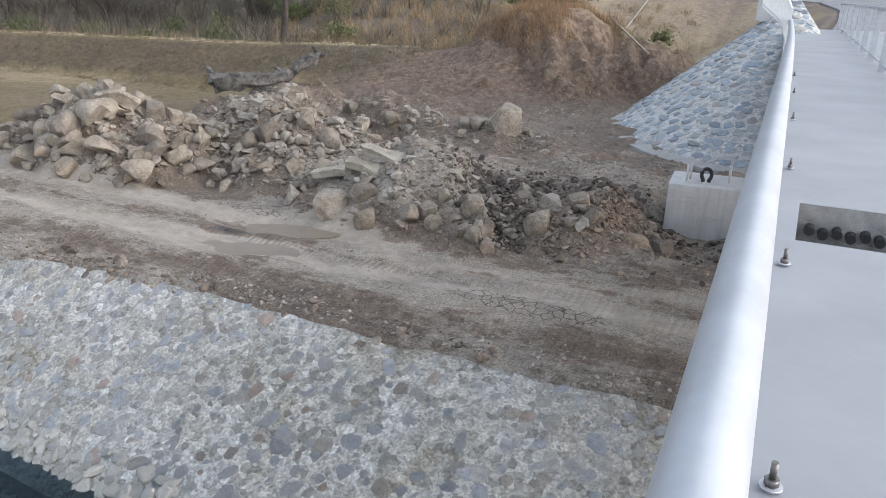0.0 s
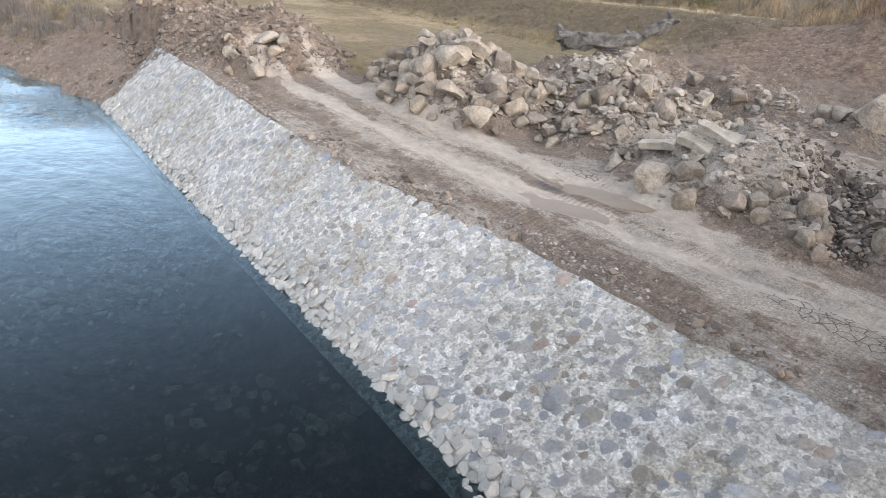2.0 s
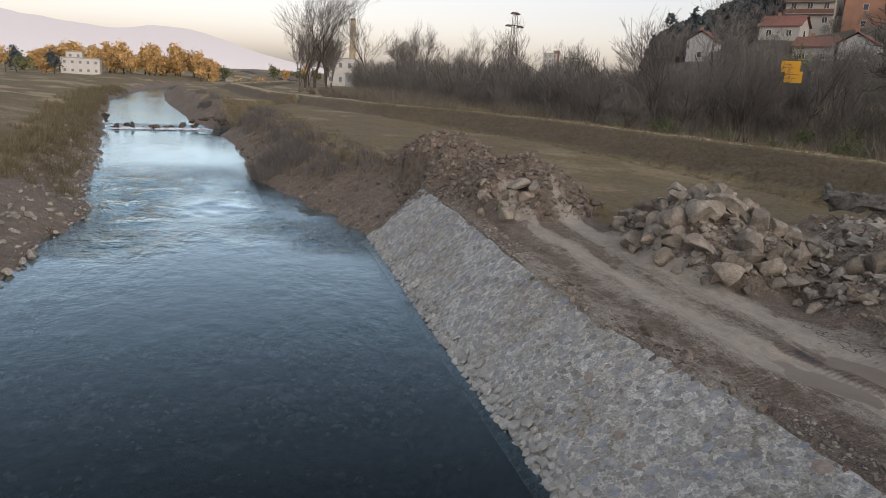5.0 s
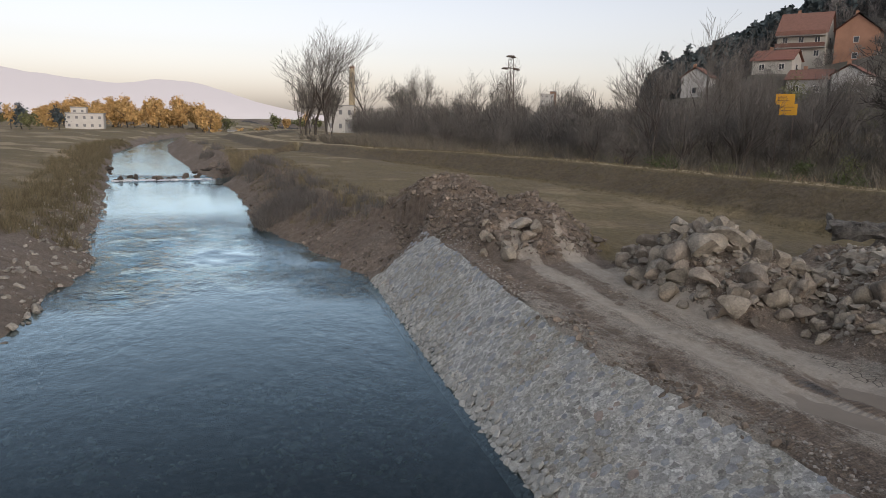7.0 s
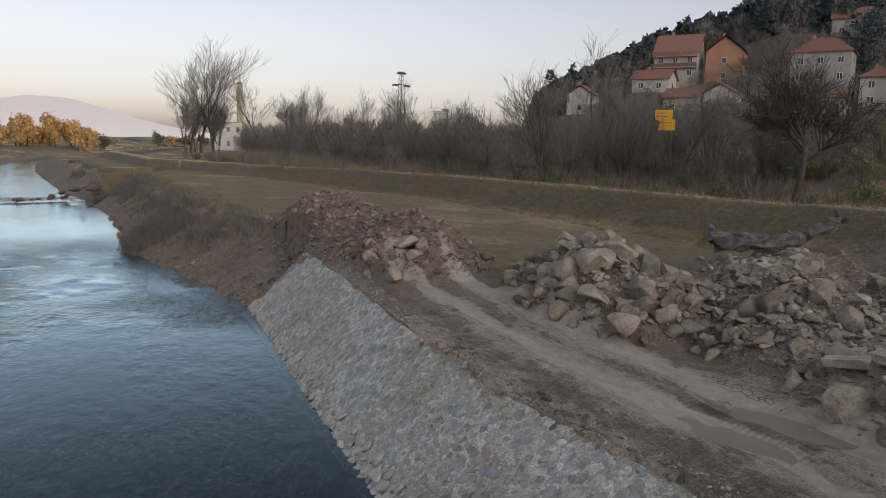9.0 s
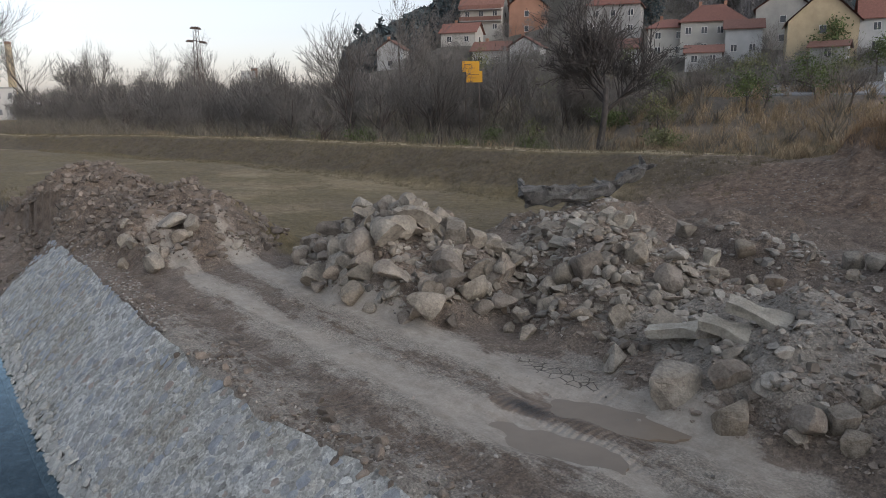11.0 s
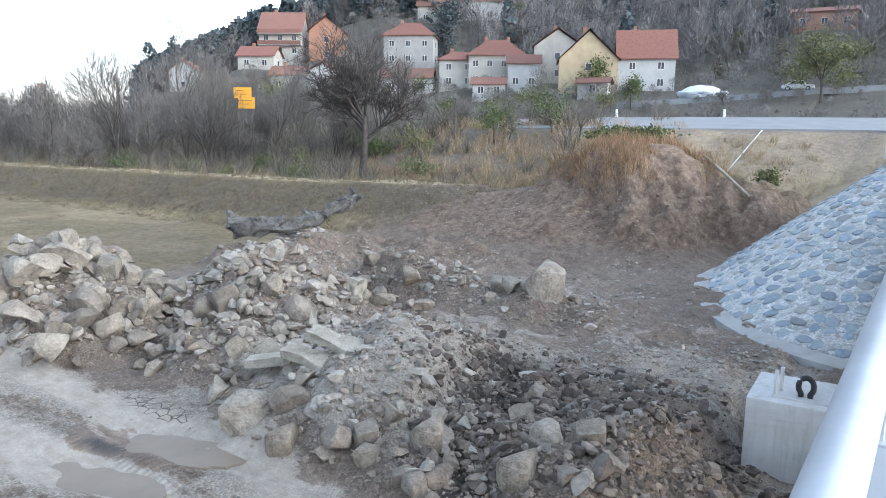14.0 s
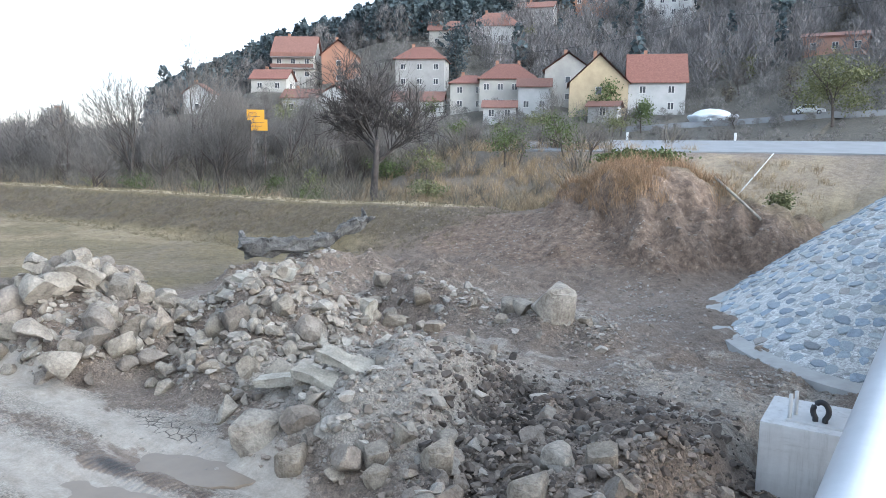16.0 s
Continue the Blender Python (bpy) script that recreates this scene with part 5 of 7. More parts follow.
place_tree(BARE[2], -114.3, 36.5, 1.15, "bare spreading tree on the far meadow")
for k, (x, y, h) in enumerate(((-226, 26, 2.3), (-229, 31, 2.4), (-232, 35, 2.2), (-224, 34, 2.0), (-236, 30, 2.1), (-228, 28, 2.2), (-227, 36, 2.1))):
    place_tree((BARE[3], BIRCH[0])[k % 2], x, y, h * 0.98, "tall bare poplar near the old factory", group="poplars near the factory", wide=0.62 if k % 2 == 0 else 1.1)
for x, y, h in ((-214, 45, 1.6), (-210, 52, 1.5), (-196, 54, 1.3), (-230, 62, 1.5), (-170, 62, 1.2), (-176, 70, 1.4), (-158, 70, 1.3), (-150, 78, 1.3), (-204, 60, 1.4), (-185, 64, 1.2)):
    place_tree(BIRCH[k % 2], x, y, h, "thin bare tree on the far plain", group="trees on the far plain")
    k += 1

# thicket behind the levee
for k, (x, y, h) in enumerate(((-49, 56, 1.0), (-70, 47, 1.15), (-77, 43, 1.05), (-73, 54, 1.25), (-78, 58, 1.3))):
    place_tree((BIRCH + BARE)[k % 4], x, y, h, "tall bare tree standing above the thicket", group="tall thicket trees")
for k in range(44):
    x = float(g3.uniform(-150, -84))
    y = float(np.interp(x, [-150, -98, -84], [36, 40, 43]) + g3.uniform(0, 24))
    place_tree(random.choice(BARE + BIRCH), x, y, float(g3.uniform(0.4, 0.72)), "bare tree in the far thicket", group="far thicket trees")
for k in range(76):
    t = g3.uniform(0, 1)
    x = -45 - 100 * t ** 1.15
    y = np.interp(x, [-140, -98, -80, -60, -30], [34, 38, 42, 45, 50]) + g3.uniform(0, 26) ** 1.0
    if abs(math.atan2(-x, y - 5) - math.atan2(56.1, 46.5)) < 0.035 and math.hypot(x, y) < 75:
        continue
    place_tree(random.choice(BARE + BIRCH), float(x), float(y), g3.uniform(0.5, 0.98) * (0.5 if x < -82 else 1.0), "bare tree in the thicket", group="thicket trees")
for k in range(30):
    x, y = g3.uniform(-50, -24), g3.uniform(54, 76)
    place_tree(random.choice(BARE), float(x), float(y), g3.uniform(0.3, 0.52), "bare tree in the thicket", group="thicket trees")


def sticks(seed, items, lo, hi, per, lean, mat, name, label, category, width=0.012, sides=3):
    """Upright stems in tufts, as one mesh. items: x, y, size."""
    g = np.random.default_rng(seed)
    x, y, sz = np.repeat(np.asarray(items, float), per, axis=0).T
    n = len(x)
    x = x + g.normal(size=n) * 0.22 * sz
    y = y + g.normal(size=n) * 0.22 * sz
    h = g.uniform(lo, hi, n) * sz
    dx, dy = g.normal(size=(2, n)) * lean
    z = height(x, y) - 0.03
    p0 = np.stack([x, y, z], 1)
    p1 = p0 + np.stack([dx * h * 0.4, dy * h * 0.4, h * 0.55], 1)
    p2 = p0 + np.stack([dx * h + g.normal(size=n) * 0.12 * h, dy * h + g.normal(size=n) * 0.12 * h, h], 1)
    w = width * (0.5 + sz)
    ang = g.uniform(0, 6.3, n)
    side = np.stack([np.cos(ang), np.sin(ang), ang * 0], 1) * w[:, None]
    v = np.stack([p0 - side, p0 + side, p1 - side * 0.7, p1 + side * 0.7, p2], 1).reshape(-1, 3)
    b = np.arange(n)[:, None] * 5
    tri = np.concatenate([b + [0, 1, 3], b + [0, 3, 2], b + [2, 3, 4]], 1).reshape(-1, 3)
    return tagged(new(name, mesh_of(name, v, tri, mat)), label, category, kind="stuff")


def spots(seed, n, x0, x1, y0, y1, mask, lo, hi):
    g = np.random.default_rng(seed)
    x, y = g.uniform(x0, x1, n * 5), g.uniform(y0, y1, n * 5)
    keep = g.uniform(0, 1, n * 5) < mask(x, y)
    x, y = x[keep][:n], y[keep][:n]
    return np.stack([x, y, g.uniform(lo, hi, len(x))], 1)


def behind(x, y):
    """How far a place lies behind the levee's crest."""
    d, _ = poly_dist(x, y, LEVEE + [])
    side = y > np.interp(x, [-300, -200, -135, -98, -80, -60, -41, -30.5, -23, 0], [30, 6, 11, 21.5, 28.5, 33, 35.8, 37.3, 39.5, 46])
    return np.where(side, d, -d)


brush = spots(301, 800, -150, -22, 24, 80, lambda x, y: sstep(3.5, 6, behind(x, y)) * (0.35 + 0.65 * sstep(-0.2, 0.2, fbm(x, y, 9, 3, 302))), 0.5, 1.6)
sticks(303, brush, 0.7, 2.4, 55, 0.62, thicket_mat, "brush", "grey-brown leafless brush behind the levee", "brush", 0.013)
sticks(331, spots(332, 340, -190, -34, 20, 95, lambda x, y: sstep(9, 15, behind(x, y)) * sstep(60, 40, behind(x, y)), 0.6, 1.2), 1.0, 2.5, 60, 0.55, thicket_mat, "brush", "tall dark leafless thicket behind the levee", "brush", 0.022)
sticks(304, spots(305, 1500, -130, -18, 34, 80, lambda x, y: sstep(2.2, 4, behind(x, y)) * sstep(34, 14, behind(x, y)), 0.5, 1.3), 0.4, 1.1, 40, 0.4, straw_mat, "tall_grass", "pale dry grass behind the levee", "grass", 0.012)
weedy = lambda x, y: sstep(5.4, 6.5, height(x, y)) * sstep(1.5, 3.5, poly_dist(x, y, ROAD)[0] - 5)
sticks(306, spots(307, 1150, -26, -4.5, 33, 52, lambda x, y: weedy(x, y) * sstep(-0.25, 0.2, fbm(x, y, 2.2, 3, 123)), 0.4, 1.1), 0.25, 0.9, 24, 0.45, weed_mat, "dry_weeds", "rusty dry weeds on the earth bank", "weeds", 0.008)
sticks(336, spots(337, 900, -32, -6, 41, 63, lambda x, y: sstep(1.0, 2.5, poly_dist(x, y, ROAD)[0] - 4.6) * sstep(-7, -10, x), 0.4, 1.0), 0.25, 0.8, 26, 0.5, straw_mat, "dry_weeds", "pale dry weeds between the bank and the road", "weeds", 0.009)
sticks(308, spots(309, 5200, -110, -20, 20, 44, lambda x, y: (behind(x, y) > -6.5) * (behind(x, y) < 1.0) * 0.8, 0.25, 0.6), 0.15, 0.5, 14, 0.6, brown_grass_mat, "levee_grass", "dry grass on the levee slope", "grass", 0.008)
sticks(310, spots(311, 1500, -100, -22, 14, 34, lambda x, y: (behind(x, y) < -5) * (heap_height(x, y) < 0.02) * 1.0 * (y > 17), 0.25, 0.5), 0.08, 0.3, 12, 0.7, brown_grass_mat, "meadow_grass", "short dry grass of the river meadow", "grass", 0.008)
sticks(312, spots(313, 500, -170, -37, -2, 14, lambda x, y: sstep(1.8, 3.0, y - np.interp(x, RX, RY)) * sstep(6.5, 4, y - np.interp(x, RX, RY)) * sstep(-0.1, 0.3, fbm(x, y, 12, 2, 314)), 0.6, 1.5), 0.3, 1.0, 40, 0.4, twig_mat, "bank_brush", "dark brush on the river bank", "brush", 0.012)
sticks(333, spots(334, 700, -140, -36, 2, 16, lambda x, y: sstep(1.2, 2.2, y - np.interp(x, RX, RY)) * sstep(9, 5, y - np.interp(x, RX, RY)) * sstep(-42, -50, x + 4 * fbm(x, y, 6, 2, 335)), 0.4, 0.9), 0.15, 0.55, 26, 0.5, brown_grass_mat, "bank_grass", "short brown grass along the river bank", "grass", 0.010)
sticks(315, spots(316, 900, -190, -42, -28, -6, lambda x, y: sstep(0.5, 2, np.interp(x, LX, LY) - y) * sstep(8, 4, np.interp(x, LX, LY) - y), 0.5, 1.2), 0.3, 1.0, 34, 0.4, brown_grass_mat, "bank_grass", "brown grass on the opposite bank", "grass", 0.012)
# the dark bush at the bend
sticks(317, spots(318, 60, -58, -51, 3.0, 7.0, lambda x, y: x * 0 + 1.0, 0.7, 1.2), 0.5, 1.1, 70, 0.5, twig_mat, "bush", "dark leafless bush at the water's edge", "bush", 0.012)


def leafy(seed, x, y, tall, wide, mat, label, n=900, leaf=0.16, name="tree", group="", stem=0.35, z=None):
    ob = new(name)
    ob.empty_display_size = 0.3
    ob.matrix_basis = pose(x, y, float(height(x, y)) - 0.05 if z is None else z, 0, 0, seed * 37 % 360)
    g = np.random.default_rng(seed)
    out = [[] for _ in range(5)]
    grow(g, (0, 0, 0), (0, 0, 1.0), tall * 0.55, tall * 0.022, 0, 2, out, 0.8, (6, 4))
    tr = new("trunk", mesh_of("trunk", *tubes([p for l in out[:3] for p, _ in l], [r for l in out[:3] for _, r in l], 5), bark, True))
    tr.parent = ob
    v, f = leaf_cloud(seed + 1, n, wide / 2, wide / 2, tall * (1 - stem) / 2, leaf, mat)
    cr = new("crown", mesh_of("crown", v + [0, 0, tall * (1 + stem) / 2 - 0.0], f, mat))
    cr.parent = ob
    return tagged(ob, label, "tree" if name == "tree" else name, group)


leafy(401, -17.6, 117.0, 9.8, 10.5, olive_leaf, "broad tree with yellow-green leaves beside the road", 6500, 0.15, stem=0.22)
for k, (x, y, h, w) in enumerate(((-46, 49, 3.2, 4.0), (-30.5, 55, 3.6, 4.5), (-35.5, 51.5, 3.0, 3.6), (-27, 58, 4.2, 4.5), (-56, 45, 2.4, 3.4), (-43, 46.5, 2.2, 3.6), (-49, 44, 2.0, 3.2), (-62, 42.5, 2.6, 3.6), (-33, 48.5, 2.0, 3.2), (-52, 50, 2.8, 3.8), (-69, 41, 2.4, 3.4), (-41, 53, 2.6, 4.2), (-86, 96, 6, 7), (-70, 104, 5, 6), (-60, 112, 6, 6), (-44, 116, 6, 5), (-108, 100, 7, 7))):
    leafy(420 + k, x, y, h, w, (olive_leaf, green_leaf)[k % 2], "bush with sparse olive leaves in the thicket" if h < 5 else "small green tree among the houses", 1300, 0.08 if h < 5 else 0.14, "bush" if h < 5 else "tree", stem=0.05)
# golden trees on the far plain, sunlight painted into their leaves
for k in range(30):
    x, y = -330 + g3.uniform(-30, 14), -66 + 68 * k / 30 + g3.uniform(-2, 2)
    leafy(450 + k, float(x), float(y), g3.uniform(8.5, 13), g3.uniform(6, 9), sunlit_gold_leaf, "golden-leaved tree on the far bank, low sunlight in its colour", 1500, 0.55, group="golden trees", stem=0.1)
for k in range(10):
    x, y = -262 + g3.uniform(-14, 10), -78 + 3.6 * k
    leafy(480 + k, float(x), float(y), g3.uniform(5, 9), g3.uniform(5, 7), (hazed_pine_mat, olive_leaf, sunlit_gold_leaf)[k % 3], "mixed tree beside the far houses", 420, 0.45, group="trees by the far houses", stem=0.1)
for k in range(10):
    x, y = -345 + g3.uniform(-20, 20), 2 + 5.0 * k
    leafy(500 + k, float(x), float(y), g3.uniform(4, 8), g3.uniform(5, 8), (sunlit_gold_leaf, olive_leaf)[k % 2], "tree on the far plain, sunlit gold or olive in colour", 320, 0.5, group="trees on the far plain", stem=0.1)
# weeds with green leaves on the bank
v, f = leaf_cloud(520, 2600, 2.5, 0.9, 0.45, 0.10, green_leaf, 30)
tagged(new("weeds", mesh_of("weeds", v + [-14.5, 42.6, float(height(-14.5, 42.6)) + 0.75], f, green_leaf)), "dark green weeds on top of the earth bank", "weeds", kind="stuff")
for k, (x, y, w) in enumerate(((-8.6, 44.5, 1.1), (-7.7, 42.9, 0.8), (-9.6, 47.0, 1.2))):
    v, f = leaf_cloud(530 + k, 900, w, w * 0.8, 0.6, 0.07, olive_leaf, 16)
    tagged(new("bush", mesh_of("bush", v + [x, y, float(height(x, y)) + 0.4], f, olive_leaf)), "low yellow-green bush on the side of the earth bank", "bush", "bushes on the bank")


def hill_forest():
    """Woods on the hill, in two meshes: dark pines and bare broadleaf crowns."""
    g = np.random.default_rng(77)
    x, y = np.concatenate([g.uniform(-330, 90, 17000), g.uniform(-300, -128, 8500)]), np.concatenate([g.uniform(84, 360, 17000), g.uniform(88, 260, 8500)])
    z = height(x, y)
    west = np.maximum(sstep(-138, -150, x), sstep(-100, -118, x) * sstep(146, 156, y))
    up = sstep(138, 165, y)
    for hx, hy, _ in PADS:
        up = up * (np.hypot(x - hx, y - hy) > 8.5)
    dens = np.clip(west * sstep(7, 14, z) + 0.75 * up, 0, 1) * sstep(4.0, 9.0, z)
    keep = g.uniform(0, 1, len(x)) < dens * (0.6 + 0.4 * west)
    x, y, z, west = x[keep], y[keep], z[keep], west[keep]
    pine = g.uniform(0, 1, len(x)) < 0.05 + 0.9 * west
    vs, fs, base = [], [], 0
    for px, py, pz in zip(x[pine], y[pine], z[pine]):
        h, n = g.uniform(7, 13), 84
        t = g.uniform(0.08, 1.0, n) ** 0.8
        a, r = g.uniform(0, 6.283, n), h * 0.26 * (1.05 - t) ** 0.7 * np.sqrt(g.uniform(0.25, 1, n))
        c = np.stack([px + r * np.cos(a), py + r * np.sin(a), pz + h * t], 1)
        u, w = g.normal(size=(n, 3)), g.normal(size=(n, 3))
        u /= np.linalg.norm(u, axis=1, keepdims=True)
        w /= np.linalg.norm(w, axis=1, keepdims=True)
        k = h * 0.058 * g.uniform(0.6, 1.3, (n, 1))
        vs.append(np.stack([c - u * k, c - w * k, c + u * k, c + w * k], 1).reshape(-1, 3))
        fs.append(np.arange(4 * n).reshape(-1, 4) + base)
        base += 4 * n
    tagged(new("pine_wood", mesh_of("pine_wood", np.concatenate(vs), np.concatenate(fs), hazed_pine_mat)), "dark pine wood on the hillside, lightened and blued as if hazed", "wood", kind="stuff")
    wood("bare_wood", "grey-brown leafless wood on the hillside, lightened as if hazed", 79, np.stack([x[~pine], y[~pine]], 1), hazed_wood_mat, 6, 10, 200, 0.08)


hill_forest()
gw = np.random.default_rng(80)
wx = gw.uniform(-235, -78, 330)
wood("far_wood", "dark leafless wood beyond the levee", 81, np.stack([wx, np.interp(wx, [-235, -200, -135, -98, -78], [44, 40, 40, 46, 56]) + 42 * gw.random(330) ** 1.2], 1), twig_mat, 5.5, 9.5, 210, 0.06)
wx = gw.uniform(-84, -42, 90)
wood("far_wood", "tangled leafless wood behind the levee", 82, np.stack([wx, np.interp(wx, [-84, -60, -42], [50, 56, 62]) + 22 * gw.random(90)], 1), thicket_mat, 2.8, 5.2, 230, 0.035)


def hillside_scrub():
    """Leafless shrubs and small trees between the houses, as one mesh."""
    g = np.random.default_rng(78)
    x, y = g.uniform(-165, 14, 3400), g.uniform(80, 200, 3400)
    keep = g.uniform(0, 1, 3400) < 0.8
    for hx, hy, _ in PADS:
        keep &= np.hypot(x - hx, y - hy) > 6.5
    x, y = x[keep], y[keep]
    z = height(x, y)
    vs, fs, base = [], [], 0
    for px, py, pz in zip(x, y, z):
        if pz < 6:
            continue
        k = g.uniform(0.3, 0.9) * (0.45 if px > -52 and 98 < py < 128 else 1.0)
        v, f = twig_cloud(g, 170, 4.0 * k, 4.6 * k, 0.045)
        vs.append(v + [px, py, pz - 0.1])
        fs.append(f + base)
        base += len(v)
    tagged(new("hillside_scrub", mesh_of("hillside_scrub", np.concatenate(vs), np.concatenate(fs), hazed_scrub_mat)), "brown-grey leafless scrub between the hillside houses, lightened as if hazed", "scrub", kind="stuff")
    for k in range(42):
        px, py = float(g.uniform(-150, 5)), float(g.uniform(92, 185))
        if min(math.hypot(px - hx, py - hy) for hx, hy, _ in PADS) < 7.5:
            continue
        place_tree(BARE[k % 5], px, py, float(g.uniform(0.5, 1.0)), "bare tree on the hillside among the houses", group="hillside trees")


# Pale twig colour imitates the haze over the slope.
hazed_scrub_mat = speckled("scrub_twigs", (0.15, 0.142, 0.132), (0.25, 0.235, 0.215), 3.0, 0.95, 0.1, 0.005, vary=0.35)
hillside_scrub()


for k in range(24):
    px, py = float(g3.uniform(-128, -46)), float(g3.uniform(94, 116))
    if min(math.hypot(px - hx, py - hy) for hx, hy, _ in PADS) > 6.5:
        place_tree((BARE + BIRCH)[k % 7], px, py, float(g3.uniform(0.45, 0.9)), "bare tree in front of the hillside houses", group="hillside trees")


# ---- road behind the bridge ----
asphalt = plain("pale_road", (0.235, 0.24, 0.245), 0.9, 0, 0.6, 0.15, 0.2, 0.006)


def build_road():
    pts = []
    for (x0, y0, z0), (x1, y1, z1) in zip(ROAD[:-1], ROAD[1:]):
        for k in range(6):
            t = k / 6
            pts.append((x0 + (x1 - x0) * t, y0 + (y1 - y0) * t, z0 + (z1 - z0) * t))
    pts.append(ROAD[-1])
    p = np.array(pts)
    for _ in range(3):
        p[1:-1] = (p[:-2] + 2 * p[1:-1] + p[2:]) / 4
    bm = bmesh.new()
    rows = []
    for i in range(len(p)):
        d = p[min(i + 1, len(p) - 1)] - p[max(i - 1, 0)]
        n = np.array([d[1], -d[0]]) / math.hypot(d[0], d[1])
        bank = min(1.0, max(0.0, (p[i][1] - 52) / 12))
        row = []
        for o, h in ((-3.9, -0.5), (-3.9, 0.06), (3.9, 0.06 + 0.95 * bank), (4.2, -0.6)):
            row.append(bm.verts.new((p[i][0] + n[0] * o, p[i][1] + n[1] * o, p[i][2] + h)))
        rows.append(row)
    for a, b in zip(rows[:-1], rows[1:]):
        for k in range(3):
            bm.faces.new((a[k], a[k + 1], b[k + 1], b[k]))
    me = bpy.data.meshes.new("road")
    bm.to_mesh(me)
    bm.free()
    me.materials.append(asphalt)
    return tagged(new("road", me), "pale new road on its embankment", "road", kind="structure")


build_road()


def build_lane():
    """The village lane on the slope, where the car is parked."""
    bm = bmesh.new()
    rows = []
    for t in np.linspace(0, 1, 40):
        x, y = -47 + 62 * t, 117.5 + 6 * t + 1.2 * math.sin(3 * t)
        z = max(float(height(x, y)), float(height(x, y + 3))) + 0.12
        rows.append([bm.verts.new((x, y + o, z + h)) for o, h in ((-0.3, -0.9), (0, 0), (3.6, 0.1), (4.0, -0.8))])
    for a, b in zip(rows[:-1], rows[1:]):
        for k in range(3):
            bm.faces.new((a[k], b[k], b[k + 1], a[k + 1]))
    bmesh.ops.recalc_face_normals(bm, faces=bm.faces[:])
    me = bpy.data.meshes.new("lane")
    bm.to_mesh(me)
    bm.free()
    me.materials.append(asphalt)
    return tagged(new("lane", me), "pale village lane along the slope", "road", kind="structure")


build_lane()
white_paint = plain("white_paint", (0.78, 0.78, 0.76), 0.5)


def tube_thing(name, pts, r, mat, label, category, sides=8, group=""):
    bm = tube_bm(pts, r, sides)
    me = bpy.data.meshes.new(name)
    bm.to_mesh(me)
    bm.free()
    me.materials.append(mat)
    return tagged(new(name, me), label, category, group)


# ---- houses ----
tile_red = speckled("roof_tiles", (0.15, 0.068, 0.05), (0.26, 0.12, 0.09), 3.0, 0.9, 0.4, 0.02, vary=0.2)
tile_brown = speckled("roof_tiles_old", (0.15, 0.075, 0.055), (0.25, 0.13, 0.10), 3.0, 0.9, 0.4, 0.02, vary=0.2)
WALLS = {n: plain("wall_" + n, c, 0.9, 0, 0.5, 0.2) for n, c in (("white", (0.43, 0.425, 0.41)), ("cream", (0.39, 0.37, 0.33)), ("grey", (0.31, 0.30, 0.285)), ("brick", (0.33, 0.18, 0.12)), ("yellow", (0.42, 0.34, 0.22)), ("pink", (0.42, 0.25, 0.19)))}
pane_mat = plain("window_glass", (0.03, 0.035, 0.045), 0.12)
frame_mat = plain("window_frame", (0.6, 0.58, 0.55), 0.6)


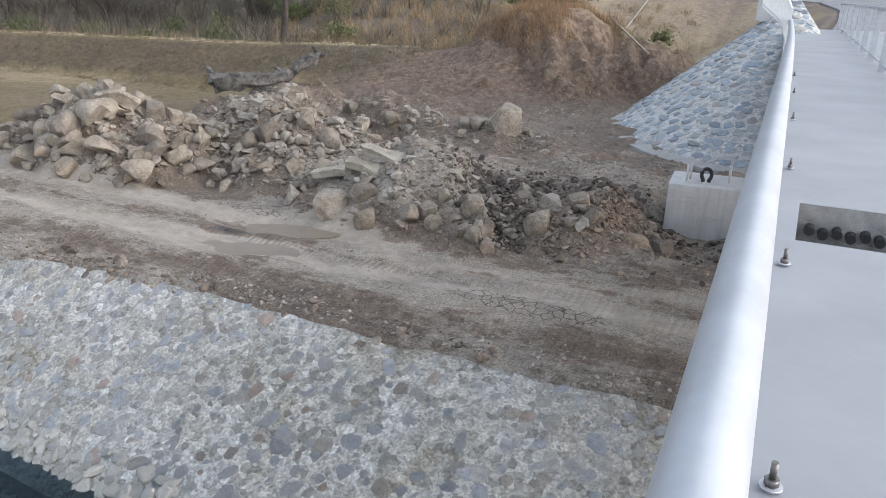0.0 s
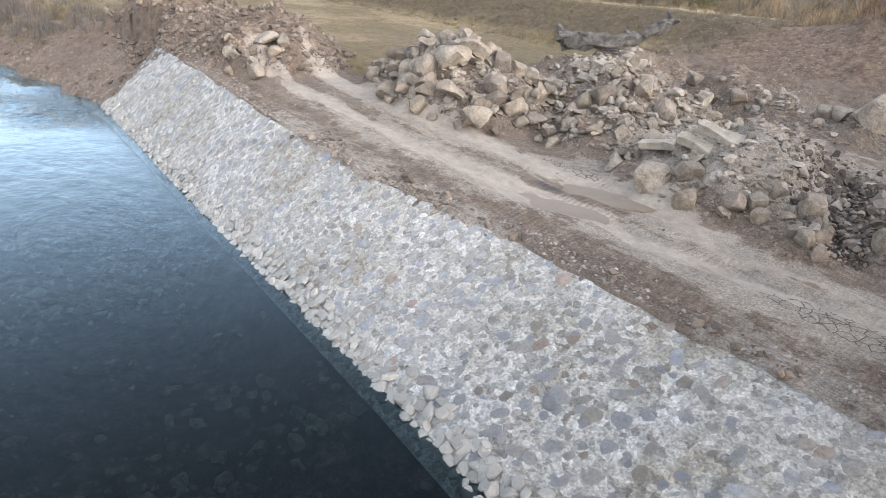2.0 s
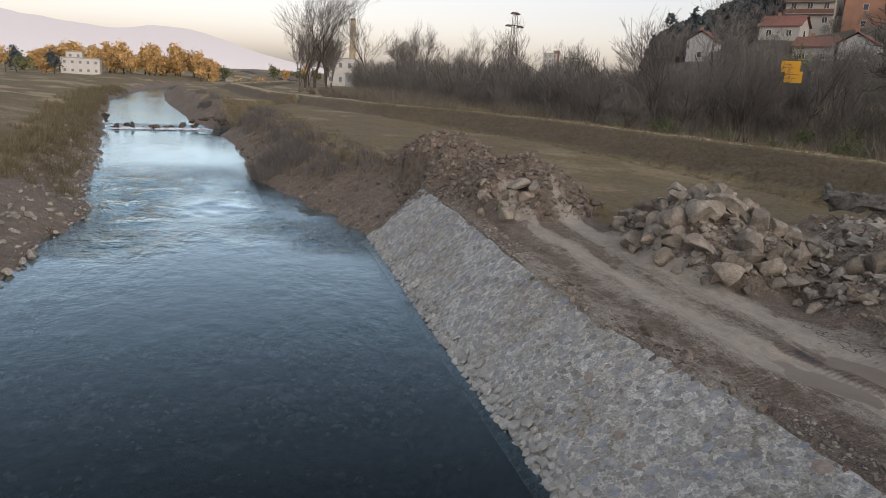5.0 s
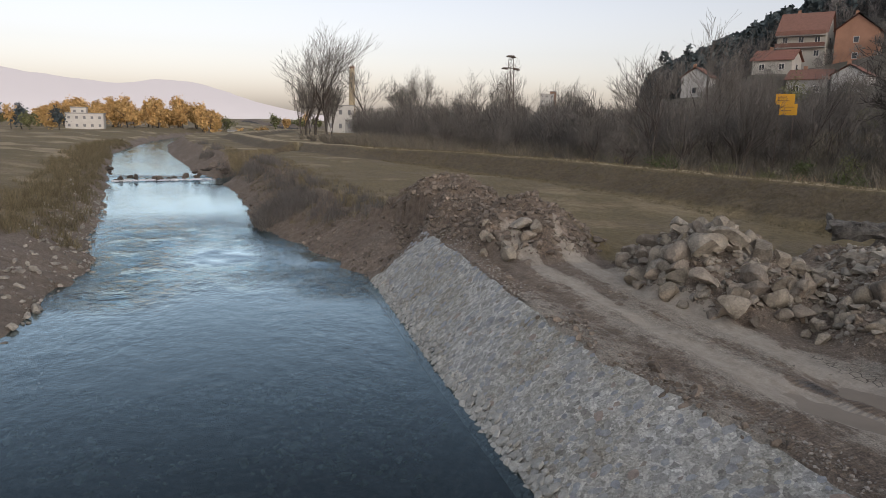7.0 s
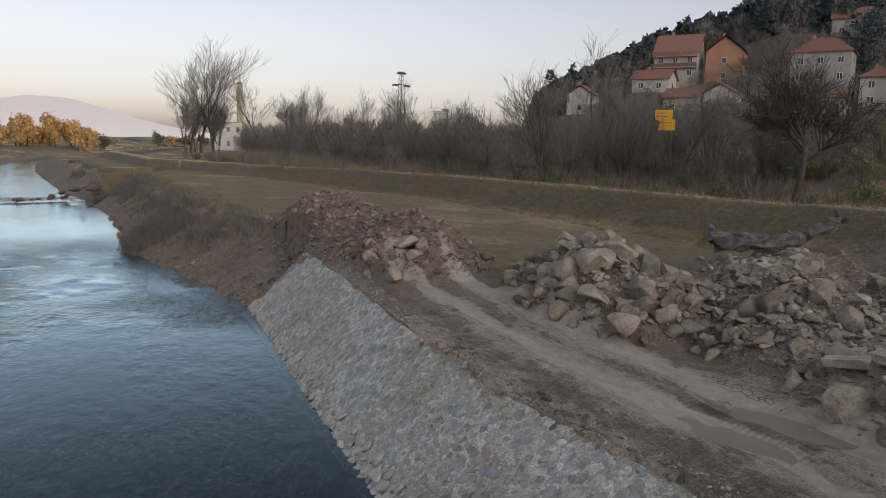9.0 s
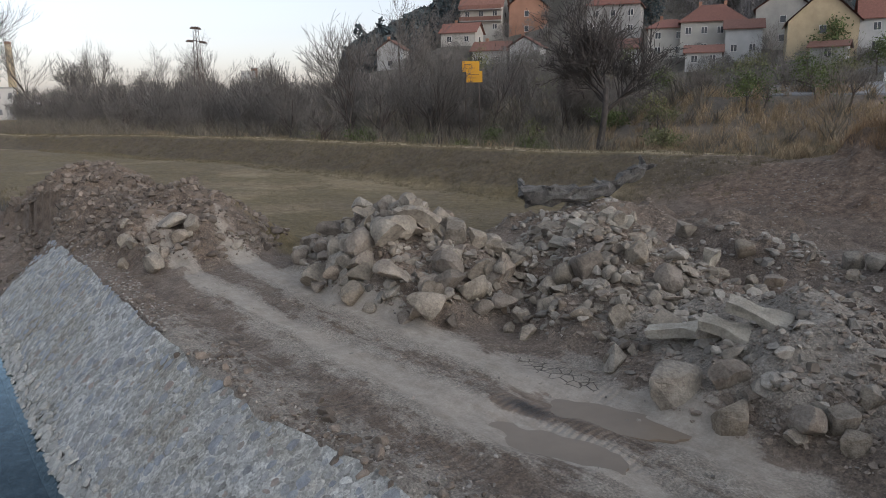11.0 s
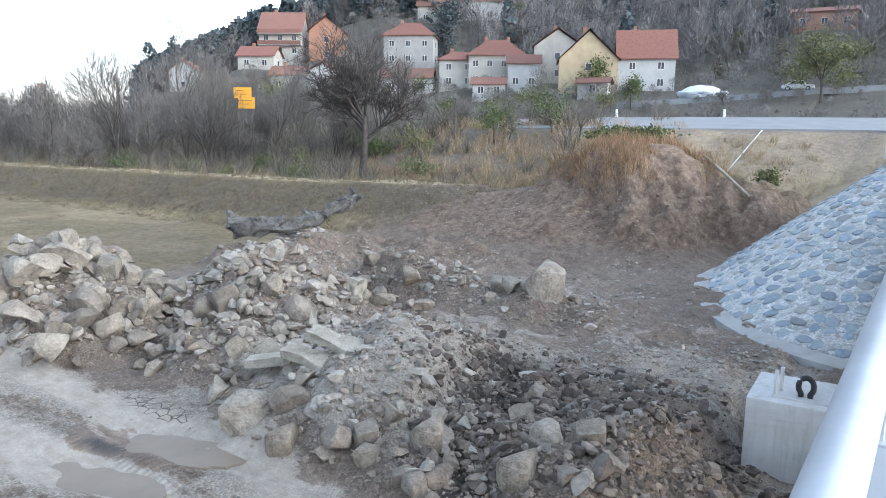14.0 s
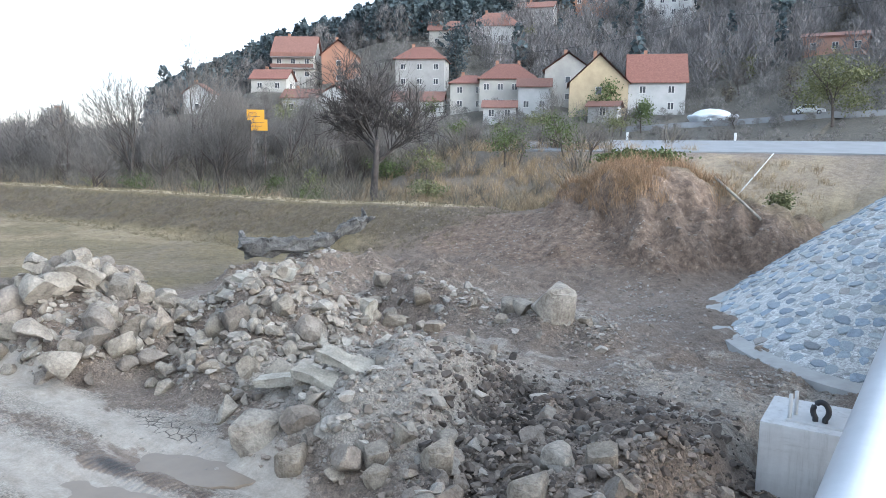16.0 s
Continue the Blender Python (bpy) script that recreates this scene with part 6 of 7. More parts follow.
def house(x, y, z, w, d, eave, top, turn, wall, roof, label, hip=False, chimneys=1, cols=3, balcony=False):
    """A house; its front looks along -y before it is turned."""
    ob = thing("house", label, "house", (x, y, z), turn)
    h = eave
    body = bmesh.new()
    a = [body.verts.new(v) for v in ((-w / 2, -d / 2, -4), (w / 2, -d / 2, -4), (w / 2, d / 2, -4), (-w / 2, d / 2, -4))]
    b = [body.verts.new((v.co.x, v.co.y, h)) for v in a]
    for k in range(4):
        body.faces.new((a[k], a[(k + 1) % 4], b[(k + 1) % 4], b[k]))
    r = w * 0.32 if hip else 0.0
    g0, g1 = body.verts.new((-w / 2 + r, 0, top - 0.12)), body.verts.new((w / 2 - r, 0, top - 0.12))
    body.faces.new((b[0], b[1], g1, g0)), body.faces.new((b[2], b[3], g0, g1)), body.faces.new((b[1], b[2], g1)), body.faces.new((b[3], b[0], g0))
    part("wall", body, WALLS[wall], ob)
    o = 0.45
    rise = (top - h) / (d / 2)
    low = h - o * rise + 0.06
    bm = bmesh.new()
    e = [(-w / 2 - o, -d / 2 - o, low), (w / 2 + o, -d / 2 - o, low), (w / 2 + o, d / 2 + o, low), (-w / 2 - o, d / 2 + o, low)]
    rg = [(-w / 2 + r - (0 if hip else o), 0, top + 0.06), (w / 2 - r + (0 if hip else o), 0, top + 0.06)]
    for lift in (0.0, 0.16):
        ev = [bm.verts.new((p[0], p[1], p[2] + lift)) for p in e]
        rv = [bm.verts.new((p[0], p[1], p[2] + lift)) for p in rg]
        fs = [(ev[0], ev[1], rv[1], rv[0]), (ev[2], ev[3], rv[0], rv[1])] + ([(ev[1], ev[2], rv[1]), (ev[3], ev[0], rv[0])] if hip else [])
        for q in fs:
            bm.faces.new(q if lift else q[::-1])
        if lift:
            for k in range(4):
                bm.faces.new((last[0][k], last[0][(k + 1) % 4], ev[(k + 1) % 4], ev[k])) if (hip or k % 2 == 0) else None
        last = (ev, rv)
    bmesh.ops.recalc_face_normals(bm, faces=bm.faces[:])
    rf = part("roof", bm, roof, ob)
    for k in range(chimneys):
        cx = -w * 0.2 + k * w * 0.4
        part("chimney", box_bm(cx - 0.3, 0.4, top - 1.0, cx + 0.3, 1.0, top + 0.9, 0.03), WALLS["brick"], rf)
    floors = max(1, int(h / 2.5))
    for f in range(floors):
        zc = 1.3 + f * (h / floors)
        for k in range(cols):
            cx = -w / 2 + w * (k + 0.5) / cols
            win = part("window", box_bm(cx - 0.55, -d / 2 - 0.06, zc - 0.65, cx + 0.55, -d / 2 + 0.05, zc + 0.65), frame_mat, ob)
            for sd_ in (-1, 1):
                part("pane", box_bm(cx + sd_ * 0.26 - 0.21, -d / 2 - 0.075, zc - 0.55, cx + sd_ * 0.26 + 0.21, -d / 2 - 0.065, zc + 0.55), pane_mat, win)
        for sx in (-1, 1):
            win = part("window", box_bm(sx * w / 2 - 0.06, -0.55, zc - 0.65, sx * w / 2 + 0.06, 0.55, zc + 0.65), frame_mat, ob)
            part("pane", box_bm(sx * (w / 2 + 0.07) - 0.006, -0.45, zc - 0.55, sx * (w / 2 + 0.07) + 0.006, 0.45, zc + 0.55), pane_mat, win)
    if balcony:
        for f in range(1, floors + 1):
            zb = f * (h / (floors + 0.3))
            part("balcony", box_bm(-w / 2 - 0.1, -d / 2 - 1.3, zb - 0.15, w / 2 + 0.1, -d / 2 - 0.08, zb, 0.02), WALLS["grey"], ob)
            part("balcony_rail", box_bm(-w / 2 - 0.1, -d / 2 - 1.3, zb + 0.1, w / 2 + 0.1, -d / 2 - 1.22, zb + 0.95, 0.01), tile_brown, ob)
    return ob


house(-134.1, 126.5, 23.4, 9.7, 9, 5.8, 10.2, 35, "cream", tile_brown, "tall house with a steep brown roof and wooden balconies", cols=3, balcony=True)
house(-125.5, 132.5, 22.7, 7.5, 8, 6.6, 9.8, 125, "brick", tile_red, "narrow unplastered brick house with red roof", cols=2)
house(-103.0, 135.3, 21.0, 10.7, 9, 6.2, 9.0, 30, "grey", tile_red, "grey plastered three-storey house with red hipped roof", hip=True)
house(-124.0, 163.3, 34.0, 14, 9, 4.6, 8.4, 40, "white", tile_red, "white hillside house with red hipped roof", hip=True, cols=4)
house(-106.3, 169.9, 34.6, 13, 9, 4.6, 8.2, 28, "white", tile_brown, "white hillside house with dark roof", hip=True, cols=4)
house(-86.5, 130.2, 15.6, 7.5, 7, 5.4, 7.0, 32, "cream", tile_red, "low cream house wing with red roof", hip=True, cols=2)
house(-79.5, 133.4, 15.8, 11, 9, 6.0, 9.0, 32, "cream", tile_red, "cream two-storey house with red hipped roof and two chimneys", hip=True, chimneys=2, cols=4)
house(-69.0, 139.6, 17.0, 9, 9, 6.4, 9.6, 115, "cream", tile_red, "cream gabled house with red roof", cols=2)
house(-58.0, 129.5, 14.3, 10, 10, 5.4, 10.2, 118, "yellow", tile_red, "yellow gabled house with broad red roof", cols=3)
house(-49.0, 134.0, 14.4, 9.5, 9, 5.6, 10.4, 25, "white", tile_red, "white house with steep red roof", cols=2)
house(-118.4, 114.1, 15.0, 7.5, 6, 3.2, 5.0, 30, "grey", tile_brown, "low grey house with brown roof", cols=2)
house(-112.0, 118.0, 15.4, 7, 6, 3.4, 5.2, 120, "white", tile_red, "small white gabled house", cols=1)
house(-139.6, 103.5, 15.0, 5, 6, 4.2, 6.2, 125, "white", tile_brown, "small white gabled cottage", cols=1)
house(-94.1, 123.2, 14.4, 10, 7, 2.9, 4.8, 30, "white", tile_brown, "low white house with brown roof", cols=3)
house(-113, 157, 33.0, 8, 7, 4.0, 6.5, 35, "cream", tile_brown, "cream lean-to house beside the white one", cols=2)
house(-25.7, 164.3, 26.6, 11, 7, 3.0, 4.0, 8, "pink", tile_brown, "unplastered pink brick house on the slope", chimneys=0, cols=3)
house(-7.0, 131.1, 14.0, 8, 8, 6.0, 9.6, 10, "white", tile_red, "white house with red roof beside the bridge road", cols=3)
house(-73, 205, float(height(-73, 205)) + 0.6, 12, 9, 6, 9, 10, "white", tile_red, "white house high on the slope", cols=4)
house(-98, 208, float(height(-98, 208)) + 0.6, 10, 8, 5, 8, 25, "brick", tile_red, "brick house high on the slope", cols=3)

house(-129.4, 115.1, 19.9, 8, 6, 2.8, 4.8, 30, "cream", tile_red, "low cream house with red roof", cols=2)
house(-75.7, 124.8, 13.4, 6, 5, 2.4, 3.6, 30, "white", tile_brown, "small white outbuilding with brown roof", chimneys=0, cols=2)
house(-71.7, 130.7, 15.2, 6, 6, 4.6, 6.2, 30, "white", tile_brown, "white side wing with brown roof", chimneys=0, cols=2)
house(-53.6, 123.4, 13.2, 5, 4, 2.2, 3.0, 15, "grey", tile_brown, "grey garden shed below the yellow house", chimneys=0, cols=1)
house(-106, 190.6, 42.3, 10, 8, 4.5, 6.5, 20, "grey", tile_brown, "grey unfinished house high on the slope", cols=3)

leafy(560, -100.0, 144.5, 13.5, 5.6, hazed_pine_mat, "tall dark spruce between the houses", 2600, 0.26, stem=0.04)
leafy(561, -98.1, 172.6, 6, 6, olive_leaf, "yellow-green tree among the houses", 900, 0.24, stem=0.1)
leafy(562, -54.9, 125.5, 6.5, 7, green_leaf, "green tree in front of the yellow house", 1200, 0.2, stem=0.1)
for k, (x, y) in enumerate(((-92, 112), (-83, 108), (-74, 110), (-66, 112), (-101, 106), (-88, 118), (-47, 112))):
    leafy(563 + k, x, y, 4.5, 6.5, (olive_leaf, thicket_mat, green_leaf)[k % 3], "tangled olive bush below the houses", 900, 0.14, "bush", stem=0.02)
# gardens and scrub between the houses and up the slope
homes = [o.matrix_basis.translation.copy() for o in bpy.data.objects if o.parent is None and o.name.startswith("house")]
g8 = np.random.default_rng(88)
for k in range(90):
    x, y = float(g8.uniform(-128, -12)), float(g8.uniform(118, 205))
    if min((h.xy - Vector((x, y))).length for h in homes) < 9.5:
        continue
    leafy(700 + k, x, y, float(g8.uniform(2.4, 5.0)), float(g8.uniform(3.0, 6.0)), (thicket_mat, olive_leaf, thicket_mat, hazed_pine_mat)[k % 4], "dull olive bush among the hillside houses", 420, 0.2, "bush", "bushes on the slope", stem=0.02)

# ---- far buildings ----
block_white = plain("plaster_pale", (0.52, 0.50, 0.465), 0.9, 0, 0.5)


far_pane = plain("far_window", (0.17, 0.17, 0.175), 0.4)


def far_block(x, y, w, d, h, turn, label, rows, cols, name="building", mat=None, z=None):
    z = float(height(x, y)) - 0.3 if z is None else z
    ob = thing(name, label, "building", (x, y, z), turn)
    part("wall", box_bm(-w / 2, -d / 2, 0, w / 2, d / 2, h), mat or block_white, ob)
    part("roof", box_bm(-w / 2 - 0.2, -d / 2 - 0.2, h, w / 2 + 0.2, d / 2 + 0.2, h + 0.4), WALLS["grey"], ob)
    for r in range(rows):
        for c in range(cols):
            cx, cz = -w / 2 + w * (c + 0.5) / cols, h * (r + 0.55) / rows
            part("window", box_bm(cx - w / cols * 0.17, -d / 2 - 0.08, cz - h / rows * 0.17, cx + w / cols * 0.17, -d / 2 - 0.02, cz + h / rows * 0.17), far_pane, ob)
    return ob


far_block(-285.9, 48.7, 10, 8, 10.5, 78, "pale derelict factory block beside the chimney", 2, 3)
far_block(-283.0, 53.0, 6, 6, 5.0, 78, "low grey factory annexe beside the chimney", 1, 2, mat=WALLS["grey"])
far_block(-451.0, 215.8, 9, 10, 26, 64, "pale high-rise block standing on the plain", 8, 3, z=2)
far_block(-455.0, 222.0, 4, 8, 28, 64, "brick-red end of the high-rise", 8, 1, mat=WALLS["brick"], z=2)
far_block(-294.0, -43.2, 12.5, 8, 5.6, 92, "white two-storey house on the far bank", 2, 5)
far_block(-293.0, -45.0, 5, 5, 7.6, 92, "white upper storey of the far house", 3, 2)
far_block(-350.0, 2.4, 12, 7, 3.2, 90, "long low pale house on the far plain", 1, 5)
far_block(-340.0, 9.0, 4, 5, 3.4, 90, "small white house on the far plain", 1, 2)
far_block(-206, 72, 7, 6, 4.5, 70, "dark flat-roofed building in the trees", 2, 3, mat=WALLS["grey"])

chimney_ob = thing("factory_chimney", "tall round brick factory chimney with a pale top", "chimney", (-290.0, 53.8, float(height(-290, 53.8)) - 0.5))
part("shaft", tube_bm([(0, 0, 0), (0, 0, 13), (0, 0, 25.5)], [1.5, 1.25, 1.0], 20), WALLS["yellow"], chimney_ob)
part("rim", tube_bm([(0, 0, 25.5), (0, 0, 26.2)], [1.12, 1.12], 20), WALLS["brick"], chimney_ob)

steel_dark = plain("weathered_steel", (0.13, 0.10, 0.085), 0.7, 0.5)


def build_pylon(x, y, tall):
    py = thing("lattice_mast", "rusty steel lattice mast with lamps on its cross arms", "mast", (x, y, float(height(x, y)) - 0.2), -68)
    for sx, sy in ((-1, -1), (1, -1), (1, 1), (-1, 1)):
        part("leg", tube_bm([(0.85 * sx, 0.85 * sy, 0), (0.3 * sx, 0.3 * sy, tall)], [0.07, 0.05], 5), steel_dark, py)
    n = 14
    for k in range(n):
        z0, z1 = tall * k / n, tall * (k + 1) / n
        a, b = 0.85 - 0.55 * k / n, 0.85 - 0.55 * (k + 1) / n
        for f in range(4):
            c = [(-1, -1), (1, -1), (1, 1), (-1, 1)]
            p, q = c[f], c[(f + 1) % 4]
            if k % 2:
                p, q = q, p
            part("brace", tube_bm([(a * p[0], a * p[1], z0), (b * q[0], b * q[1], z1)], 0.035, 4), steel_dark, py)
    for z, w in ((tall - 0.2, 0.9), (tall - 2.6, 2.1)):
        arm = part("cross_arm", box_bm(-w, -0.1, z - 0.08, w, 0.1, z + 0.08), steel_dark, py)
        for sx in (-1, -0.55, 0.55, 1):
            part("lamp", box_bm(sx * w - 0.28, -0.22, z - 0.34, sx * w + 0.28, 0.22, z - 0.08, 0.05), steel_dark, arm)
    return py


build_pylon(-138.4, 57.9, 18.6)

# ---- yellow sign board ----
yellow = plain("sign_yellow", (0.58, 0.29, 0.01), 0.5, 0, 2.0, 0.04)
SGX, SGY, SGZ = -56.1, 51.5, 9.6
sign_z = float(height(SGX, SGY)) - 0.1
sign = thing("billboard", "yellow roadside boards on two grey posts", "sign", (SGX, SGY, sign_z), 46)
sign.scale = (1.3, 1.3, 1.3)
base_z = (SGZ - sign_z) / 1.3
for sx in (-0.5, 0.5):
    part("post", tube_bm([(sx, 0.05, 0), (sx, 0.05, base_z + 1.3)], 0.03, 8), steel_dark, sign)
part("board", box_bm(-0.75, -0.04, base_z + 0.75, 0.5, 0.0, base_z + 1.5, 0.01), yellow, sign)
part("board", box_bm(-0.45, -0.06, base_z, 0.72, -0.045, base_z + 0.8, 0.01), yellow, sign)
for a, b, zz_ in ((-0.6, -0.1, 1.25), (-0.6, 0.2, 1.0), (-0.3, 0.5, 0.55), (-0.3, 0.3, 0.3)):
    part("text_bar", box_bm(a, -0.075, base_z + zz_, b, -0.065, base_z + zz_ + 0.035), steel_dark, sign)

# ---- far ridge, its haze put in as a glow ----
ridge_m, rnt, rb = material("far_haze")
# No air effect: a dark base with pale pinkish emission imitates the haze.
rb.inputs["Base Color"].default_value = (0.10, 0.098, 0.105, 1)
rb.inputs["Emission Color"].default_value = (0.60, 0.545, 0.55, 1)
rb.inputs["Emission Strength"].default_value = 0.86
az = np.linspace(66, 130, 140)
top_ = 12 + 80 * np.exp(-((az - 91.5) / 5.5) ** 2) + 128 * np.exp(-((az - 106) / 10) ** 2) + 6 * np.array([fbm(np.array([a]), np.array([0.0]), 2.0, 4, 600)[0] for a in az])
rx_, ry_ = -2500 * np.sin(np.radians(az)), 2500 * np.cos(np.radians(az))
rv = np.concatenate([np.stack([rx_, ry_, az * 0 - 30], 1), np.stack([rx_, ry_, 8 + top_], 1), np.stack([rx_ * 1.1, ry_ * 1.1, az * 0 - 30], 1)])
kk = np.arange(len(az) - 1)
n_ = len(az)
rf_ = np.concatenate([np.stack([kk, kk + n_, kk + n_ + 1, kk + 1], 1), np.stack([kk + n_, kk + 2 * n_, kk + 2 * n_ + 1, kk + n_ + 1], 1)])
tagged(new("backdrop", mesh_of("backdrop", rv, rf_, ridge_m, True)), "distant mountain ridge with haze as a pale glow", "mountain", kind="structure")


# ---- fallen trunk ----
log_mat = speckled("dead_wood", (0.028, 0.025, 0.023), (0.25, 0.235, 0.215), 3.2, 0.95, 1.0, 0.12)
trunk_ob = thing("fallen_trunk", "grey weathered fallen tree trunk lying on the spoil bank", "log")
p0, p1 = np.array([-23.1, 24.2, float(height(-23.1, 24.2)) + 0.75]), np.array([-21.2, 29.0, float(height(-21.2, 29.0)) + 1.75])
axis = p1 - p0


def gnarled(points, radii, sides, seed):
    """A tube of dead wood with a ridged, broken skin."""
    bm = tube_bm(points, radii, sides)
    for v in bm.verts:
        q = v.co * 2.6 + Vector((seed, 0, 0))
        v.co += Vector((noise.noise(q), noise.noise(q + Vector((7, 3, 1))), noise.noise(q + Vector((1, 9, 4))))) * 0.22
        q = v.co * 7.5 + Vector((0, seed, 0))
        v.co += Vector((noise.noise(q), noise.noise(q + Vector((4, 1, 8))), noise.noise(q + Vector((2, 6, 3))))) * 0.10
    for f in bm.faces:
        f.smooth = False
    return bm


lt = np.linspace(0, 1, 22)
pts = [p0 + axis * t + np.array([0.9 * math.sin(3.0 * t), 0, 0.9 * (t - 0.42) ** 2 - 0.2 + 0.06 * math.sin(11 * t)]) for t in lt]
part("stem", gnarled(pts, [float(np.interp(t, [0, 0.12, 0.5, 0.8, 1], [0.42, 0.34, 0.28, 0.22, 0.13])) for t in lt], 16, 3.0), log_mat, trunk_ob)
for k, (t, dx, dz, r) in enumerate(((0.02, -0.5, 0.6, 0.24), (0.05, 0.6, 0.35, 0.2), (0.5, -0.3, 0.35, 0.15), (0.8, 0.5, 0.5, 0.16), (0.93, 0.55, 0.3, 0.14), (0.97, -0.2, 0.5, 0.12))):
    q = pts[int(t * 21)]
    ps = [q + np.array([dx * u, 0.25 * u, dz * u + 0.1 * math.sin(4 * u)]) for u in np.linspace(0, 1, 6)]
    part("branch_stub", gnarled(ps, [r * (1 - 0.6 * u) for u in np.linspace(0, 1, 6)], 9, 11.0 + k), log_mat, trunk_ob)

# ---- concrete slabs on the heap ----
slab_mat = speckled("old_concrete", (0.22, 0.196, 0.158), (0.47, 0.428, 0.355), 4.0, 0.92, 0.9, 0.05, vary=0.1)


def slab(x, y, z, w, d, h, rx, ry, rz):
    bm = box_bm(-w / 2, -d / 2, -h / 2, w / 2, d / 2, h / 2)
    bmesh.ops.subdivide_edges(bm, edges=bm.edges[:], cuts=3, use_grid_fill=True)
    for v in bm.verts:
        v.co += Vector((1.6 * noise.noise(v.co * 3.1 + Vector((x, 0, 0))), noise.noise(v.co * 3.3 + Vector((0, y, 5))), noise.noise(v.co * 2.7 + Vector((9, 0, z))))) * 0.09
    me = bpy.data.meshes.new("concrete_slab")
    bm.to_mesh(me)
    bm.free()
    me.materials.append(slab_mat)
    ob = new("concrete_slab", me)
    ob.matrix_basis = pose(x, y, z, rx, ry, rz)
    return tagged(ob, "broken pale concrete slab lying on the rubble", "slab", "concrete slabs")


def on_heap(x, y, up):
    return float(height(x, y)) + up


slab(-11.15, 15.95, on_heap(-11.15, 15.95, 0.2), 1.2, 0.4, 0.17, 6, -3, 40)
slab(-10.15, 15.85, on_heap(-10.15, 15.85, 0.18), 1.0, 0.42, 0.18, 14, 18, 24)
slab(-9.8, 16.25, on_heap(-9.8, 16.25, 0.24), 1.15, 0.42, 0.18, 14, 18, 22)
slab(-15.6, 18.6, on_heap(-15.6, 18.6, 0.12), 0.8, 0.5, 0.15, 8, 14, 12)
slab(-15.1, 19.3, on_heap(-15.1, 19.3, 0.12), 0.6, 0.5, 0.3, -6, 6, 40)
slab(-16.2, 18.4, on_heap(-16.2, 18.4, 0.08), 0.7, 0.45, 0.15, 20, 12, 40)
slab(-13.2, 20.6, on_heap(-13.2, 20.6, 0.22), 0.2, 0.45, 0.7, 0, 12, 10)
for x, y, sz, t, kind in ((-10.25, 14.45, 0.47, 20, 12), (-9.5, 14.7, 0.46, 75, 4), (-9.15, 14.25, 0.33, 30, 13), (-8.2, 14.5, 0.38, 10, 8), (-7.75, 14.9, 0.24, 50, 14), (-7.4, 14.55, 0.22, 5, 12), (-6.7, 15.2, 0.32, 35, 13), (-7.05, 16.0, 0.24, 60, 12), (-6.9, 14.7, 0.25, 15, 6)):
    boulder(x, y, sz, kind, rock_pale if kind > 11 else rock_brown, 0.42, turn=t, tilt=14, label="large dusty boulder at the edge of the track")
for x, y, sz, t, kind in ((-6.55, 14.35, 0.23, 0, 3), (-6.2, 14.3, 0.23, 70, 12), (-5.9, 14.15, 0.28, 30, 1), (-5.1, 15.3, 0.36, 15, 13), (-5.0, 16.2, 0.33, 80, 12), (-4.25, 14.9, 0.25, 40, 6), (-3.95, 15.8, 0.27, 5, 10), (-5.6, 15.9, 0.25, 50, 9), (-4.5, 16.6, 0.3, 25, 14)):
    boulder(x, y, sz, kind, rock_brown if kind < 12 else rock_pale, 0.4, turn=t, tilt=10, label="brown boulder beside the dark dug hollow")

# ---- bridge details ----
bolt_mat = plain("bolt_steel", (0.18, 0.17, 0.16), 0.45, 0.8)
for v in (2.0, 4.1, 6.7, 9.6, 12.4, 15.2):
    bx = rail_x(v) + 0.17
    an = thing("anchor_bolt", "steel anchor bolt with nut and washer in the deck", "bolt", (bx, v, DECK + 0.012), 10 * v, group="anchor bolts")
    part("washer", tube_bm([(0, 0, 0), (0, 0, 0.006)], 0.034, 14), galvanised, an)
    part("nut", tube_bm([(0, 0, 0.006), (0, 0, 0.030)], 0.022, 6), bolt_mat, an)
    part("shank", tube_bm([(0, 0, 0.03), (0, 0, 0.085)], 0.011, 8), bolt_mat, an)

def balustrade(name, line, tall, gap, label, mat, half=0.03):
    ob = thing(name, label, "railing", kind="structure")
    p = [np.array(q, float) for q in line]
    part("top_rail", tube_bm([q + [0, 0, tall] for q in p], 0.045, 10), mat, ob)
    part("lower_rail", tube_bm([q + [0, 0, 0.14] for q in p], 0.025, 8), mat, ob)
    total = sum(np.linalg.norm(b - a) for a, b in zip(p[:-1], p[1:]))
    n = int(total / gap)
    cum = np.cumsum([0] + [np.linalg.norm(b - a) for a, b in zip(p[:-1], p[1:])])
    arr = np.array(p)
    for k in range(n + 1):
        d = total * k / n
        q = [np.interp(d, cum, arr[:, i]) for i in range(3)]
        part("baluster", box_bm(q[0] - half, q[1] - half, q[2], q[0] + half, q[1] + half, q[2] + tall), mat, ob)
    return ob


balustrade("foot_railing", [(1.3, 11.0, DECK), (1.3, 18, DECK), (1.2, 24, DECK), (1.0, 34, DECK), (0.8, 40, DECK)], 1.2, 3.0, "grey-white steel railing beside the footway", galvanised, 0.065)
balustrade("end_railing", [(rail_x(26) - 0.02, 26, DECK), (rail_x(31) - 0.2, 31, DECK + 0.4), (-2.35, 36, DECK + 1.0), (-2.6, 40, DECK + 1.4)], 1.05, 0.3, "white steel railing at the end of the bridge", white_paint)

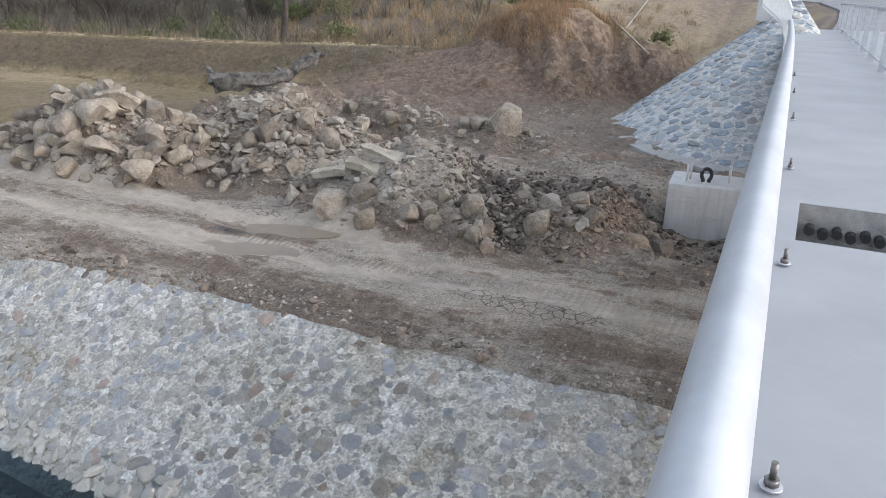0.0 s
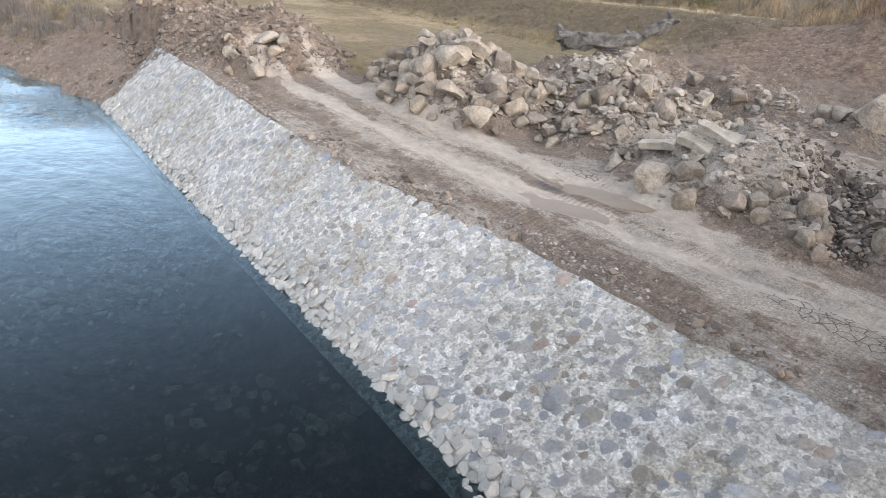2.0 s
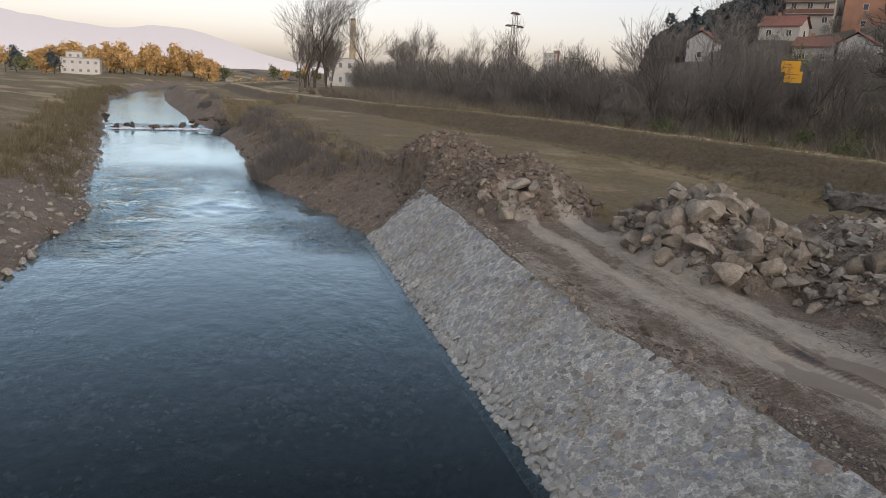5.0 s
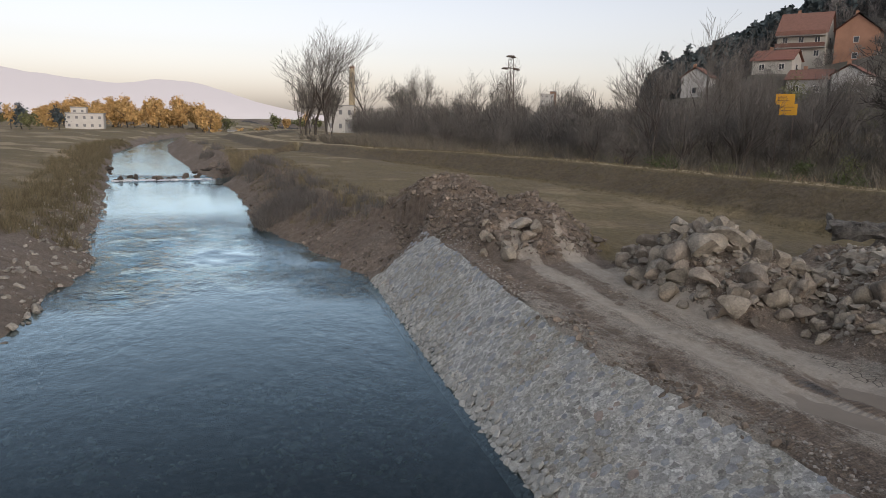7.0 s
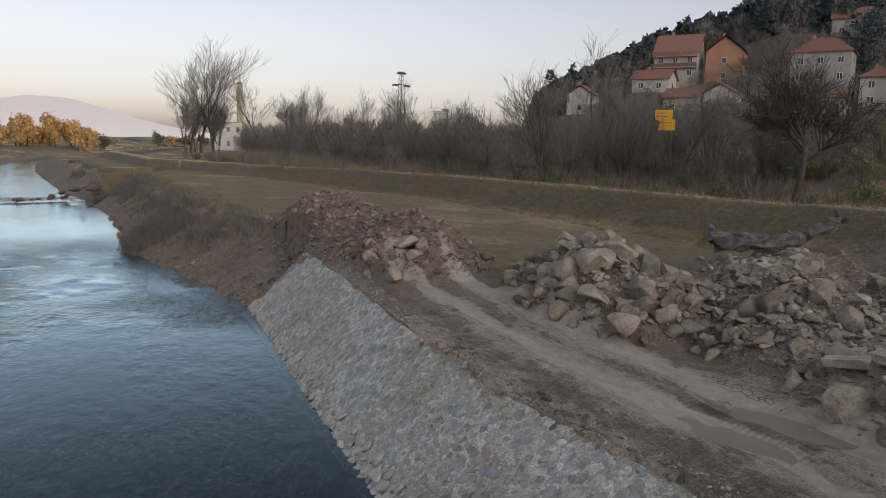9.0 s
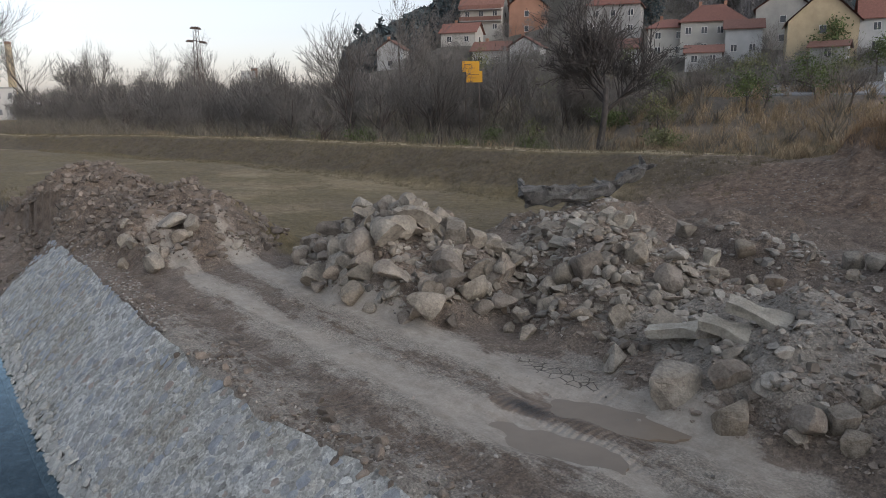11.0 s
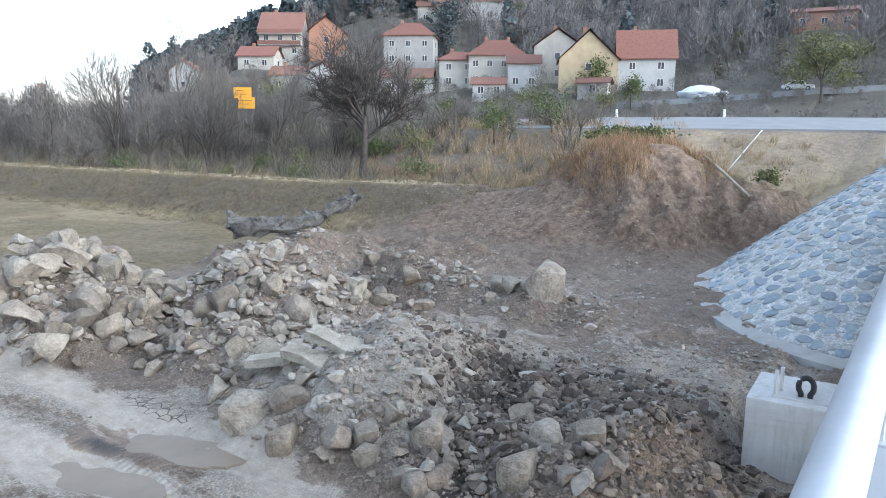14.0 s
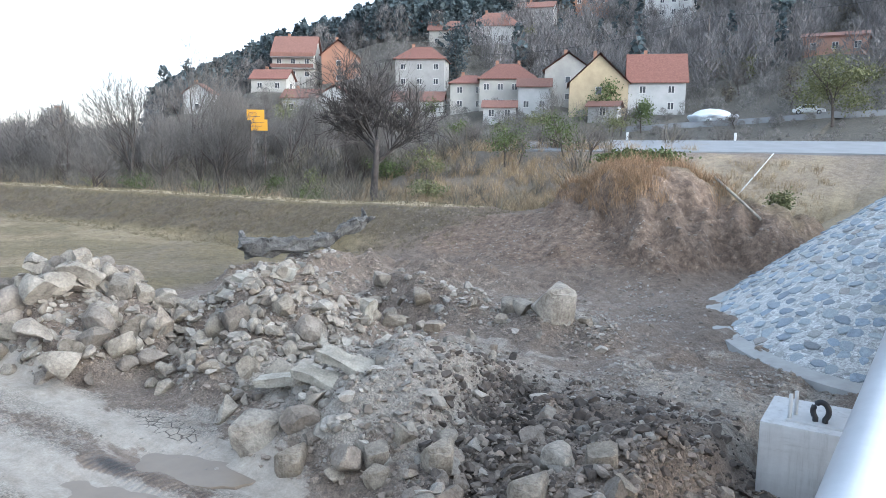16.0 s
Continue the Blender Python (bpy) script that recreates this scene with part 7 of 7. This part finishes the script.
# lifting loop and bars on the block
loop = [(0.95 + 0.13 * math.cos(a), 0.45, 1.80 + 0.24 + 0.17 * math.sin(a)) for a in np.linspace(-0.9, math.pi + 0.9, 15)]
part("lifting_loop", tube_bm([(1.03, 0.45, 1.78)] + loop + [(0.87, 0.45, 1.78)], 0.052, 10), dark_rubber, block)
for bx, by in ((0.45, 0.35), (0.52, 0.6), (1.55, 0.6)):
    part("bar", tube_bm([(bx, by, 1.78), (bx, by, 2.3)], 0.035, 8), concrete, block)
part("cap_plate", box_bm(0.4, 0.25, 1.795, 1.75, 0.95, 1.84, 0.01), concrete, block)

wing = thing("concrete_block", "small pale concrete block with a black lifting loop", "concrete block", (-2.6, 36.4, 7.2), 0)
part("body", box_bm(0, 0, 0, 0.95, 1.2, 0.95, 0.03), concrete, wing)
part("lifting_loop", tube_bm([(0.42 + 0.10 * math.cos(a), 0.3, 1.05 + 0.13 * math.sin(a)) for a in np.linspace(-0.9, math.pi + 0.9, 13)], 0.04, 8), dark_rubber, wing)

board = thing("sign_boards", "backs of two grey-white traffic boards on posts", "sign", (-2.95, 40.6, DECK + 0.2), 0)
for zb in (2.85, 4.0):
    part("board", box_bm(0, -0.03, zb, 2.2, 0.0, zb + 1.08, 0.01), plain("sheet_metal", (0.55, 0.55, 0.52), 0.5, 0.2), board)
for px in (0.45, 1.7):
    part("post", tube_bm([(px, 0.05, 0), (px, 0.05, 5.2)], 0.05, 10), galvanised, board)

# power line over the slope
tube_thing("utility_pole", [(-49.4, 163.3, 24.0), (-49.4, 163.3, 36.0)], 0.16, bark, "dark wooden utility pole on the slope", "pole")
ends = Vector((-49.4, 163.3, 35.6)), Vector((-95, 150, 29.5)), Vector((10, 175, 41))
for e in ends[1:]:
    tube_thing("power_cable", [ends[0].lerp(e, t) - Vector((0, 0, 6.0 * t * (1 - t))) for t in np.linspace(0, 1, 14)], 0.035, dark_rubber, "thin dark overhead cable", "cable", 4, "cables")

# delineators, drain strip, poles
for px, py in ((-27.0, 70.4), (-18.1, 72.9)):
    d_ = thing("marker_post", "white roadside marker post", "post", (px, py, 8.85), 0, group="marker posts")
    part("post", box_bm(-0.1, -0.06, -0.3, 0.1, 0.06, 0.95, 0.03), white_paint, d_)
tube_thing("drain_strip", [(-13.5, 56.6, float(height(-13.5, 56.6)) + 0.03), (-13.2, 60, float(height(-13.2, 60)) + 0.05), (-12.9, 64.0, float(height(-12.9, 64)) + 0.05)], 0.04, concrete, "pale concrete drain strip on the embankment", "drain")
for (ax, ay), (bx, by), r in (((-10.3, 41.3), (-7.7, 39.4), 0.06), ((-10.9, 42.2), (-10.2, 40.9), 0.05)):
    tube_thing("pole", [(ax, ay, float(height(ax, ay)) + 0.12), (bx, by, float(height(bx, by)) + 0.12)], r, slab_mat, "pale wooden pole lying on the earth", "pole", group="poles")

# ---- car, tarpaulin ----
car_paint = plain("car_silver", (0.6, 0.62, 0.64), 0.3, 0.3)
car = thing("car", "parked silver saloon car", "car", (-21.5, 121.9, max(float(height(-21.5, 120.3)), float(height(-21.5, 123.3))) + 0.2), 6)
bm = bmesh.new()
prof = [(-2.1, 0.35), (-2.1, 0.8), (-1.5, 0.9), (-0.9, 1.42), (0.6, 1.45), (1.2, 0.95), (2.05, 0.82), (2.15, 0.35)]
fr = [[bm.verts.new((x, yy, z)) for x, z in prof] for yy in (-0.82, 0.82)]
for k in range(len(prof)):
    j = (k + 1) % len(prof)
    bm.faces.new((fr[0][k], fr[0][j], fr[1][j], fr[1][k]))
bm.faces.new(fr[0][::-1]), bm.faces.new(fr[1])
bmesh.ops.recalc_face_normals(bm, faces=bm.faces[:])
bmesh.ops.bevel(bm, geom=bm.edges[:], offset=0.06, segments=2, affect="EDGES")
part("body", bm, car_paint, car)
part("side_window", box_bm(-0.85, -0.84, 0.95, 0.75, -0.825, 1.33), pane_mat, car)
for wx in (-1.3, 1.35):
    for wy in (-0.84, 0.66):
        wl = part("wheel", tube_bm([(wx, wy, 0.32), (wx, wy + 0.18, 0.32)], 0.32, 16), dark_rubber, car)
        part("rim", tube_bm([(wx, wy - 0.01, 0.32), (wx, wy, 0.32)], 0.19, 14), galvanised, wl)
tv, tf = ICO[3]
tv = tv * [3.6, 2.0, 1.15] + 0.7 * np.array([[noise.noise(Vector(p) * 2.2), noise.noise(Vector(p) * 2.4 + Vector((7, 0, 0))), noise.noise(Vector(p) * 2.1 + Vector((0, 7, 0)))] for p in tv])
tp = tagged(new("tarpaulin", mesh_of("tarpaulin", tv, tf, plain("plastic_sheet", (0.62, 0.65, 0.68), 0.4), True)), "pale plastic sheeting over a stack", "tarpaulin")
tp.matrix_basis = pose(-34.8, 121.2, float(height(-34.8, 121.2)) + 0.9, 0, 0, 12)


# ---- facing stones, last ----
def dome(seed):
    """A low, uneven stone face: 38 triangles."""
    g = np.random.default_rng(seed)
    n = 8
    a = np.arange(n) * 2 * math.pi / n + g.uniform(-0.2, 0.2, n)
    r = g.uniform(0.75, 1.2, n)
    st = g.uniform(0.75, 1.3)
    ring = lambda k, z: np.stack([r * k * np.cos(a) * st, r * k * np.sin(a) / st, z + g.uniform(-0.05, 0.05, n)], 1)
    v = np.concatenate([ring(1.0, -0.35), ring(0.93, 0.10), ring(0.62, 0.24)])
    k = np.arange(n)
    f = [[int(i), int((i + 1) % n), int(n + (i + 1) % n), int(n + i)] for i in k] + [[int(n + i), int(n + (i + 1) % n), int(2 * n + (i + 1) % n), int(2 * n + i)] for i in k]
    f += [[2 * n, int(2 * n + i), int(2 * n + i + 1)] for i in range(1, n - 1)]
    tri = []
    for q in f:
        tri += [q] if len(q) == 3 else [[q[0], q[1], q[2]], [q[0], q[2], q[3]]]
    return v, np.array(tri)


toe_stone = speckled("toe_stone", (0.295, 0.292, 0.275), (0.51, 0.505, 0.48), 7.0, 0.9, 0.6, 0.03, hues=[(0.0, (0.62, 0.62, 0.6)), (0.3, (1.0, 0.99, 0.96)), (0.6, (0.8, 0.79, 0.76)), (0.85, (1.12, 1.1, 1.06)), (1.0, (0.92, 0.89, 0.85))])
DOMES = [dome(700 + k) for k in range(12)]


def set_stones(parent, spots_, mat, name, near, label):
    """Stones on a facing: the near ones singly, the rest as one mesh."""
    meshes = [mesh_of(name, v, f, mat) for v, f in DOMES]
    vs, fs, base, count = [], [], 0, 0
    for k, (p, n, size, spin, deep) in enumerate(spots_):
        q = n.to_track_quat("Z", "Y").to_matrix().to_4x4()
        m = Matrix.Translation(p) @ q @ Matrix.Rotation(spin, 4, "Z") @ Matrix.Diagonal((size, size, size * deep, 1))
        kind = k % len(DOMES)
        if count < 300 and near(p):
            ob = new(name, meshes[kind])
            ob.parent, ob.matrix_basis = parent, m
            count += 1
        else:
            v, f = DOMES[kind]
            mm = np.array(m)
            vs.append(v @ mm[:3, :3].T + mm[:3, 3])
            fs.append(f + base)
            base += len(v)
    ob = new(name + "s", mesh_of(name + "s", np.concatenate(vs), np.concatenate(fs), mat))
    ob.parent = parent
    tagged(ob, label, kind="stuff")


g7 = np.random.default_rng(91)
where = []
for x in np.arange(-33.2, 4.0, 0.27):
    for t in np.arange(0.10, 0.985, 0.066):
        if g7.random() < 0.10:
            continue
        xx, tt = x + g7.uniform(-0.11, 0.11), t + g7.uniform(-0.026, 0.026)
        rel = 0.05 + 0.03 * float(fbm(np.array([xx]), np.array([tt * 4]), 0.5, 4, 93)[0]) + 0.035 * float(fbm(np.array([xx]), np.array([tt * 4]), 2.5, 3, 94)[0])
        p, n = slope_point(xx, tt, rel + g7.uniform(-0.014, 0.010) + 0)
        n = (n + Vector(g7.normal(size=3) * 0.04)).normalized()
        where.append((p, n, 0.055 + 0.12 * g7.random() ** 1.3, g7.uniform(0, 6.3), g7.uniform(0.12, 0.35)))
set_stones(revetment, where, facing_stone, "stone", lambda p: -8.6 < p.x < -3.6 and p.y < 9.2, "grey stones set in the mortar of the slope")
where = []
for x in np.arange(-33.0, 4.0, 0.23):
    for t in (0.0, 0.04, 0.08, 0.115, 0.15):
        if t > 0.1 and g7.random() < 0.5:
            continue
        p, n = slope_point(x + g7.uniform(-0.1, 0.1), t + g7.uniform(-0.016, 0.016), 0.07 + g7.uniform(-0.02, 0.05))
        where.append((p, (n + Vector(g7.normal(size=3) * 0.2)).normalized(), g7.uniform(0.09, 0.165), g7.uniform(0, 6.3), g7.uniform(0.6, 1.1)))
set_stones(revetment, where, toe_stone, "toe_stone", lambda p: -10.5 < p.x < -2.5, "loose pale rounded stones along the waterline")
where = []
for t in np.arange(0.03, 0.855, 0.037):
    n_a = int(7 + 38 * t)
    for k in range(n_a):
        a = radians(152 + 156 * (k + g7.uniform(-0.3, 0.3)) / n_a)
        p, n = cone_point(a, t + g7.uniform(-0.010, 0.010), g7.uniform(-0.01, 0.025))
        where.append((p, (n + Vector(g7.normal(size=3) * 0.08)).normalized(), g7.uniform(0.15, 0.255), g7.uniform(0, 6.3), g7.uniform(0.28, 0.5)))
set_stones(stone_cone, where, cone_stone, "stone", lambda p: p.z < 4.2 and p.x < -2.5, "rounded grey river stones in mortar")
